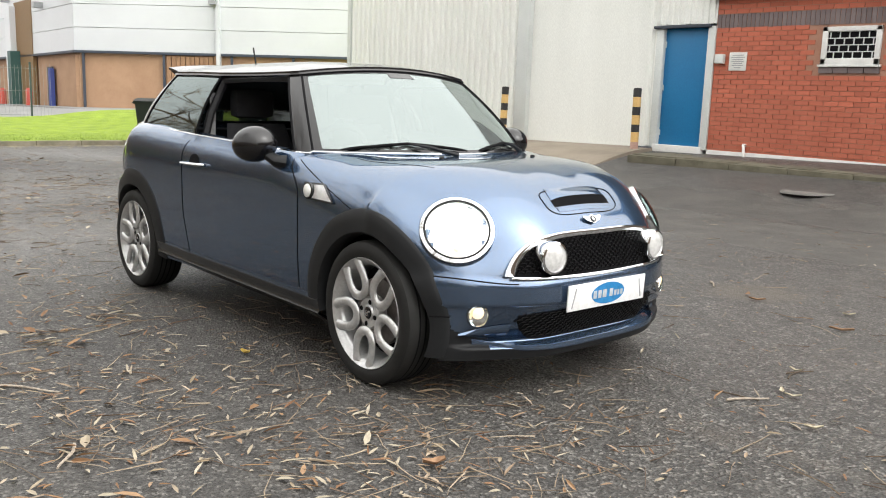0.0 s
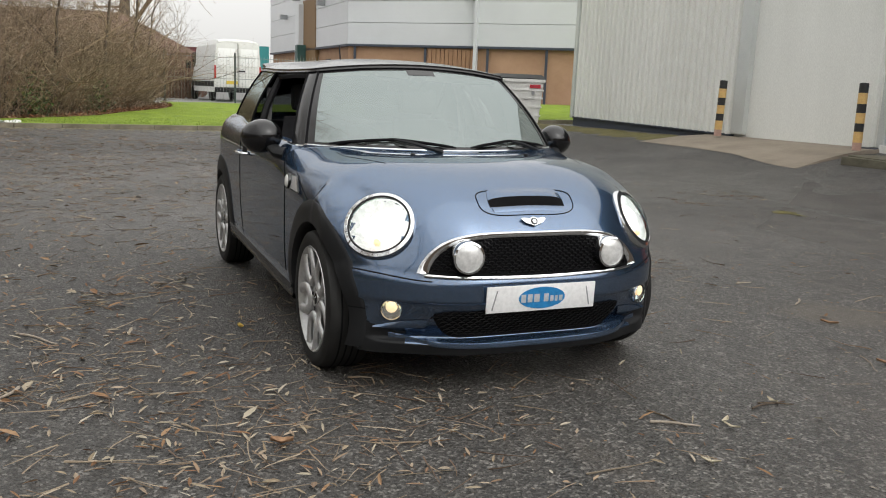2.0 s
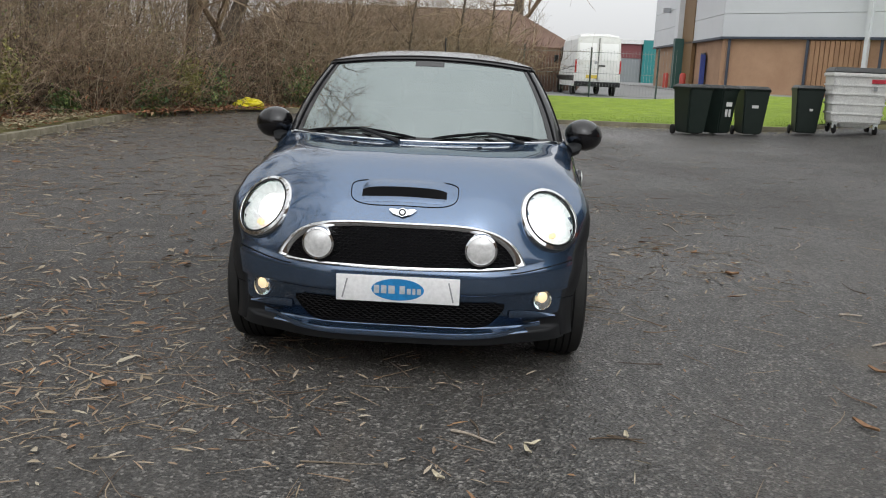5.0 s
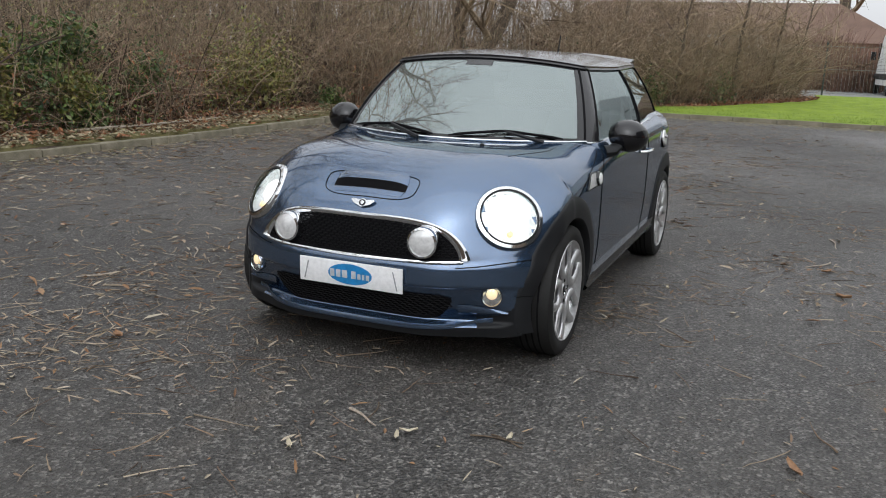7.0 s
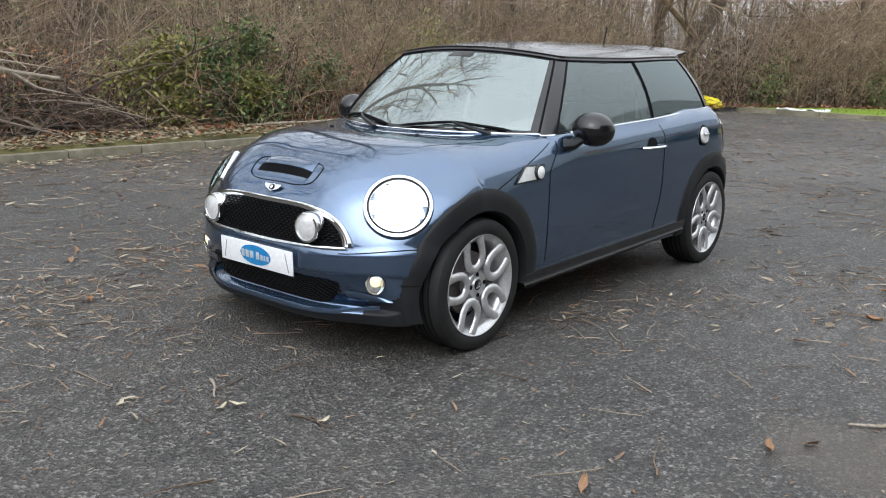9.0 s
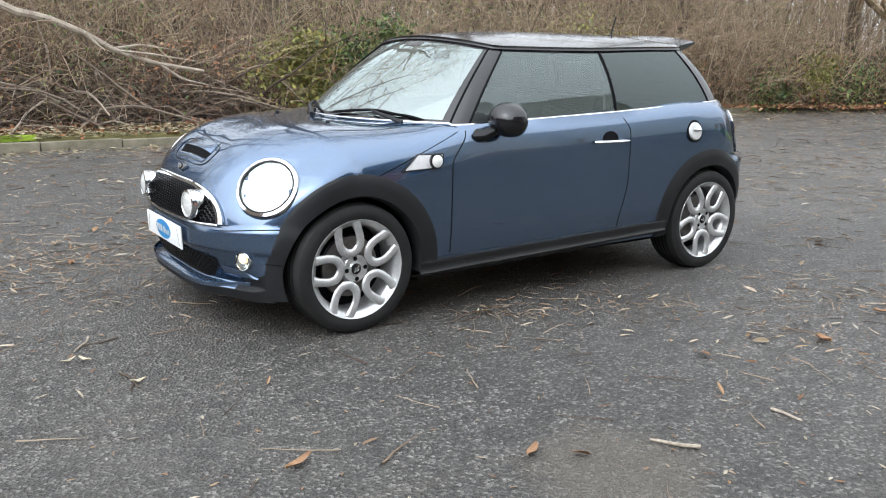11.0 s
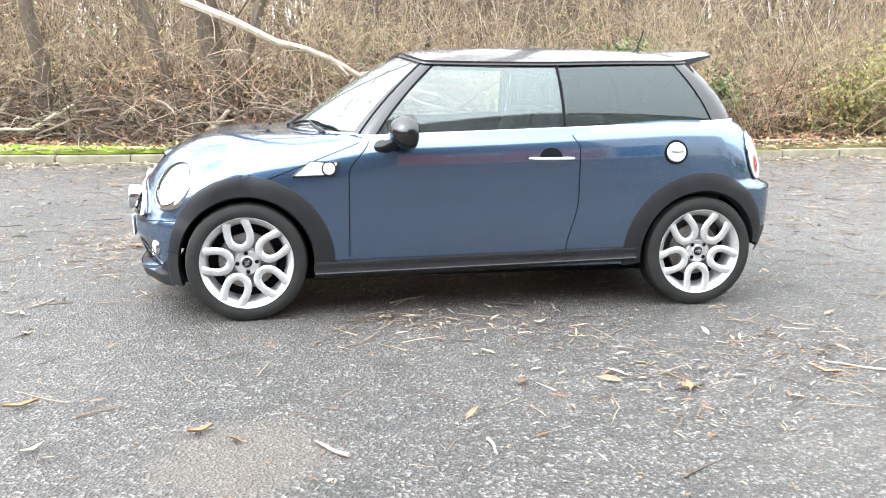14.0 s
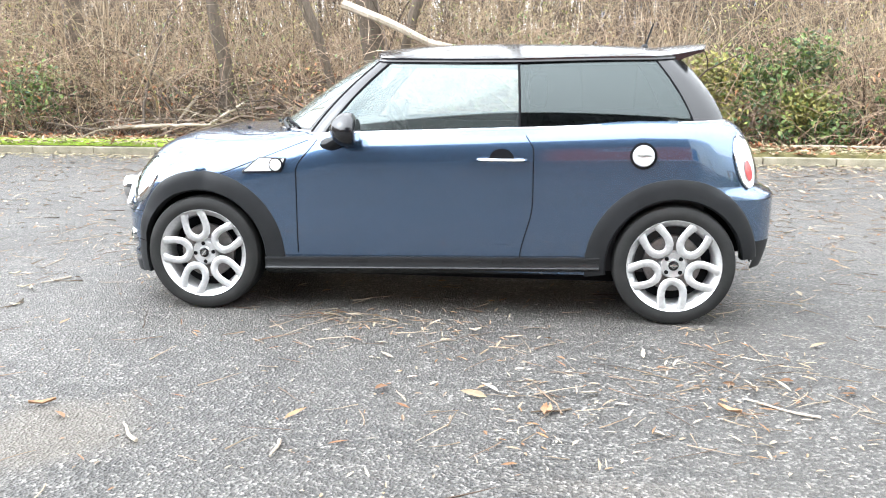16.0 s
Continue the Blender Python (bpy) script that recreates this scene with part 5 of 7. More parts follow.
pipe = part("waste_pipe", tube([(-0.9, 0.0, 0.16), (-0.9, 0.06, 0.16), (-0.92, 0.08, 0.14), (-0.94, 0.09, -0.05)], 0.024, 10), WHITE, office, "short white waste pipe")


def clear_of_openings(x0, x1, z0, z1):
    return not (x1 > WIN[0] - 0.02 and x0 < WIN[1] + 0.02 and z1 > WIN[2] - 0.13 and z0 < WIN[3] + 0.01)


# bollards and the apron
def bollard(x, y, z):
    m = UNIT @ pose(x, y, z, random.uniform(-1, 1), random.uniform(-1, 1), 0)
    b = thing("bollard", "steel bollard with faded yellow and black bands", "bollard", m, "bollards beside the shutter")
    h = 0.0
    for k, (dz, mat) in enumerate(((0.12, PINKISH), (0.17, YELLOW), (0.13, BLACK_BAND), (0.16, YELLOW), (0.14, BLACK_BAND), (0.17, YELLOW), (0.13, BLACK_BAND))):
        part("band", lathe(((0.0, h), (0.07, h), (0.07, h + dz), (0.0, h + dz)), 20), mat, b)
        h += dz
    part("cap", lathe(((0.07, h), (0.066, h + 0.02), (0.0, h + 0.028)), 20), BLACK_BAND, b)


bollard(0.98, 0.40, -0.02)
bollard(4.24, 0.40, -0.05)
bm = bmesh.new()
rows = []
for k in range(13):
    f = k / 12
    row = []
    for i, x in enumerate([0.84] + span(0.86, 4.9, 12) + [4.92]):
        w = UNIT @ Vector((x + f * (0.5 if x > 2.8 else -0.1), -0.2 + f * (1.55 + 0.5 * smooth01((3.4 - x) / 2.5)), 0))
        g = ground_z(w.x, w.y)
        row.append((w.x, w.y, g - 0.03 if i in (0, 13) else g + 0.006 + max(0.0, 0.575 - g) * (1 - f) ** 1.5))
    rows.append(row)
add_sheet(bm, rows)
bmesh.ops.recalc_face_normals(bm, faces=bm.faces[:])
thing("concrete_apron", "stained concrete ramp in front of the shutter", "ramp", kind="structure", bm=bm, mat=mottled("brown_concrete", (0.16, 0.13, 0.1), (0.3, 0.255, 0.2), 1.5, 0.85, bump=0.3, fine=60))
pave = thing("pavement", "mossy concrete slab path below the brick wall", "pavement", kind="structure")
PATH_STONE = mottled("dark_mossy_slab", (0.055, 0.052, 0.032), (0.16, 0.145, 0.105), 5, 0.9, bump=0.6, depth=0.005, fine=100, own=0.12)
flag = finish("paving_slab", box(-0.295, 0.295, -0.295, 0.295, -0.06, 0.0, 0.008), PATH_STONE)
edging = finish("kerbstone", box(-0.455, 0.455, -0.055, 0.055, -0.2, 0.0, 0.012), PATH_STONE)
for i in range(15):
    for j in range(2):
        ob = new("paving_slab", flag)
        ob.parent = pave
        ob.matrix_basis = UNIT @ pose(0.1 - 0.6 * i, 0.31 + 0.6 * j, -0.05 + random.uniform(-0.006, 0.006), random.uniform(-0.6, 0.6), random.uniform(-0.6, 0.6), 0)
for i in range(10):
    ob = new("kerbstone", edging)
    ob.parent = pave
    ob.matrix_basis = UNIT @ pose(-0.05 - 0.92 * i, 1.27, -0.055 + random.uniform(-0.008, 0.004), 0, 0, 0)
manhole = thing("manhole_cover", "round iron manhole cover set in the asphalt", "manhole cover", pose(-1.2, 7.9, ground_z(-1.2, 7.9) + 0.006), bm=lathe(((0.0, 0.0), (0.27, 0.0), (0.28, 0.002), (0.33, 0.002), (0.34, -0.02)), 40), mat=mottled("rusty_iron", (0.1, 0.095, 0.09), (0.2, 0.19, 0.175), 9, 0.7, bump=0.5))

# ---- bins ----
BIN_GREEN = mottled("dark_green_plastic", (0.006, 0.014, 0.011), (0.014, 0.024, 0.019), 6, 0.5, bump=0.15)
LID_GREY = mottled("dark_grey_lid", (0.03, 0.032, 0.032), (0.06, 0.062, 0.06), 6, 0.5, bump=0.1)


def taper(w0, d0, w1, d1, z0, z1, bevel=0.02, shift=0.0):
    bm = bmesh.new()
    vs = [bm.verts.new((x * d + shift * (z == z1), y * w, z)) for z, w, d in ((z0, w0, d0), (z1, w1, d1)) for x, y in ((-1, -1), (1, -1), (1, 1), (-1, 1))]
    for f in ((3, 2, 1, 0), (4, 5, 6, 7), (0, 1, 5, 4), (1, 2, 6, 5), (2, 3, 7, 6), (3, 0, 4, 7)):
        bm.faces.new([vs[i] for i in f])
    bmesh.ops.bevel(bm, geom=bm.edges[:], offset=bevel, segments=2, affect="EDGES")
    return bm


def wheelie(m, label, marks):
    b = thing("wheelie_bin", label, "bin", m, "bins beside the lawn")
    body = part("body", taper(0.21, 0.25, 0.28, 0.33, 0.05, 0.98, 0.03, 0.02), BIN_GREEN, b, "dark green tapered plastic tub")
    part("rim", taper(0.29, 0.345, 0.295, 0.35, 0.94, 0.99, 0.012, 0.02), BIN_GREEN, b)
    lid = taper(0.295, 0.36, 0.25, 0.30, 0.985, 1.06, 0.02, 0.02)
    part("lid", lid, LID_GREY, b, "grey green hinged lid")
    part("handle_bar", tube([(-0.38, -0.24, 0.96), (-0.40, -0.2, 0.97), (-0.40, 0.2, 0.97), (-0.38, 0.24, 0.96)], 0.016, 8), BIN_GREEN, b)
    part("axle", tube([(-0.24, -0.25, 0.1), (-0.24, 0.25, 0.1)], 0.012, 8), DARK, b)
    for s in (1, -1):
        part("wheel", lathe(((0.0, -0.025), (0.08, -0.025), (0.1, -0.015), (0.1, 0.015), (0.08, 0.025), (0.0, 0.025)), 20, pose(-0.24, s * 0.255, 0.1, 90, 0, 0)), RUBBER, b)
    for x, y0, y1, z0, z1 in marks:
        part("mark", box(x, x + 0.006, y0, y1, z0, z1), WHITE, b, "faded white marking")


wheelie(pose(-13.75, 4.62, ground_z(-13.7, 4.6), 0, 0, 20), "dark green wheelie bin with a faded crest", [(0.30, -0.04, 0.03, 0.62, 0.74)])
wheelie(pose(-14.05, 5.22, ground_z(-14, 5.2), 0, 0, 40), "dark green wheelie bin with white painted marks", [(0.315, -0.1, 0.10, 0.62, 0.78), (0.30, -0.10, -0.02, 0.40, 0.56), (0.30, 0.02, 0.10, 0.40, 0.56)])
wheelie(pose(-14.2, 5.98, ground_z(-14.2, 6), 0, 0, 5), "dark green wheelie bin with a faded crest", [(0.31, -0.08, 0.06, 0.60, 0.78)])
wheelie(pose(-14.3, 7.2, ground_z(-14.3, 7.2), 0, 0, -8), "dark green wheelie bin standing alone", [(0.30, 0.02, 0.09, 0.52, 0.72)])
SKIP_WHITE = mottled("scuffed_white_steel", (0.66, 0.66, 0.64), (0.83, 0.83, 0.8), 5, 0.5, bump=0.15, fine=30)
skip = thing("waste_container", "scuffed white four-wheeled waste container with grey lid", "bin", pose(-13.75, 7.98, ground_z(-13.75, 8.1), 0, 0, -10) @ Matrix.Diagonal((1, 0.86, 1, 1)), "bins beside the lawn")
part("body", taper(0.55, 0.40, 0.62, 0.5, 0.22, 1.2, 0.03), SKIP_WHITE, skip, "white ribbed steel tub")
for z, w, d in ((0.42, 0.575, 0.425), (0.62, 0.59, 0.445), (0.82, 0.605, 0.465), (1.0, 0.618, 0.485)):
    part("rib", taper(w + 0.012, d + 0.012, w + 0.014, d + 0.014, z - 0.02, z + 0.02, 0.008), SKIP_WHITE, skip)
part("rim", taper(0.65, 0.53, 0.65, 0.53, 1.17, 1.25, 0.015), SKIP_WHITE, skip)
part("lid", taper(0.655, 0.545, 0.60, 0.44, 1.25, 1.36, 0.03), LID_GREY, skip, "dark grey curved lid")
part("skirt", taper(0.3, 0.3, 0.4, 0.38, 0.13, 0.24, 0.02), SKIP_WHITE, skip)
part("red_label", box(0.50, 0.512, 0.22, 0.52, 1.05, 1.13), plain("red_label", (0.5, 0.03, 0.05), 0.5), skip)
part("dark_label", box(0.485, 0.502, 0.28, 0.36, 0.90, 0.98), PLATE_GREY, skip)
for x in (-0.34, 0.34):
    for y in (-0.46, 0.46):
        fork = part("castor", box(x - 0.04, x + 0.04, y - 0.05, y + 0.05, 0.12, 0.24, 0.01), FLASHING, skip)
        part("castor_wheel", lathe(((0.0, -0.025), (0.08, -0.03), (0.1, -0.015), (0.1, 0.015), (0.08, 0.03), (0.0, 0.025)), 20, pose(x, y, 0.1, 90, 0, 12)), RUBBER, fork)

# ---- far building, van, fence, distance ----
CORNER, RIGHT_WAY, LEFT_WAY, FOOT, BAND, TOPZ = Vector((-39.0, 11.5, 0)), Vector((0.66, 0.75, 0)), Vector((-1.0, 0.01, 0)), 0.42, 3.38, 9.2
TAN = mottled("tan_brick", (0.34, 0.2, 0.12), (0.46, 0.29, 0.18), 1.2, 0.85, bump=0.3, fine=30, own=0.06)
PANEL_GREY = mottled("silver_panel", (0.58, 0.6, 0.62), (0.68, 0.7, 0.72), 0.4, 0.4, 0.2, bump=0.02, own=0.03)
hall = thing("far_hall", "far silver clad hall above tan brick walls", "building")


def along(way, a, b, z0, z1, deep=0.3, out=0.0, seg=None):
    """A wall slab from a to b metres along way from the corner."""
    n = Vector((way.y, -way.x, 0)) if way is RIGHT_WAY else Vector((-way.y, way.x, 0))
    if n.dot(Vector((1, -0.3, 0))) < 0 and way is RIGHT_WAY:
        n = -n
    if way is LEFT_WAY and n.y > 0:
        n = -n
    pts = [CORNER + way * a + n * out, CORNER + way * b + n * out, CORNER + way * b - n * deep, CORNER + way * a - n * deep]
    return slab([(p.x, p.y) for p in pts], z0, z1)


for way, length in ((RIGHT_WAY, 30.0), (LEFT_WAY, 19.5)):
    lower = part("lower_wall", along(way, -0.1, length, FOOT - 0.5, BAND, 0.3, -0.15), TAN, hall, "tan brick lower wall")
    z = BAND
    while z < TOPZ:
        part("panel", along(way, -0.02, length, z + 0.012, z + 1.06, 0.3, 0.06), PANEL_GREY, hall)
        z += 1.07
    part("drip", along(way, -0.1, length, BAND - 0.1, BAND + 0.012, 0.4, 0.1), DARK_STEEL, hall, "dark drip edge")
part("backing", slab([(CORNER.x - 1.0, CORNER.y + 0.6), (CORNER.x + 19, CORNER.y + 22.3), (CORNER.x - 10, CORNER.y + 40), (CORNER.x - 19, CORNER.y + 0.8)], FOOT - 0.5, TOPZ), DARK_STEEL, hall)
for a in (0.3, 4.1, 7.3, 10.2, 14.5, 19.5):
    part("downpipe", along(RIGHT_WAY, a, a + 0.12, FOOT, BAND, 0.0, 0.05), DARK_STEEL, hall)
part("tall_pipe", along(RIGHT_WAY, 6.7, 6.86, 0.6, TOPZ, 0.0, 0.3), PANEL_GREY, hall, "pale vertical duct")
BROWN_BOARD = mottled("brown_board", (0.24, 0.13, 0.07), (0.34, 0.2, 0.11), 1.5, 0.8, bump=0.2, own=0.08)
for k in range(11):
    part("board", along(RIGHT_WAY, 4.3 + 0.22 * k, 4.49 + 0.22 * k, FOOT, BAND - 0.15, 0.05, 0.02), BROWN_BOARD, hall)
part("gate_opening", along(LEFT_WAY, 6.5, 9.6, FOOT, 6.2, 0.1, 0.1), plain("brown_gate", (0.2, 0.12, 0.05), 0.6), hall, "tall brown doorway")
part("gate_post", along(LEFT_WAY, 9.4, 10.4, FOOT, 6.0, 0.1, 0.4), PANEL_GREY, hall)
part("green_post", along(LEFT_WAY, 8.8, 9.4, FOOT, 3.6, 0.1, 0.6), plain("green_steel", (0.03, 0.09, 0.08), 0.5), hall)
part("side_door", along(LEFT_WAY, 3.6, 4.4, FOOT, 2.7, 0.05, 0.03), DARK_STEEL, hall, "narrow dark door")
part("side_door_leaf", along(LEFT_WAY, 3.5, 3.65, FOOT, 2.6, 0.05, 0.2), plain("blue_leaf", (0.05, 0.08, 0.3), 0.5), hall)
for a in (5.6, 10.6):
    part("red_post", lathe(((0.0, 0), (0.17, 0), (0.17, 1.1), (0.1, 1.2), (0.0, 1.2)), 14, Matrix.Translation(CORNER + LEFT_WAY * a + Vector((0.3, -0.7, FOOT)))), plain("red_post_paint", (0.45, 0.06, 0.04), 0.5), hall)
for way, a, z in ((LEFT_WAY, 1.0, 5.8), (LEFT_WAY, 4.5, 5.6), (LEFT_WAY, 10.5, 6.3), (LEFT_WAY, 14, 5.4), (RIGHT_WAY, 1.2, 5.9), (RIGHT_WAY, 6.4, 5.6)):
    part("flood_lamp", along(way, a, a + 0.35, z, z + 0.28, 0.0, 0.5), PLATE_GREY, hall, "small wall lamp")


def make_van():
    v = thing("van", "white panel van parked on the service road", "van", pose(-32.9, 4.85, ground_z(-33, 4.8) + 0.02, 0, 0, 4))
    rows = []
    for x, w, z1, z0 in ((0.0, 0.97, 2.5, 0.45), (-0.06, 0.985, 2.56, 0.42), (-0.4, 0.99, 2.6, 0.4), (-3.6, 0.99, 2.6, 0.4), (-4.2, 0.96, 2.35, 0.4), (-4.9, 0.92, 1.5, 0.4), (-5.5, 0.85, 1.25, 0.42), (-5.7, 0.7, 0.9, 0.5)):
        prof = [(-w, z0), (-w, z0 + 0.5 * (z1 - z0)), (-w * 0.93, z1 - 0.25), (-w * 0.82, z1 - 0.05), (-w * 0.5, z1), (w * 0.5, z1), (w * 0.82, z1 - 0.05), (w * 0.93, z1 - 0.25), (w, z0 + 0.5 * (z1 - z0)), (w, z0)]
        rows.append([(x, y, z) for y, z in prof])
    bm = bmesh.new()
    vs = add_sheet(bm, rows, True)
    bm.faces.new(vs[0])
    bm.faces.new(vs[-1][::-1])
    bmesh.ops.recalc_face_normals(bm, faces=bm.faces[:])
    body = part("body", bm, WHITE, v, "white van body", False)
    for y in (-0.47, 0.47):
        d = part("rear_door", box(0.0, 0.03, y - 0.44, y + 0.44, 0.62, 2.42, 0.03), WHITE, v, "white rear door")
        part("upper_recess", box(0.03, 0.036, y - 0.36, y + 0.36, 1.5, 2.2, 0.003), PLATE_WHITE, d)
    part("door_gap", box(0.03, 0.034, -0.008, 0.008, 0.62, 2.42), DARK, v)
    part("rear_bumper", box(-0.1, 0.12, -0.97, 0.97, 0.4, 0.6, 0.03), TRIM_BLACK, v, "dark rear bumper")
    part("number_plate", box(0.03, 0.045, -0.5, -0.02, 0.74, 0.88), plain("yellow_plate", (0.6, 0.45, 0.05), 0.5), v)
    part("handle", box(0.03, 0.06, 0.03, 0.3, 1.25, 1.3, 0.01), DARK, v)
    part("emblem", lathe(((0.0, 0.012), (0.06, 0.012), (0.07, 0.0)), 16, pose(0.03, -0.1, 1.4, 0, 90, 0)), PLATE_GREY, v)
    for s in (1, -1):
        part("tail_lamp", box(-0.02, 0.02, s * 0.93 - 0.05, s * 0.93 + 0.05, 0.95, 1.5, 0.01), RED_LENS, v)
        part("side_strip", box(-5.2, -0.1, s * 0.985 - 0.012, s * 0.985 + 0.012, 0.62, 0.85, 0.005), TRIM_BLACK, v)
        for x in (-0.95, -4.6):
            w = part("wheel", lathe(((0.0, -0.11), (0.25, -0.11), (0.33, -0.08), (0.34, 0.0), (0.33, 0.08), (0.25, 0.11), (0.0, 0.1)), 24, pose(x, s * 0.86, 0.34, 90, 0, 0)), RUBBER, v)
        part("cab_window", box(-4.6, -3.8, s * 0.955 - 0.02, s * 0.955 + 0.02, 1.45, 2.1, 0.03), GLOSS_BLACK, v)
        part("door_mirror", box(-4.75, -4.6, s * 1.12 - 0.1, s * 1.12 + 0.1, 1.4, 1.75, 0.03), TRIM_BLACK, v)


make_van()
fence = thing("mesh_fence", "thin dark green bar fence behind the lawn", "fence", kind="structure")
rail = bmesh.new()
for y in [-14 + 0.12 * k for k in range(180)]:
    z = ground_z(-29.8, y)
    add_box(rail, -29.81, -29.795, y - 0.0025, y + 0.0025, z, z + 1.9)
part("bars", rail, plain("fence_grey", (0.3, 0.32, 0.31), 0.5), fence, "", False)["kind"] = "stuff"
for y in [-14 + 2.6 * k for k in range(9)]:
    part("post", box(-29.84, -29.78, y - 0.03, y + 0.03, ground_z(-29.8, y), ground_z(-29.8, y) + 2.0), plain("post_green", (0.03, 0.05, 0.045), 0.5), fence)
for z in (0.15, 1.0, 1.8):
    part("rail", box(-29.82, -29.79, -14, 7, ground_z(-29.8, 0) + z, ground_z(-29.8, 0) + z + 0.016), plain("rail_green", (0.2, 0.22, 0.21), 0.5), fence)
bench = thing("picnic_bench", "dark wooden picnic bench on the far lawn", "bench", pose(-27.5, 14.2, ground_z(-27.5, 14.2) + 0.1, 0, 0, 30))
part("tabletop", box(-0.35, 0.35, -0.9, 0.9, 0.70, 0.75, 0.01), BARK, bench)
for s in (1, -1):
    part("seat", box(s * 0.65 - 0.12, s * 0.65 + 0.12, -0.9, 0.9, 0.42, 0.46, 0.01), BARK, bench)
    part("leg_frame", tube([(-0.6, s * 0.6, 0), (-0.25, s * 0.6, 0.72)], 0.04, 6), BARK, bench)
    part("leg_frame", tube([(0.6, s * 0.6, 0), (0.25, s * 0.6, 0.72)], 0.04, 6), BARK, bench)
    part("cross_bar", tube([(-0.72, s * 0.6, 0.40), (0.72, s * 0.6, 0.40)], 0.035, 6), BARK, bench)

depot = thing("far_depot", "low far depot with a maroon band and teal corner", "building", pose(-85, 6, 0.6))
part("wall", box(-8, 0, 2.5, 9.2, 0, 2.5), plain("depot_grey", (0.22, 0.24, 0.25), 0.7), depot)
part("band", box(-8, 0.05, 2.5, 9.2, 2.5, 3.9), plain("maroon_band", (0.17, 0.045, 0.05), 0.6), depot)
part("fascia", box(-8, 0.3, 2.3, 9.3, 3.9, 4.3), WHITE, depot)
part("corner", box(-8, 0.4, 9.3, 11, 0, 4.3), plain("teal_panel", (0.02, 0.2, 0.2), 0.5), depot)
bm = bmesh.new()
house = thing("far_house", "far low house with a brown hipped roof", "house", pose(-1.5, 5.8, 0.2))
part("wall", box(-62.5, -54, -24, 0.0, 0.3, 2.9), mottled("far_brick", (0.2, 0.1, 0.07), (0.3, 0.17, 0.12), 1.0, 0.85), house)
add_sheet(bm, [[(-53.6, y, 2.8) for y in (-24.4, 0.4)], [(-58, y, 5.4) for y in (-20, -4)], [(-62.9, y, 2.8) for y in (-24.4, 0.4)]])
bm.faces.new([bm.verts.new(v) for v in ((-53.6, 0.4, 2.8), (-58, -4, 5.4), (-62.9, 0.4, 2.8))])
part("roof", bm, mottled("brown_tiles", (0.12, 0.075, 0.055), (0.2, 0.125, 0.095), 1.0, 0.85, bump=0.3), house, "dark brown tiled roof", False)
shed = thing("far_warehouse", "far pale blue grey warehouse behind the wood", "building", pose(-20, -70, 0))
part("wall", box(-16, 16, -8, 0, 0, 8.5), mottled("blue_grey_sheet", (0.22, 0.25, 0.3), (0.3, 0.33, 0.38), 0.3, 0.6, bump=0.02), shed)
part("roof", box(-16.4, 16.4, -8.4, 0.3, 8.5, 8.9, 0.05), FLASHING, shed)
store = thing("storage_cabin", "pale grey storage cabin behind the thicket", "cabin", pose(-38, -2.9, ground_z(-38, -2)))
part("wall", box(-2.4, 0, -3.5, 1.6, 0, 2.2, 0.02), mottled("cabin_grey", (0.42, 0.45, 0.48), (0.52, 0.55, 0.58), 0.8, 0.6, bump=0.05), store)
part("roof", box(-2.5, 0.1, -3.6, 1.7, 2.2, 2.34, 0.02), FLASHING, store)
# unseen walls, added to keep the bright horizon out of the car's reflections
UNSEEN_WALL = mottled("unseen_wall_brown", (0.16, 0.12, 0.09), (0.26, 0.2, 0.16), 1.5, 0.9, bump=0.4, fine=40)
for k, b in enumerate(((17.0, 17.3, -7.0, 13.0), (4.9, 17.3, 13.0, 13.3))):
    thing("unseen_wall_%d" % (k + 1), "plain brown wall, unseen, added to darken low reflections in the car", "wall", kind="structure", bm=box(b[0], b[1], b[2], b[3], -0.2, 5.0), mat=UNSEEN_WALL, shade=False)


# ---- the wood behind the kerb ----
class Cloud:
    """Loose pieces gathered into one mesh."""

    def __init__(self):
        self.v, self.f = [], []

    def stem(self, pts, radii, sides=3):
        base = len(self.v)
        for i, p in enumerate(pts):
            d = (pts[min(i + 1, len(pts) - 1)] - pts[max(i - 1, 0)]).normalized()
            a = d.orthogonal().normalized()
            b = d.cross(a)
            for k in range(sides):
                t = 2 * math.pi * k / sides
                self.v.append(p + (a * math.cos(t) + b * math.sin(t)) * radii[i])
        for i in range(len(pts) - 1):
            for k in range(sides):
                q, r = base + i * sides, (k + 1) % sides
                self.f.append((q + k, q + r, q + sides + r, q + sides + k))

    def leaf(self, at, way, up, long, wide, fold=0.25):
        s = way.cross(up).normalized()
        n = s.cross(way).normalized()
        k = len(self.v)
        lift = n * wide * fold
        skew = wide * (0.25 if k % 4 else -0.25)
        for f, w in ((0.0, 0.0), (0.28, 0.42), (0.66, 0.38), (1.0, 0.0), (0.62, -0.40), (0.24, -0.44)):
            self.v.append(at + way * long * f + s * (wide * w + skew * f * f) + lift * (abs(w) * 2 + 0.9 * f * f))
        self.f += [(k, k + 1, k + 2, k + 3), (k, k + 3, k + 4, k + 5)]

    def object(self, name, mat, label, category, kind="stuff", parent=None):
        me = bpy.data.meshes.new(name)
        me.from_pydata(self.v, [], self.f)
        me.materials.append(mat)
        ob = new(name, me)
        if parent is not None:
            ob.parent = parent
            return ob
        return tagged(ob, label, category, "", kind)


rng = random.Random(7)


def rvec(s=1.0):
    return Vector((rng.uniform(-s, s), rng.uniform(-s, s), rng.uniform(-s, s)))


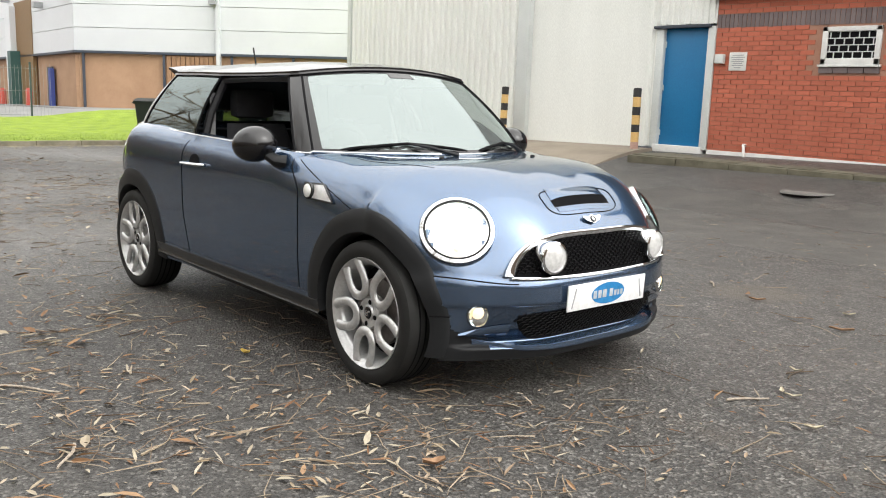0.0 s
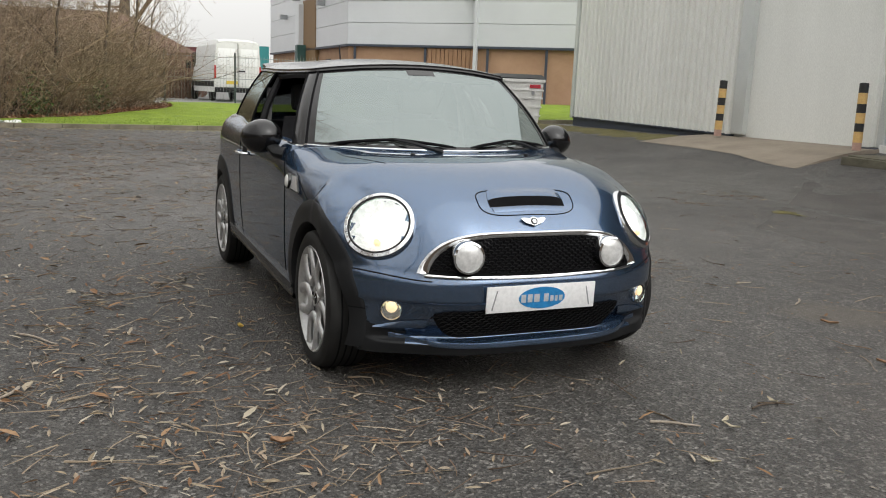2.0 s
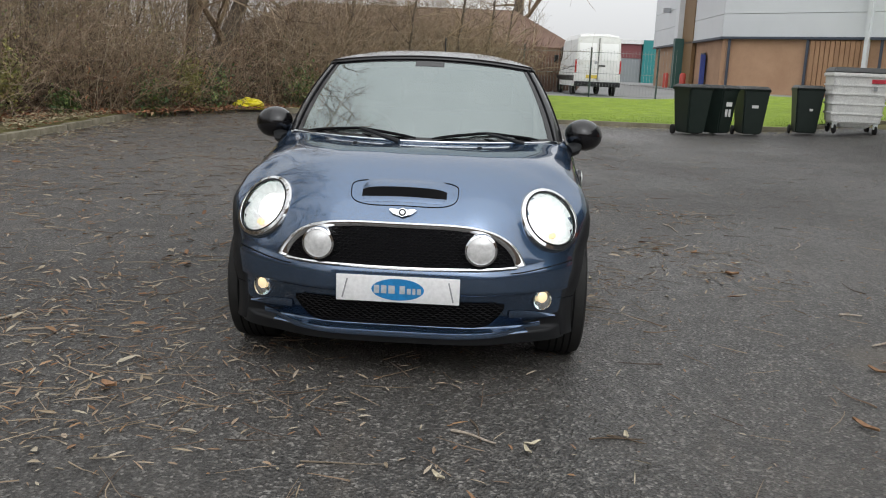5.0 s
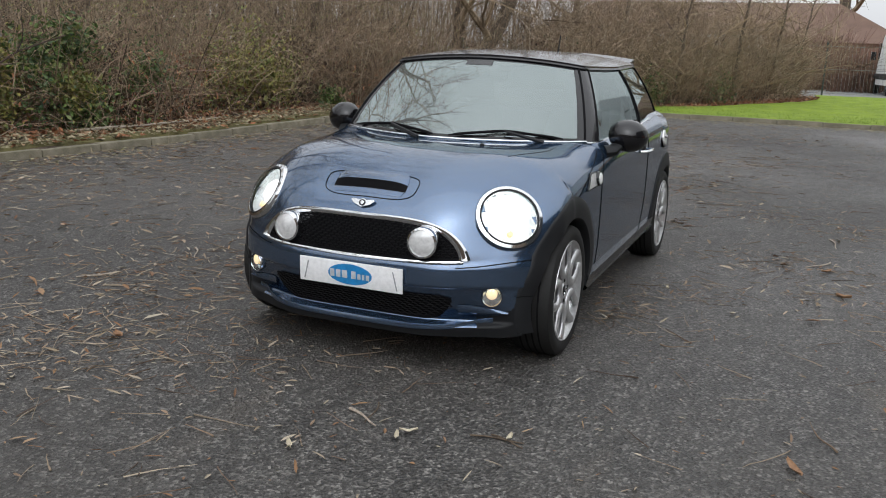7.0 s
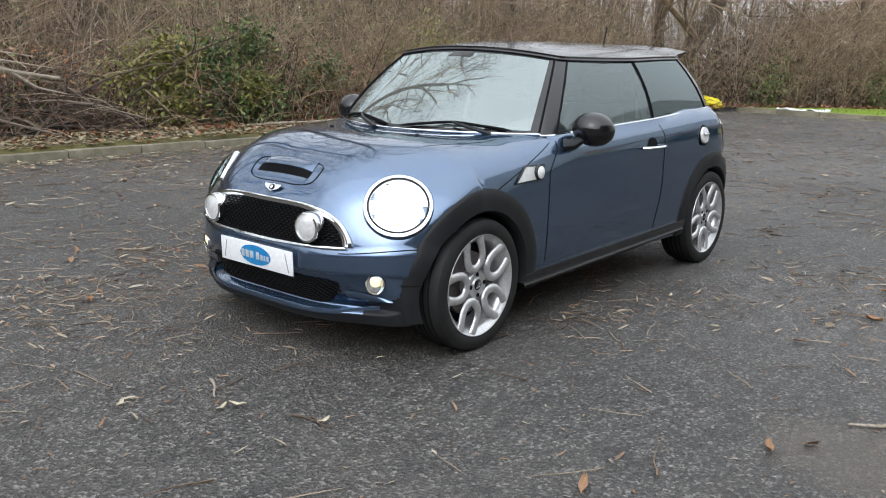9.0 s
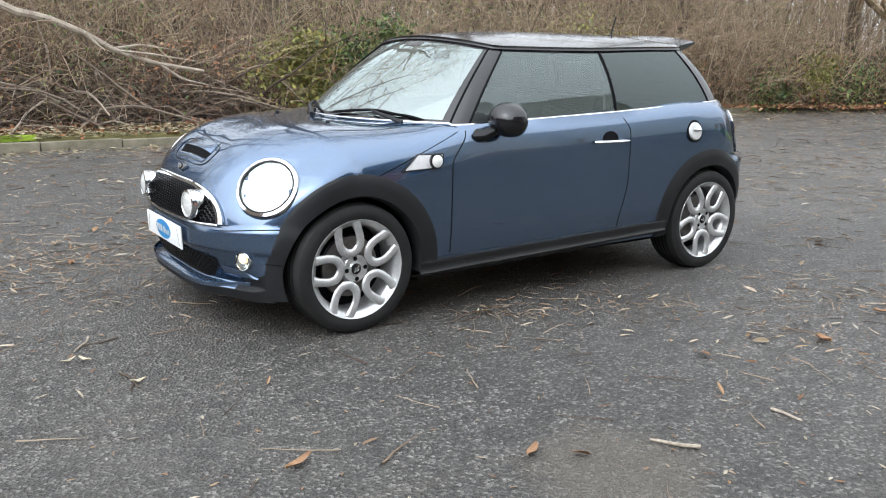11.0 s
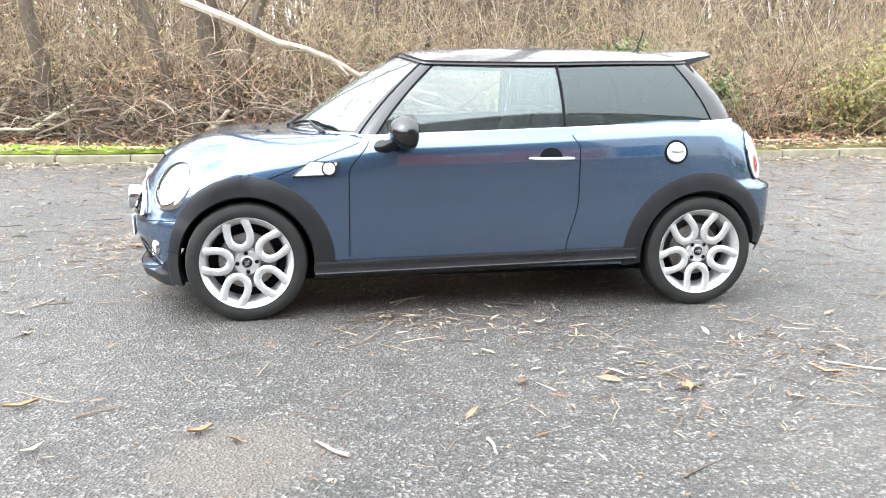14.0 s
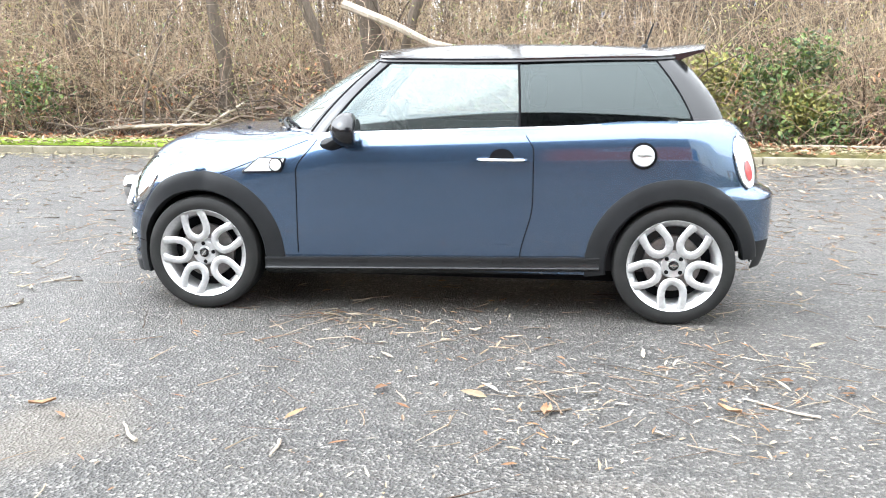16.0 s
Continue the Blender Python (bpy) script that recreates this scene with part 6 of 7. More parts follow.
def wander(p, d, length, n, wobble, sag=0.0):
    pts = [p.copy()]
    d = d.normalized()
    for i in range(n):
        d = (d + rvec(wobble) + Vector((0, 0, -sag * (i + 1) / n))).normalized()
        p = p + d * (length / n)
        pts.append(p.copy())
    return pts


def tapered(r0, r1, n):
    return [r0 + (r1 - r0) * i / n for i in range(n + 1)]


TWIGS = islands("bare_twigs", [(0.045, 0.031, 0.02), (0.24, 0.165, 0.105), (0.54, 0.41, 0.265), (0.11, 0.074, 0.047), (0.68, 0.56, 0.4)], 0.9)
# darker copy of the twig colours: the shade deep in the wood is painted in
SHADED_STEMS = islands("shaded_wood_stems", [(0.025, 0.019, 0.015), (0.07, 0.053, 0.04), (0.16, 0.122, 0.088)], 0.9)
TANGLE = islands("bramble_canes", [(0.13, 0.075, 0.055), (0.36, 0.235, 0.165), (0.54, 0.42, 0.3), (0.22, 0.145, 0.1)], 0.9)
GREENS = islands("ivy_and_bramble_leaves", [(0.02, 0.06, 0.02), (0.08, 0.15, 0.03), (0.17, 0.25, 0.05), (0.035, 0.085, 0.03), (0.32, 0.34, 0.09)], 0.55)
YELLOWS = islands("yellowing_leaves", [(0.28, 0.26, 0.05), (0.17, 0.2, 0.045), (0.4, 0.35, 0.08), (0.12, 0.16, 0.04)], 0.6)
DEAD = islands("dead_leaves", [(0.16, 0.065, 0.03), (0.36, 0.14, 0.06), (0.46, 0.22, 0.11), (0.2, 0.1, 0.055), (0.5, 0.34, 0.2)], 0.85)
PALE_LITTER = islands("pale_leaf_litter", [(0.3, 0.24, 0.15), (0.45, 0.38, 0.24), (0.2, 0.16, 0.09), (0.5, 0.45, 0.3), (0.24, 0.22, 0.08)], 0.85)

# standing saplings and shrub stems
saplings = Cloud()
for i in range(5600):
    x = rng.uniform(-25, 17) if i < 3700 else rng.uniform(-28.5, -11)
    edge = edge_of_wood(x)
    y = edge - 0.25 - (9.0 if i < 3700 else 5.0) * rng.random() ** 1.4
    if -16.8 < x < -13.0 and y > -7.1 and rng.random() < 0.8:
        continue
    if -1.8 < x < 5.2 and y > -8.75:
        y -= 1.0
    deep = smooth01((edge - y) / 4)
    h = rng.uniform(1.0, 2.6) + deep * rng.uniform(0.5, 3.6)
    wild = 2.2 if rng.random() < 0.35 else 1.0
    lean = Vector((rng.gauss(0, 0.28) * wild, rng.gauss(0.05, 0.22) * wild, 1))
    r = rng.uniform(0.004, 0.010) * (2.2 if rng.random() < 0.1 else 1)
    p = Vector((x, y, ground_z(x, y) + 0.08))
    pts = wander(p, lean, h, 6, 0.14, 0.12 * (wild - 1))
    saplings.stem(pts, tapered(r, 0.0025, 6))
    for k in range(rng.randint(5, 9)):
        j = rng.randint(0, 5)
        q = pts[j].lerp(pts[j + 1], rng.random())
        twig = wander(q, Vector((rng.gauss(0, 0.7), rng.gauss(0, 0.7), rng.uniform(0.0, 1.0))), rng.uniform(0.3, 1.3), 3, 0.24)
        saplings.stem(twig, tapered(0.0038, 0.0016, 3))
        for m in range(2):
            e = rng.randint(1, 2)
            saplings.stem(wander(twig[e], rvec() + Vector((0, 0, 0.35)), rng.uniform(0.2, 0.6), 2, 0.2), tapered(0.0026, 0.0014, 2))
saplings.object("bare_saplings", TWIGS, "bare grey brown saplings and twigs crowding the verge", "bushes")
backwood = Cloud()
for i in range(1150):
    x = rng.uniform(-34, 24)
    y = min(edge_of_wood(x), -4.0) - rng.uniform(6, 22)
    p = Vector((x, y, ground_z(x, y) + 0.05))
    pts = wander(p, Vector((rng.gauss(0, 0.15), rng.gauss(0, 0.15), 1)), rng.uniform(5, 11), 6, 0.1)
    backwood.stem(pts, tapered(rng.uniform(0.015, 0.05), 0.008, 6), 4)
    for k in range(9):
        j = rng.randint(1, 5)
        backwood.stem(wander(pts[j], Vector((rng.gauss(0, 0.8), rng.gauss(0, 0.5), rng.uniform(0, 0.8))), rng.uniform(0.6, 2.2), 3, 0.25), tapered(0.009, 0.004, 3))
for i in range(800):
    x = rng.uniform(-40, 30)
    y = -rng.uniform(28, 42)
    pts = wander(Vector((x, y, 0.1)), Vector((rng.gauss(0, 0.12), rng.gauss(0, 0.12), 1)), rng.uniform(8, 13), 6, 0.1)
    backwood.stem(pts, tapered(rng.uniform(0.05, 0.11), 0.02, 6), 4)
    for k in range(12):
        j = rng.randint(1, 5)
        backwood.stem(wander(pts[j], Vector((rng.gauss(0, 0.8), rng.gauss(0, 0.5), rng.uniform(0, 0.8))), rng.uniform(1.2, 3.5), 3, 0.25), tapered(0.024, 0.01, 3))
backwood.object("back_wood", SHADED_STEMS, "deep tangle of bare trees behind the verge", "trees")

far_shrubs = Cloud()
for i in range(520):
    p = Vector((rng.uniform(-45, -37), 0, 0))
    p.y = rng.uniform(-5.0, 3.6) - 0.2 * (p.x + 37)
    p.z = ground_z(p.x, p.y)
    for k in range(7):
        pts = wander(p, Vector((rng.gauss(0, 0.45), rng.gauss(0, 0.45), 1)), rng.uniform(1.4, 3.0) * (0.75 if p.y > 2.5 else 1), 4, 0.16)
        far_shrubs.stem(pts, tapered(0.014, 0.006, 4))
        far_shrubs.stem(wander(pts[2], rvec() + Vector((0, 0, 0.5)), 0.8, 2, 0.2), tapered(0.01, 0.005, 2))
far_shrubs.object("far_shrubs", islands("reddish_twigs", [(0.1, 0.055, 0.04), (0.2, 0.11, 0.08), (0.27, 0.17, 0.12)], 0.9), "reddish brown leafless shrubs before the far house", "bushes")

# low arching canes and fallen brushwood
canes = Cloud()
for i in range(4200):
    x = rng.uniform(-28, 16)
    edge = edge_of_wood(x)
    y = edge + 0.25 - 3.2 * rng.random() ** 1.3
    p = Vector((x, y, ground_z(x, y) + 0.06 + rng.random() ** 1.6 * 1.5))
    d = Vector((rng.gauss(0, 0.8), rng.gauss(0.1, 0.5), rng.uniform(0.2, 1.3)))
    n = 6
    canes.stem(wander(p, d, rng.uniform(0.5, 1.9), n, 0.16, rng.uniform(0.15, 0.5)), tapered(rng.uniform(0.003, 0.007), 0.002, n))
canes.object("bramble_canes", TANGLE, "tangled brown bramble canes and brushwood behind the kerb", "bushes")

# a heap of broken branches behind the kerb
heap = Cloud()
for i in range(1500):
    x = (rng.gauss(1.6, 1.4), rng.gauss(4.8, 1.8), rng.gauss(-1.3, 0.7))[i % 3]
    back = rng.uniform(0.0, 1.6)
    y = edge_of_wood(x) + 0.1 - back
    p = Vector((x, y, 0.12 + rng.random() ** 1.3 * (0.35 + 0.45 * smooth01(back / 0.9))))
    thick = rng.random() < 0.16
    long = rng.uniform(0.7, 2.2) if thick else rng.uniform(0.35, 1.3)
    r = rng.uniform(0.012, 0.028) if thick else rng.uniform(0.004, 0.010)
    pts = wander(p, Vector((rng.gauss(0, 1), rng.gauss(0, 0.5), rng.gauss(0.02, 0.33))), long, 7, 0.2, 0.12)
    heap.stem(pts, tapered(r, r * 0.35, 7), 5 if thick else 3)
    for k in range(3 if thick else 1):
        e = rng.randint(2, 5)
        heap.stem(wander(pts[e], rvec() + Vector((0, 0, 0.2)), long * 0.35, 4, 0.25), tapered(r * 0.5, 0.002, 4))
heap.object("brushwood_heap", islands("dead_branch_greys", [(0.035, 0.026, 0.021), (0.12, 0.085, 0.065), (0.26, 0.2, 0.155), (0.06, 0.045, 0.036), (0.4, 0.33, 0.26), (0.09, 0.06, 0.045)], 0.9), "heap of broken grey brown branches behind the kerb", "brushwood")

# withered undergrowth filling the foot of the thicket
under = Cloud()
for i in range(30000):
    x = rng.uniform(-27, 16)
    thickness = 0.5 + 0.5 * noise.noise(Vector((x * 0.6, 4.0, 2.0)))
    back = 0.45 + 2.6 * rng.random()
    top = (0.35 + 1.5 * thickness) * smooth01(back / 1.3)
    at = Vector((x, edge_of_wood(x) - back, 0.1 + ground_z(x, -8) + top * rng.random() ** 0.8))
    under.leaf(at, (rvec() + Vector((0, 0, -0.3))).normalized(), Vector((rng.gauss(0, 0.6), 0.5, 1)), rng.uniform(0.06, 0.15), rng.uniform(0.025, 0.07), 0.35)
under.object("undergrowth", islands("withered_undergrowth", [(0.03, 0.02, 0.013), (0.1, 0.052, 0.03), (0.2, 0.11, 0.06), (0.05, 0.05, 0.02), (0.06, 0.034, 0.022), (0.13, 0.12, 0.045), (0.28, 0.17, 0.1)], 0.85), "dark withered brown undergrowth in the thicket", "bushes")

# green clumps
greens, yellows = Cloud(), Cloud()
CLUMPS = ((-4.0, 0.6, 0.7), (-4.5, 0.35, 0.5), (-3.7, 1.1, 0.45), (-4.3, 1.35, 0.4), (-10.7, 0.35, 0.35), (-5.7, 0.9, 0.4), (-12.4, 0.5, 0.6), (-14.2, 0.6, 0.8), (-16.6, 0.7, 0.8), (-18.8, 0.6, 0.7), (-21.5, 0.7, 0.7), (7.5, 0.8, 0.6), (10.0, 0.6, 0.7))
for x, z, r in CLUMPS:
    for i in range(620):
        o = Vector((rng.gauss(0, 0.42), rng.gauss(0, 0.5), rng.gauss(0, 0.42)))
        at = Vector((x + o.x * r * 1.25, edge_of_wood(x) - 0.35 + o.y * r * 0.6, max(0.1, z + o.z * r)))
        greens.leaf(at, rvec().normalized(), Vector((rng.gauss(0, 0.4), rng.gauss(0.3, 0.4), 1)), rng.uniform(0.05, 0.11), rng.uniform(0.035, 0.07))
for i in range(13000):
    x = rng.uniform(-27, 16)
    if noise.noise(Vector((x * 0.8, 0.3, 5.0))) < -0.1:
        continue
    at = Vector((x, edge_of_wood(x) + 0.15 - 2.2 * rng.random(), 0.08 + 1.9 * rng.random() ** 1.6))
    greens.leaf(at, rvec().normalized(), Vector((0, 0.3, 1)), rng.uniform(0.03, 0.07), rng.uniform(0.02, 0.045))
for x, z, r in ((-2.55, 0.85, 0.5), (-2.95, 0.5, 0.4), (-3.0, 1.1, 0.35), (-8.7, 1.15, 0.75), (-8.2, 0.8, 0.6), (-9.4, 0.75, 0.5), (-4.25, 0.7, 0.25), (-13.2, 0.9, 0.4)):
    for i in range(1000):
        o = Vector((rng.gauss(0, 0.5), rng.gauss(0, 0.5), rng.gauss(0, 0.5)))
        at = Vector((x + o.x * r * 1.3, edge_of_wood(x) - 0.2 + o.y * r * 0.5, max(0.1, z + o.z * r)))
        yellows.leaf(at, rvec().normalized(), Vector((0, 0.3, 1)), rng.uniform(0.05, 0.10), rng.uniform(0.03, 0.06))
bracken = Cloud()
for i in range(9000):
    x = rng.uniform(-24, 14)
    if noise.noise(Vector((x * 0.55, 2.1, 0.0))) < -0.05:
        continue
    at = Vector((x, edge_of_wood(x) + 0.1 - 1.1 * rng.random(), 0.1 + 1.2 * rng.random() ** 1.7))
    bracken.leaf(at, (rvec() + Vector((0, 0, -0.4))).normalized(), Vector((rng.gauss(0, 0.5), 0.5, 1)), rng.uniform(0.05, 0.11), rng.uniform(0.015, 0.04))
bracken.object("withered_bracken", DEAD, "withered reddish brown bracken hanging in the thicket", "leaves")
for i in range(8000):
    x = rng.uniform(-14, 14)
    if noise.noise(Vector((x * 0.7, 7.0, 1.0))) < -0.15:
        continue
    at = Vector((x, edge_of_wood(x) - 1.6 * rng.random(), 0.2 + 2.2 * rng.random()))
    yellows.leaf(at, rvec().normalized(), Vector((0, 0.3, 1)), rng.uniform(0.03, 0.06), rng.uniform(0.02, 0.035))
greens.object("evergreen_leaves", GREENS, "dark green ivy and bramble leaves in the thicket", "leaves")
yellows.object("yellow_shrub_leaves", YELLOWS, "yellow green leaves of low shrubs", "leaves")

# dead leaves on the verge and in the gutter
dead = Cloud()
for i in range(11000):
    x = rng.uniform(-28, 17)
    edge = edge_of_wood(x)
    y = edge + 0.35 - 1.9 * rng.random() ** 1.4 if rng.random() < 0.7 else rng.uniform(edge - 0.5, max(edge, KERB_Y - 0.1))
    lift = 0.10 if x > KERB_END else 0.07
    at = Vector((x, y, ground_z(x, y) + lift + 0.03 + (bumpy(x, y) if y < -6.9 and x > KERB_END else 0) + 0.12 * smooth01((-8 - y) / 5)))
    dead.leaf(at, Vector((rng.gauss(0, 1), rng.gauss(0, 1), rng.gauss(0, 0.25))).normalized(), Vector((rng.gauss(0, 0.4), rng.gauss(0, 0.4), 1)), rng.uniform(0.06, 0.13), rng.uniform(0.035, 0.07))
dead.object("verge_leaves", DEAD, "orange brown dead leaves lying along the thicket", "leaves")
gutter = Cloud()
for i in range(8000):
    x = rng.uniform(-15, 15)
    y = KERB_Y + 0.02 + abs(rng.gauss(0, 0.35)) if rng.random() < (0.6 if x > 1.5 else 0.4) else KERB_Y - rng.uniform(0.1, 0.9)
    if x < KERB_END + 0.5:
        y = KERB_Y + rng.gauss(0.4, 0.7)
    z = ground_z(x, y) + (0.008 if y > KERB_Y else 0.135)
    gutter.leaf(Vector((x, y, z)), Vector((rng.gauss(0, 1), rng.gauss(0, 0.6), rng.gauss(0, 0.08))).normalized(), Vector((rng.gauss(0, 0.2), rng.gauss(0, 0.2), 1)), rng.uniform(0.04, 0.1), rng.uniform(0.012, 0.035), 0.15)
for i in range(1500):
    y = rng.uniform(-4.5, 8.5)
    x = LAWN_X + 0.1 + abs(rng.gauss(0, 0.45))
    gutter.leaf(Vector((x, y, ground_z(x, y) + 0.008)), Vector((rng.gauss(0, 1), rng.gauss(0, 1), 0)).normalized(), Vector((0.1, 0, 1)), rng.uniform(0.05, 0.1), rng.uniform(0.02, 0.04), 0.15)
for i in range(7000):
    x = rng.uniform(KERB_END, 16)
    y = KERB_Y - 0.13 - 1.0 * rng.random() ** (1.0 if x < 1.4 else 2.5)
    gutter.leaf(Vector((x, y, ground_z(x, y) + 0.155 + 0.02 * rng.random())), Vector((rng.gauss(0, 1), rng.gauss(0, 0.8), rng.gauss(0, 0.15))).normalized(), Vector((rng.gauss(0, 0.3), rng.gauss(0, 0.3), 1)), rng.uniform(0.04, 0.10), rng.uniform(0.015, 0.045), 0.2)
gutter.object("gutter_leaves", PALE_LITTER, "pale fallen leaves gathered along the kerbs", "leaves")

# grass blades on the strip and along the lawn's edge
blades = Cloud()
for i in range(9000):
    if i % 3:
        x = 1.5 + 15 * rng.random()
        y = KERB_Y - 0.16 - 0.95 * rng.random()
        z = 0.12
    else:
        x, y = LAWN_X - 0.1 - 3 * rng.random() ** 2, rng.uniform(-3, 9.5)
        z = ground_z(x, y) + 0.1
    blades.leaf(Vector((x, y, z)), Vector((rng.gauss(0, 0.5), rng.gauss(0, 0.5), 1)).normalized(), Vector((rng.gauss(0, 1), rng.gauss(0, 1), 0.1)), rng.uniform(0.03, 0.07), 0.008, 0.1)
blades.object("grass_blades", islands("grass_blade_greens", [(0.09, 0.18, 0.012), (0.17, 0.3, 0.022), (0.27, 0.38, 0.04)], 0.8), "short green grass blades", "grass")


# ---- trees ----
def grow(cloud, p, d, length, r, depth, droop=0.0):
    n = 5 if depth > 1 else 3
    pts = wander(p, d, length, n, 0.16 if depth > 1 else 0.2, droop)
    cloud.stem(pts, tapered(r, r * 0.5, n), 6 if r > 0.04 else 4 if r > 0.012 else 3)
    if depth == 0:
        return
    for k in range(rng.randint(3, 5) if depth > 1 else rng.randint(3, 6)):
        j = rng.randint(1, n)
        e = (pts[j] - pts[j - 1]).normalized()
        grow(cloud, pts[j], e * 0.7 + rvec(0.75) + Vector((0, 0, 0.15)), length * rng.uniform(0.5, 0.78), max(0.002, r * rng.uniform(0.35, 0.55)), depth - 1)


def tree(base, trunk_path, r0, label, limbs=6, depth=3, limb_len=2.2, name="bare_tree", first=0.4):
    t = thing(name, label, "tree", Matrix.Translation(base))
    pts = resample([Vector(p) for p in trunk_path], 14)
    pts = [p + rvec(0.03) for p in pts]
    bm = bmesh.new()
    add_tube(bm, pts, [r0 * (1.25 if i == 0 else 1.0) * (1 - 0.72 * i / 13) for i in range(14)], 10)
    part("trunk", bm, BARK, t, "rough grey brown trunk")
    crown = Cloud()
    for k in range(limbs):
        f = first + (1 - first) * (k + 0.5) / limbs
        i = min(12, int(f * 13))
        a = 2.4 * k + rng.random()
        grow(crown, pts[i], Vector((math.cos(a), math.sin(a), rng.uniform(0.35, 1.0))), limb_len * rng.uniform(0.7, 1.2) * (1.2 - 0.4 * f), r0 * 0.42 * (1.15 - 0.6 * f), depth)
    grow(crown, pts[-1], Vector((rng.gauss(0, 0.2), rng.gauss(0, 0.2), 1)), limb_len, r0 * 0.3, depth)
    crown.object("crown", TWIGS, "", "", "", t)
    return t


tree((-16.4, -6.6, 0.2), ((0, 0, 0), (0.1, 0.1, 1.0), (-0.6, 0.5, 2.2), (-1.0, 0.9, 4.0), (-1.2, 1.2, 7.0)), 0.24, "leaning bare tree with dark forked trunk at the wood's corner", 8, 3, 3.0, first=0.25)
tree((-15.9, -6.7, 0.2), ((0, 0, 0), (0.5, 0.0, 1.0), (1.2, 0.3, 2.4), (1.5, 0.4, 4.5), (1.4, 0.5, 6.5)), 0.17, "slanting bare tree beside its forked neighbour", 7, 3, 2.6, first=0.3)
tree((-12.4, -9.0, 0.2), ((0, 0, 0), (0.05, 0.1, 2.0), (0.15, 0.2, 5.0), (0.2, 0.3, 12.0)), 0.15, "slim upright bare tree inside the thicket", 8, 3, 2.4, first=0.35)
tree((2.05, -8.5, 0.2), ((0, 0, 0), (0.0, 0.0, 1.0), (0.2, 0.05, 2.2), (0.1, 0.1, 3.5), (0.0, 0.4, 13.0)), 0.19, "thick pale grey bare tree behind the brushwood", 9, 3, 3.2, first=0.35)
tree((4.65, -8.7, 0.2), ((0, 0, 0), (-0.15, 0.05, 0.9), (0.05, 0.1, 2.0), (0.1, 0.0, 3.6), (0.3, 0.3, 7.0)), 0.12, "crooked bare tree with ivy at its foot", 6, 3, 2.2, first=0.4)
tree((7.8, -10.2, 0.2), ((0, 0, 0), (0.1, 0.1, 3.0), (0.0, 0.5, 12.5)), 0.19, "tall bare tree in the wood", 8, 3, 3.0, first=0.35)
tree((-3.8, -11.5, 0.2), ((0, 0, 0), (0.1, 0.2, 3.0), (0.2, 0.8, 17.0)), 0.28, "tall spreading bare tree in the wood", 14, 3, 4.6, first=0.3)
tree((-8.0, -11.8, 0.2), ((0, 0, 0), (-0.2, 0.2, 3.0), (-0.1, 0.6, 16.0)), 0.26, "tall spreading bare tree in the wood", 13, 3, 4.4, first=0.3)
tree((0.2, -13.0, 0.2), ((0, 0, 0), (-0.1, 0.1, 4.0), (0.1, 0.6, 15.0)), 0.22, "tall bare tree deep in the wood", 8, 3, 3.2, first=0.3)
tree((12.0, -9.6, 0.2), ((0, 0, 0), (-0.1, 0.1, 3.0), (-0.2, 0.6, 8.5)), 0.19, "tall bare tree in the wood", 8, 3, 3.2, first=0.3)
tree((-62.0, 2.1, 0.3), ((0, 0, 0), (0.1, 0.0, 4.0), (0.0, 0.2, 9.0), (0.2, 0.2, 14.0)), 0.5, "tall far bare tree behind the service road", 10, 3, 4.5, first=0.3)
for tx, ty, tall in ((-20.3, -2.2, 4.6), (-22.6, -0.9, 5.2), (-25.0, 0.0, 4.6), (-27.4, 0.6, 3.6)):
    tree((tx, ty, ground_z(tx, ty)), ((0, 0, 0), (0.1, 0.2, tall * 0.4), (-0.1, 0.5, tall)), 0.06, "many-stemmed bare shrub at the lawn's corner", 12, 3, 1.7, name="bare_shrub", first=0.08)
tree((-22.5, -6.0, 0.2), ((0, 0, 0), (0.2, 0.3, 2.0), (0.2, 0.6, 6.0)), 0.14, "bare shrubby tree behind the lawn", 9, 3, 2.4, first=0.15)
tree((-21.0, -4.5, 0.2), ((0, 0, 0), (-0.2, 0.5, 1.5), (-0.3, 0.9, 4.5)), 0.1, "bare shrubby tree behind the lawn", 10, 3, 2.0, first=0.1)

# fallen branches
fallen = thing("fallen_branch", "long barkless pale branch leaning out of the brushwood", "branch")
way = [(2.45, -8.0, 2.14), (1.72, -7.95, 1.86), (1.15, -7.9, 1.58), (0.75, -7.9, 1.5), (0.3, -7.9, 1.32), (-0.07, -7.9, 1.1), (-0.6, -7.85, 0.95), (-1.2, -7.8, 0.86)]
bm = tube(resample(way, 20), [0.07 - 0.05 * i / 19 for i in range(20)], 8)
part("limb", bm, PALE_WOOD, fallen)
for a, b, c in (((-0.05, -7.9, 1.12), (-0.5, -7.8, 1.08), (-1.1, -7.75, 0.99)), ((0.28, -7.9, 1.3), (0.2, -7.8, 1.2), (0.12, -7.75, 1.12)), ((-0.6, -7.85, 0.95), (-0.9, -7.8, 0.75), (-1.3, -7.75, 0.66)), ((0.0, -7.9, 1.14), (-0.4, -7.95, 1.2), (-0.9, -7.9, 1.13))):
    part("side_branch", tube(resample([a, b, c], 8), [0.025 - 0.02 * i / 7 for i in range(8)], 6), PALE_WOOD, fallen)
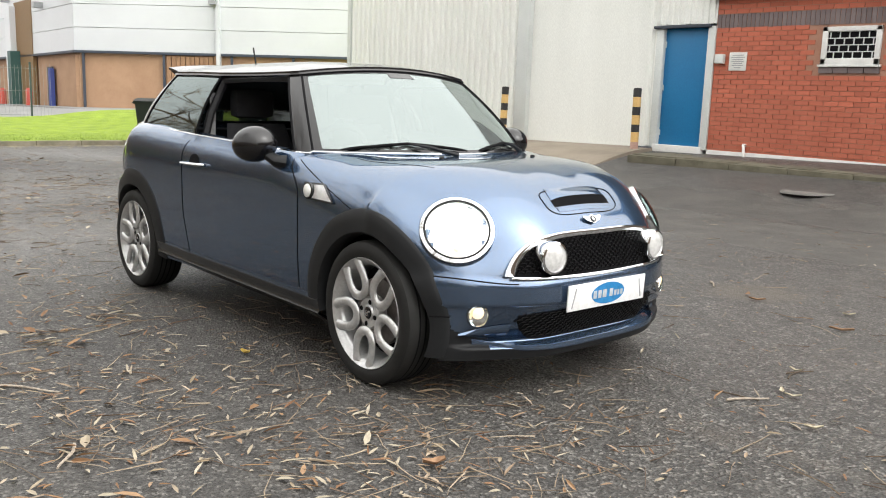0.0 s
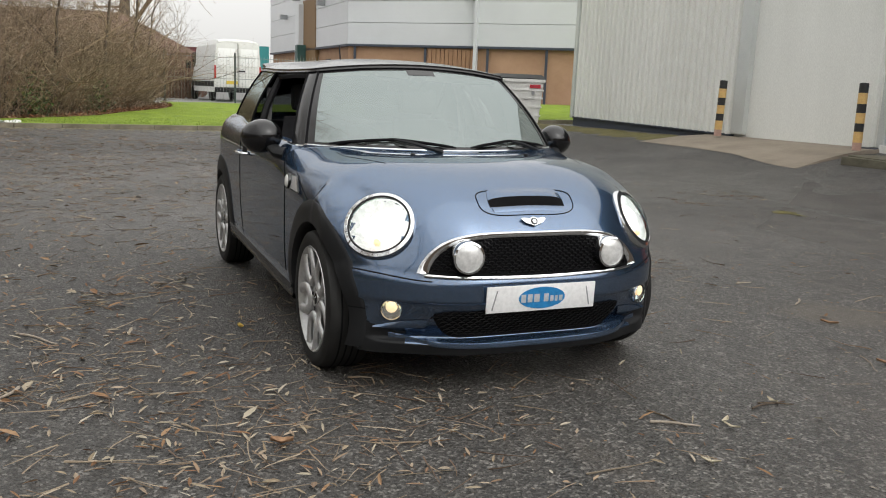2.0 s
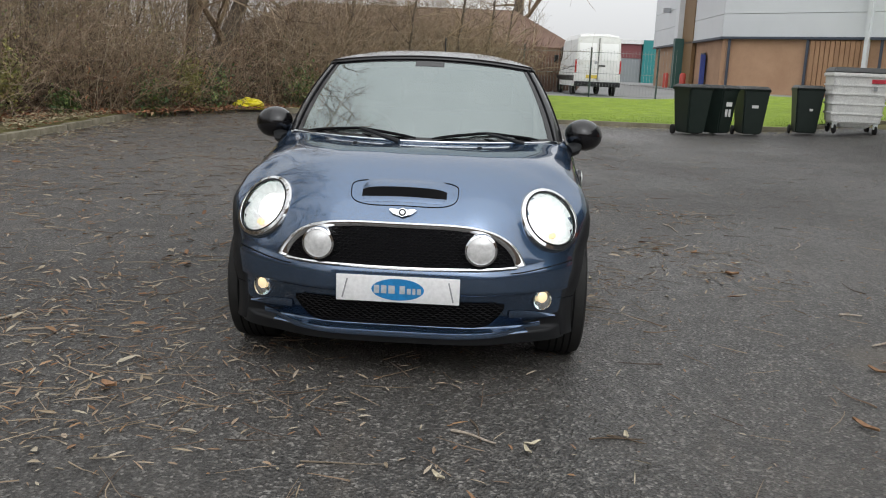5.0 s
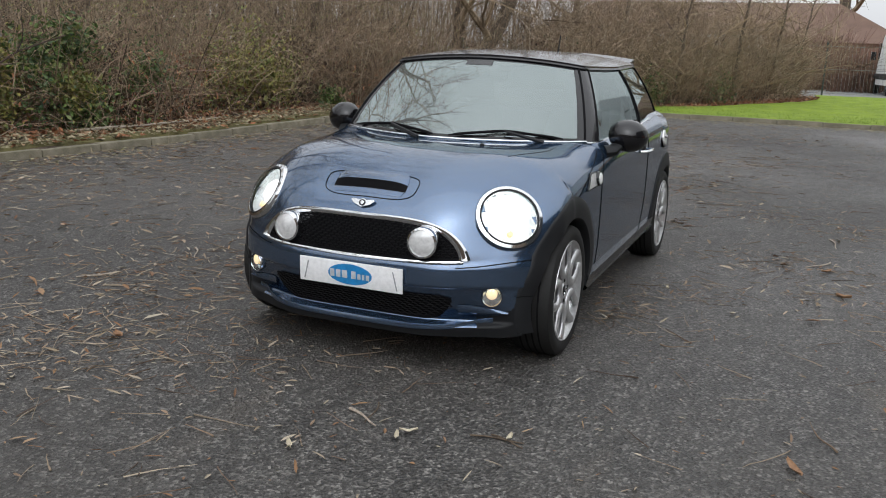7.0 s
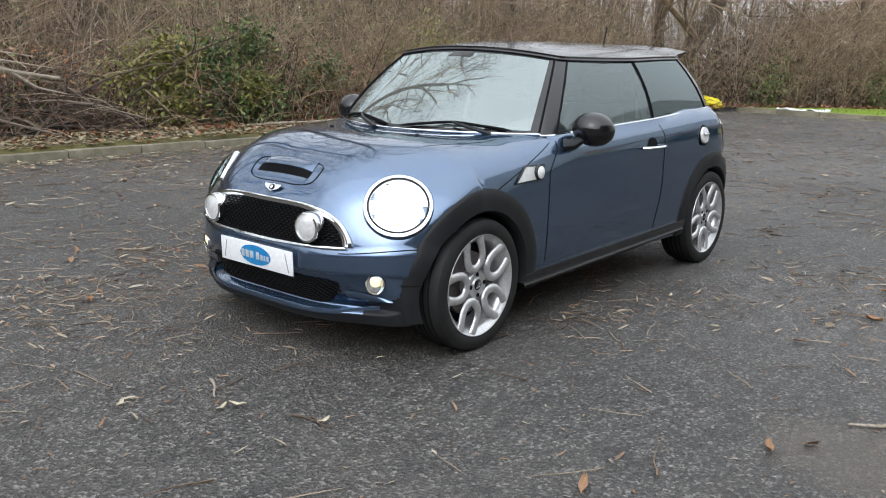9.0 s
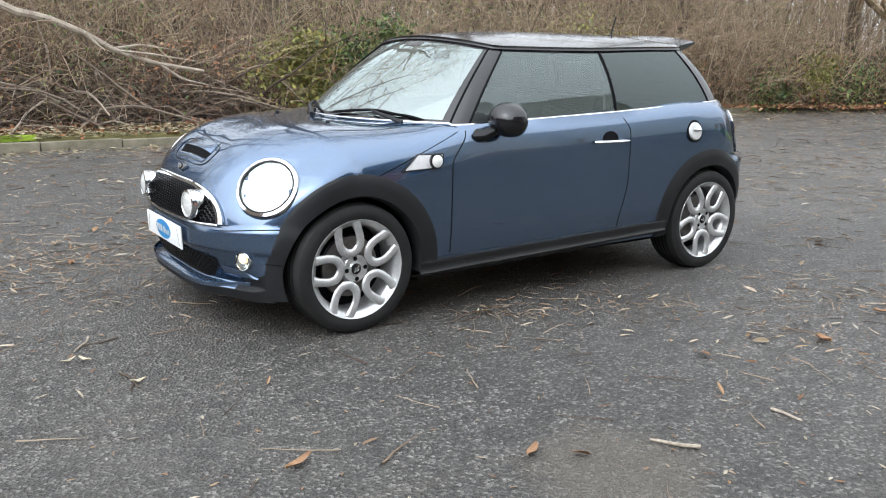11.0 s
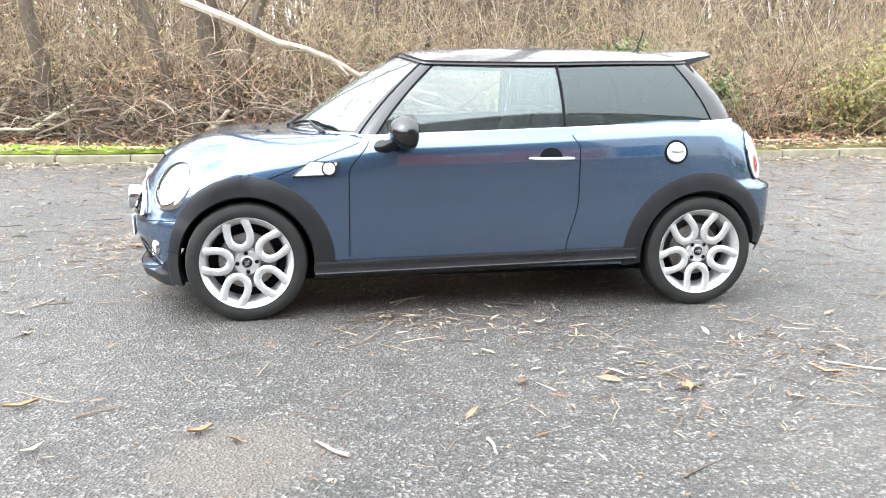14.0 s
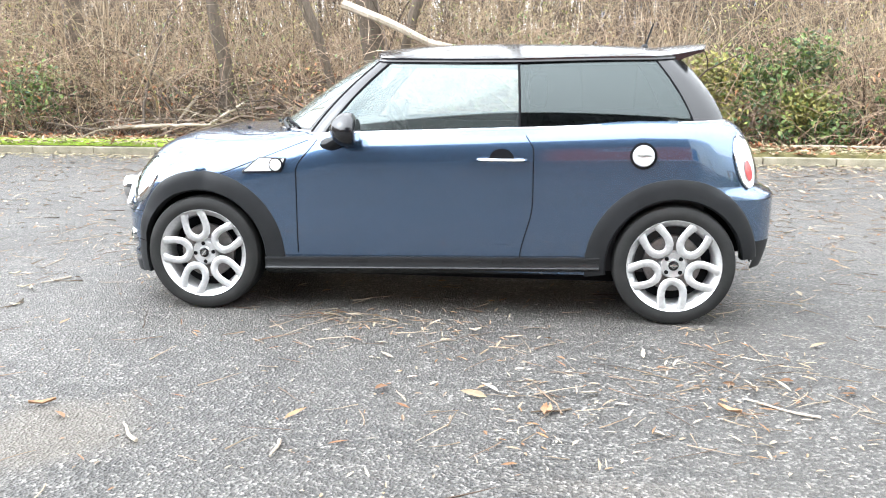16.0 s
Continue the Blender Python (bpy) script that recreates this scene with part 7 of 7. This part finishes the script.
for i, (a, b, c, r) in enumerate((((6.2, -7.9, 0.28), (5.3, -7.85, 0.33), (4.4, -7.8, 0.36), 0.035), ((4.5, -7.8, 0.37), (4.2, -7.8, 0.55), (3.95, -7.75, 0.68), 0.028), ((2.2, -7.9, 0.25), (2.0, -7.85, 0.45), (1.85, -7.8, 0.62), 0.05), ((-4.0, -7.6, 0.16), (-5.5, -7.4, 0.18), (-7.0, -7.5, 0.2), 0.02), ((3.4, -8.1, 2.9), (2.9, -8.15, 1.75), (2.55, -8.3, 0.3), 0.1), ((1.3, -8.1, 2.35), (1.6, -8.2, 1.3), (1.85, -8.35, 0.3), 0.085))):
    thing("broken_branch", "broken weathered branch lying in the brushwood" if i < 4 else "snapped reddish stump leaning in the thicket", "branch", bm=tube([v + rvec(0.01) for v in resample([a, b, c], 12)], [r * (1 - 0.5 * k / 11) for k in range(12)], 8), mat=PALE_WOOD if i < 4 else BARK)

# rubbish at the wood's edge
bm = bmesh.new()
bmesh.ops.create_icosphere(bm, subdivisions=4, radius=1)
for v in bm.verts:
    f = 1 + 0.35 * noise.noise(v.co * 2.2) + 0.18 * noise.noise(v.co * 6)
    v.co = Vector((v.co.x * 0.2 * f, v.co.y * 0.33 * f, max(-0.02, v.co.z * 0.15 * f + 0.08)))
thing("plastic_bag", "crumpled bright yellow plastic bag lying on leaves", "bag", pose(-15.1, -5.25, ground_z(-15.1, -5.25) + 0.06, 0, 0, 20), bm=bm, mat=mottled("yellow_plastic", (0.65, 0.55, 0.0), (0.85, 0.75, 0.02), 5, 0.35, bump=0.6, depth=0.02, fine=18))
rows = []
for i in range(15):
    rows.append([Vector((0.28 * (j - 3) / 6, 1.1 * (i - 7) / 14, 0.05 + 0.06 * noise.noise(Vector((i * 0.5, j * 0.7, 2.0))) + 0.02 * abs(i - 7) / 7)) for j in range(7)])
bm = bmesh.new()
add_sheet(bm, rows)
thing("plastic_sheet", "crumpled dirty white plastic sheet at the lawn's corner", "rubbish", pose(-15.6, -3.25, ground_z(-15.6, -3.25) + 0.05, 0, 0, 12), bm=bm, mat=WHITE)

# ---- litter on the asphalt ----
litter, twigs = Cloud(), Cloud()
SPOTS = [(1.3, -2.0), (0.5, -1.9), (0.95, -1.7), (0.6, -0.85), (1.4, -1.05), (1.85, -1.1), (2.3, -1.1), (2.2, -1.7), (2.4, -1.35), (-0.5, -1.25), (-0.3, 1.05), (0.3, 1.0), (-1.4, 1.5), (-0.6, 2.0), (-1.4, 2.0), (2.1, -0.45), (-3.5, 1.4), (-3.0, 2.2)]
for i in range(8000):
    if i % 6 == 0:
        sx, sy = rng.choice(SPOTS)
        x, y = rng.gauss(sx, 0.28), rng.gauss(sy, 0.28)
    else:
        x, y = rng.uniform(-12, 6), rng.uniform(-6, 6)
        if y > 0.5 and rng.random() < 0.7 or y < -0.9 and x > 0 and rng.random() < 0.35:
            continue
    a = rng.uniform(0, 2 * math.pi)
    z = ground_z(x, y) + 0.004
    if rng.random() < 0.66:
        litter.leaf(Vector((x, y, z)), Vector((math.cos(a), math.sin(a), rng.uniform(0, 0.25))).normalized(), Vector((rng.gauss(0, 0.25), rng.gauss(0, 0.25), 1)), rng.uniform(0.03, 0.08), rng.uniform(0.006, 0.016), 0.4)
    else:
        n = 4
        pts = wander(Vector((x, y, z + 0.003)), Vector((math.cos(a), math.sin(a), 0)), rng.uniform(0.05, 0.24), n, 0.2)
        pts = [Vector((p.x, p.y, z + 0.003 + 0.2 * abs(p.z - z - 0.003))) for p in pts]
        twigs.stem(pts, tapered(rng.uniform(0.0015, 0.0035), 0.001, n))
for i in range(2600):
    x, y = rng.uniform(-14.5, 5.5), -6.5 + 8.0 * rng.random() ** 1.5
    if x > -3 and y > -4 and rng.random() < 0.7:
        continue
    a = rng.uniform(0, 2 * math.pi)
    z = ground_z(x, y) + 0.005
    pts = wander(Vector((x, y, z)), Vector((math.cos(a), math.sin(a), 0)), rng.uniform(0.06, 0.28), 5, 0.2)
    twigs.stem([Vector((p.x, p.y, z + 0.25 * abs(p.z - z))) for p in pts], tapered(rng.uniform(0.002, 0.0045), 0.0015, 5))
for i in range(4200):
    x, y = rng.uniform(-14.5, 6), -6.5 + 5.5 * rng.random() ** 1.8
    a = rng.uniform(0, 2 * math.pi)
    litter.leaf(Vector((x, y, ground_z(x, y) + 0.004)), Vector((math.cos(a), math.sin(a), 0.1)), Vector((rng.gauss(0, 0.25), rng.gauss(0, 0.25), 1)), rng.uniform(0.03, 0.075), rng.uniform(0.01, 0.026), 0.25)
for i in range(10000):
    x, y = rng.uniform(-14.5, 7), rng.uniform(-6.4, 8.5)
    a = rng.uniform(0, 2 * math.pi)
    litter.leaf(Vector((x, y, ground_z(x, y) + 0.003)), Vector((math.cos(a), math.sin(a), 0.05)), Vector((rng.gauss(0, 0.15), rng.gauss(0, 0.15), 1)), rng.uniform(0.01, 0.04), rng.uniform(0.005, 0.013), 0.2)
for i in range(1700):
    if i % 4 == 0:
        cx, cy = rng.uniform(-13, 2.5), -6.0 + 8.5 * rng.random() ** 1.3
    x, y = rng.gauss(cx, 0.35), rng.gauss(cy, 0.35)
    if y < KERB_Y + 0.1 or (abs(x) < 2 and abs(y) < 0.95) or (x > -3 and y > 0.9 and i % 4):
        continue
    a = rng.uniform(0, 2 * math.pi)
    z = ground_z(x, y) + 0.006
    if i % 3:
        pts = wander(Vector((x, y, z)), Vector((math.cos(a), math.sin(a), 0)), rng.uniform(0.08, 0.3), 6, 0.25)
        twigs.stem([Vector((p.x, p.y, z + 0.3 * abs(p.z - z))) for p in pts], tapered(rng.uniform(0.002, 0.0048), 0.0012, 6), 4)
    else:
        litter.leaf(Vector((x, y, z)), Vector((math.cos(a), math.sin(a), 0.1)), Vector((rng.gauss(0, 0.3), rng.gauss(0, 0.3), 1)), rng.uniform(0.06, 0.12), rng.uniform(0.015, 0.04), 0.3)
# small drifts of dry stalks and leaves
for px, py, spread, n in ((-8.1, 0.9, 0.45, 60), (-5.4, 0.72, 0.35, 34), (-4.7, 0.5, 0.3, 26), (-2.7, 0.75, 0.14, 22), (0.43, 0.85, 0.11, 20), (-1.5, 1.65, 0.2, 26), (-0.22, -1.73, 0.16, 26), (1.18, -2.03, 0.08, 14), (1.44, -0.67, 0.09, 14), (-0.57, -1.25, 0.1, 14), (1.57, -1.52, 0.16, 18), (0.17, 0.93, 0.1, 12), (-3.7, 5.1, 0.2, 16), (-4.1, 6.2, 0.3, 30)):
    for k in range(n):
        x, y, a = rng.gauss(px, spread), rng.gauss(py, spread * 0.5), rng.gauss(0.5, 0.6)
        z = ground_z(x, y) + 0.006
        if k % 2:
            litter.leaf(Vector((x, y, z)), Vector((math.cos(a), math.sin(a), 0.12)).normalized(), Vector((rng.gauss(0, 0.4), rng.gauss(0, 0.4), 1)), rng.uniform(0.05, 0.12), rng.uniform(0.008, 0.022), 0.5)
        else:
            pts = wander(Vector((x, y, z)), Vector((math.cos(a), math.sin(a), 0)), rng.uniform(0.1, 0.26), 5, 0.2)
            twigs.stem([Vector((p.x, p.y, z + 0.3 * abs(p.z - z))) for p in pts], tapered(rng.uniform(0.002, 0.004), 0.0012, 5))
litter.object("leaf_litter", islands("strewn_leaves", [(0.28, 0.21, 0.13), (0.46, 0.41, 0.31), (0.2, 0.1, 0.05), (0.34, 0.2, 0.1), (0.52, 0.48, 0.39)], 0.8), "dry narrow leaves strewn over the asphalt", "leaves")
twigs.object("strewn_twigs", islands("strewn_twig_browns", [(0.07, 0.048, 0.035), (0.2, 0.135, 0.09), (0.42, 0.34, 0.24), (0.14, 0.085, 0.055), (0.5, 0.42, 0.31)], 0.85), "thin brown twigs strewn over the asphalt", "twigs")


def stick(x, y, turn, long, r, mat, label, bend=0.15):
    pts = [Vector((long * (k / 7 - 0.5), bend * long * math.sin(k * 0.7) * 0.3, r + 0.002)) for k in range(8)]
    thing("twig", label, "twig", pose(x, y, ground_z(x, y), 0, 0, turn), "twigs on the asphalt", bm=tube(pts, [r * (1 - 0.06 * k) for k in range(8)], 6), mat=mat)


def curled(x, y, turn, long, wide, mat, label):
    rows = [[Vector((long * (i / 6 - 0.5), wide * math.sin(math.pi * (0.08 + 0.84 * i / 6)) * (j / 4 - 0.5), 0.004 + 0.35 * wide * (abs(j / 4 - 0.5) * 2) ** 2 + 0.02 * abs(i / 6 - 0.5))) for j in range(5)] for i in range(7)]
    bm = bmesh.new()
    add_sheet(bm, rows)
    thing("dead_leaf", label, "leaf", pose(x, y, ground_z(x, y) + 0.002, 0, 0, turn), "leaves on the asphalt", bm=bm, mat=mat)


RUST = mottled("rusty_leaf", (0.2, 0.105, 0.055), (0.4, 0.25, 0.14), 20, 0.8, bump=0.3)
STRAW = mottled("straw_leaf", (0.4, 0.35, 0.25), (0.6, 0.55, 0.42), 20, 0.8, bump=0.2)
DARK_TWIG = mottled("dark_twig", (0.05, 0.035, 0.025), (0.12, 0.09, 0.06), 30, 0.9, bump=0.3)
for x, y, a, l, r in ((2.36, 0.34, 62, 0.19, 0.006), (0.89, 2.42, -48, 0.17, 0.008), (2.3, 0.86, 100, 0.2, 0.004), (0.33, 2.48, 95, 0.13, 0.007), (-0.62, 2.03, 20, 0.16, 0.005), (-1.5, 1.9, -30, 0.3, 0.006), (2.3, 0.9, 70, 0.15, 0.004), (0.5, -1.95, 40, 0.3, 0.006), (2.3, 0.35, 15, 0.2, 0.004), (1.3, -2.05, -30, 0.2, 0.007), (-2.4, 2.0, 10, 0.4, 0.006), (-1.8, 2.9, -20, 0.3, 0.006)):
    stick(x, y, a, l, r, DARK_TWIG if r < 0.0055 else PALE_WOOD, "thin dark twig on the asphalt" if r < 0.0055 else "pale stripped twig on the asphalt")
for x, y, a, l, w, m in ((2.05, 1.86, 25, 0.13, 0.03, RUST), (1.35, 2.2, 30, 0.1, 0.03, RUST), (2.08, -1.13, 70, 0.08, 0.04, RUST), (2.4, 0.55, -60, 0.07, 0.02, STRAW), (2.46, 0.53, 20, 0.07, 0.018, STRAW), (2.7, 0.23, 40, 0.07, 0.02, STRAW), (1.9, 2.28, 50, 0.08, 0.02, STRAW), (-0.25, 1.05, 10, 0.06, 0.02, STRAW), (-0.6, 2.05, 80, 0.09, 0.045, RUST), (-1.3, 1.95, -40, 0.1, 0.03, RUST), (0.55, -1.0, 15, 0.06, 0.03, mottled("yellow_leaf", (0.4, 0.28, 0.05), (0.55, 0.4, 0.1), 20, 0.8)), (2.28, 0.9, 0, 0.06, 0.02, STRAW)):
    curled(x, y, a, l, w, m, "curled rusty dead leaf on the asphalt" if m is RUST else "small pale dead leaf on the asphalt")

# ---- bricks, last ----
COURSE, LONG = 0.075, 0.225


def brick_box(w, h):
    return box(-w / 2 + 0.005, w / 2 - 0.005, -0.03, 0.0, 0.005, h - 0.005, 0.0)


whole, half_b, soldier = finish("brick", brick_box(LONG, COURSE), RED_BRICK, False), finish("brick", brick_box(LONG / 2, COURSE), RED_BRICK, False), finish("brick", brick_box(COURSE, LONG), GREY_BRICK, False)
rest = {"red": bmesh.new(), "grey": bmesh.new()}
count = 0


def lay(mesh, kind, x, z, w, h):
    global count
    if not clear_of_openings(x - w / 2, x + w / 2, z, z + h):
        return
    out = rng.uniform(-0.002, 0.003)
    if x > -3.4 and z > 0.75 and count < 300:
        ob = new("brick", mesh)
        ob.parent = office
        ob.matrix_basis = pose(x, out, z)
        count += 1
    else:
        add_box(rest[kind], x - w / 2 + 0.005, x + w / 2 - 0.005, -0.03, out, z + 0.005, z + h - 0.005)


row = 0
z = 0.0
while z < 2.46:
    if 1.985 < z < 2.2:
        x = -0.2 - COURSE / 2
        while x > -3.72:
            lay(soldier, "grey", x, 2.01, COURSE, LONG)
            x -= COURSE
        z = 2.01 + LONG
        continue
    x = -0.2 - LONG / 2
    if row % 2:
        lay(half_b, "red", -0.2 - LONG / 4, z, LONG / 2, COURSE)
        x -= LONG / 2
    while x > -3.6:
        lay(whole, "red", x, z, LONG, COURSE)
        x -= LONG
    row += 1
    z += COURSE
x = WIN[1] + 0.02
while x > WIN[0] - 0.02:
    add_box(rest["grey"], x - LONG + 0.006, x - 0.006, -0.03, 0.02, WIN[2] - 0.12, WIN[2] - 0.035)
    x -= LONG
part("brickwork", rest["red"], RED_BRICK, office, "", False)["kind"] = "stuff"
part("grey_brickwork", rest["grey"], GREY_BRICK, office, "", False)["kind"] = "stuff"
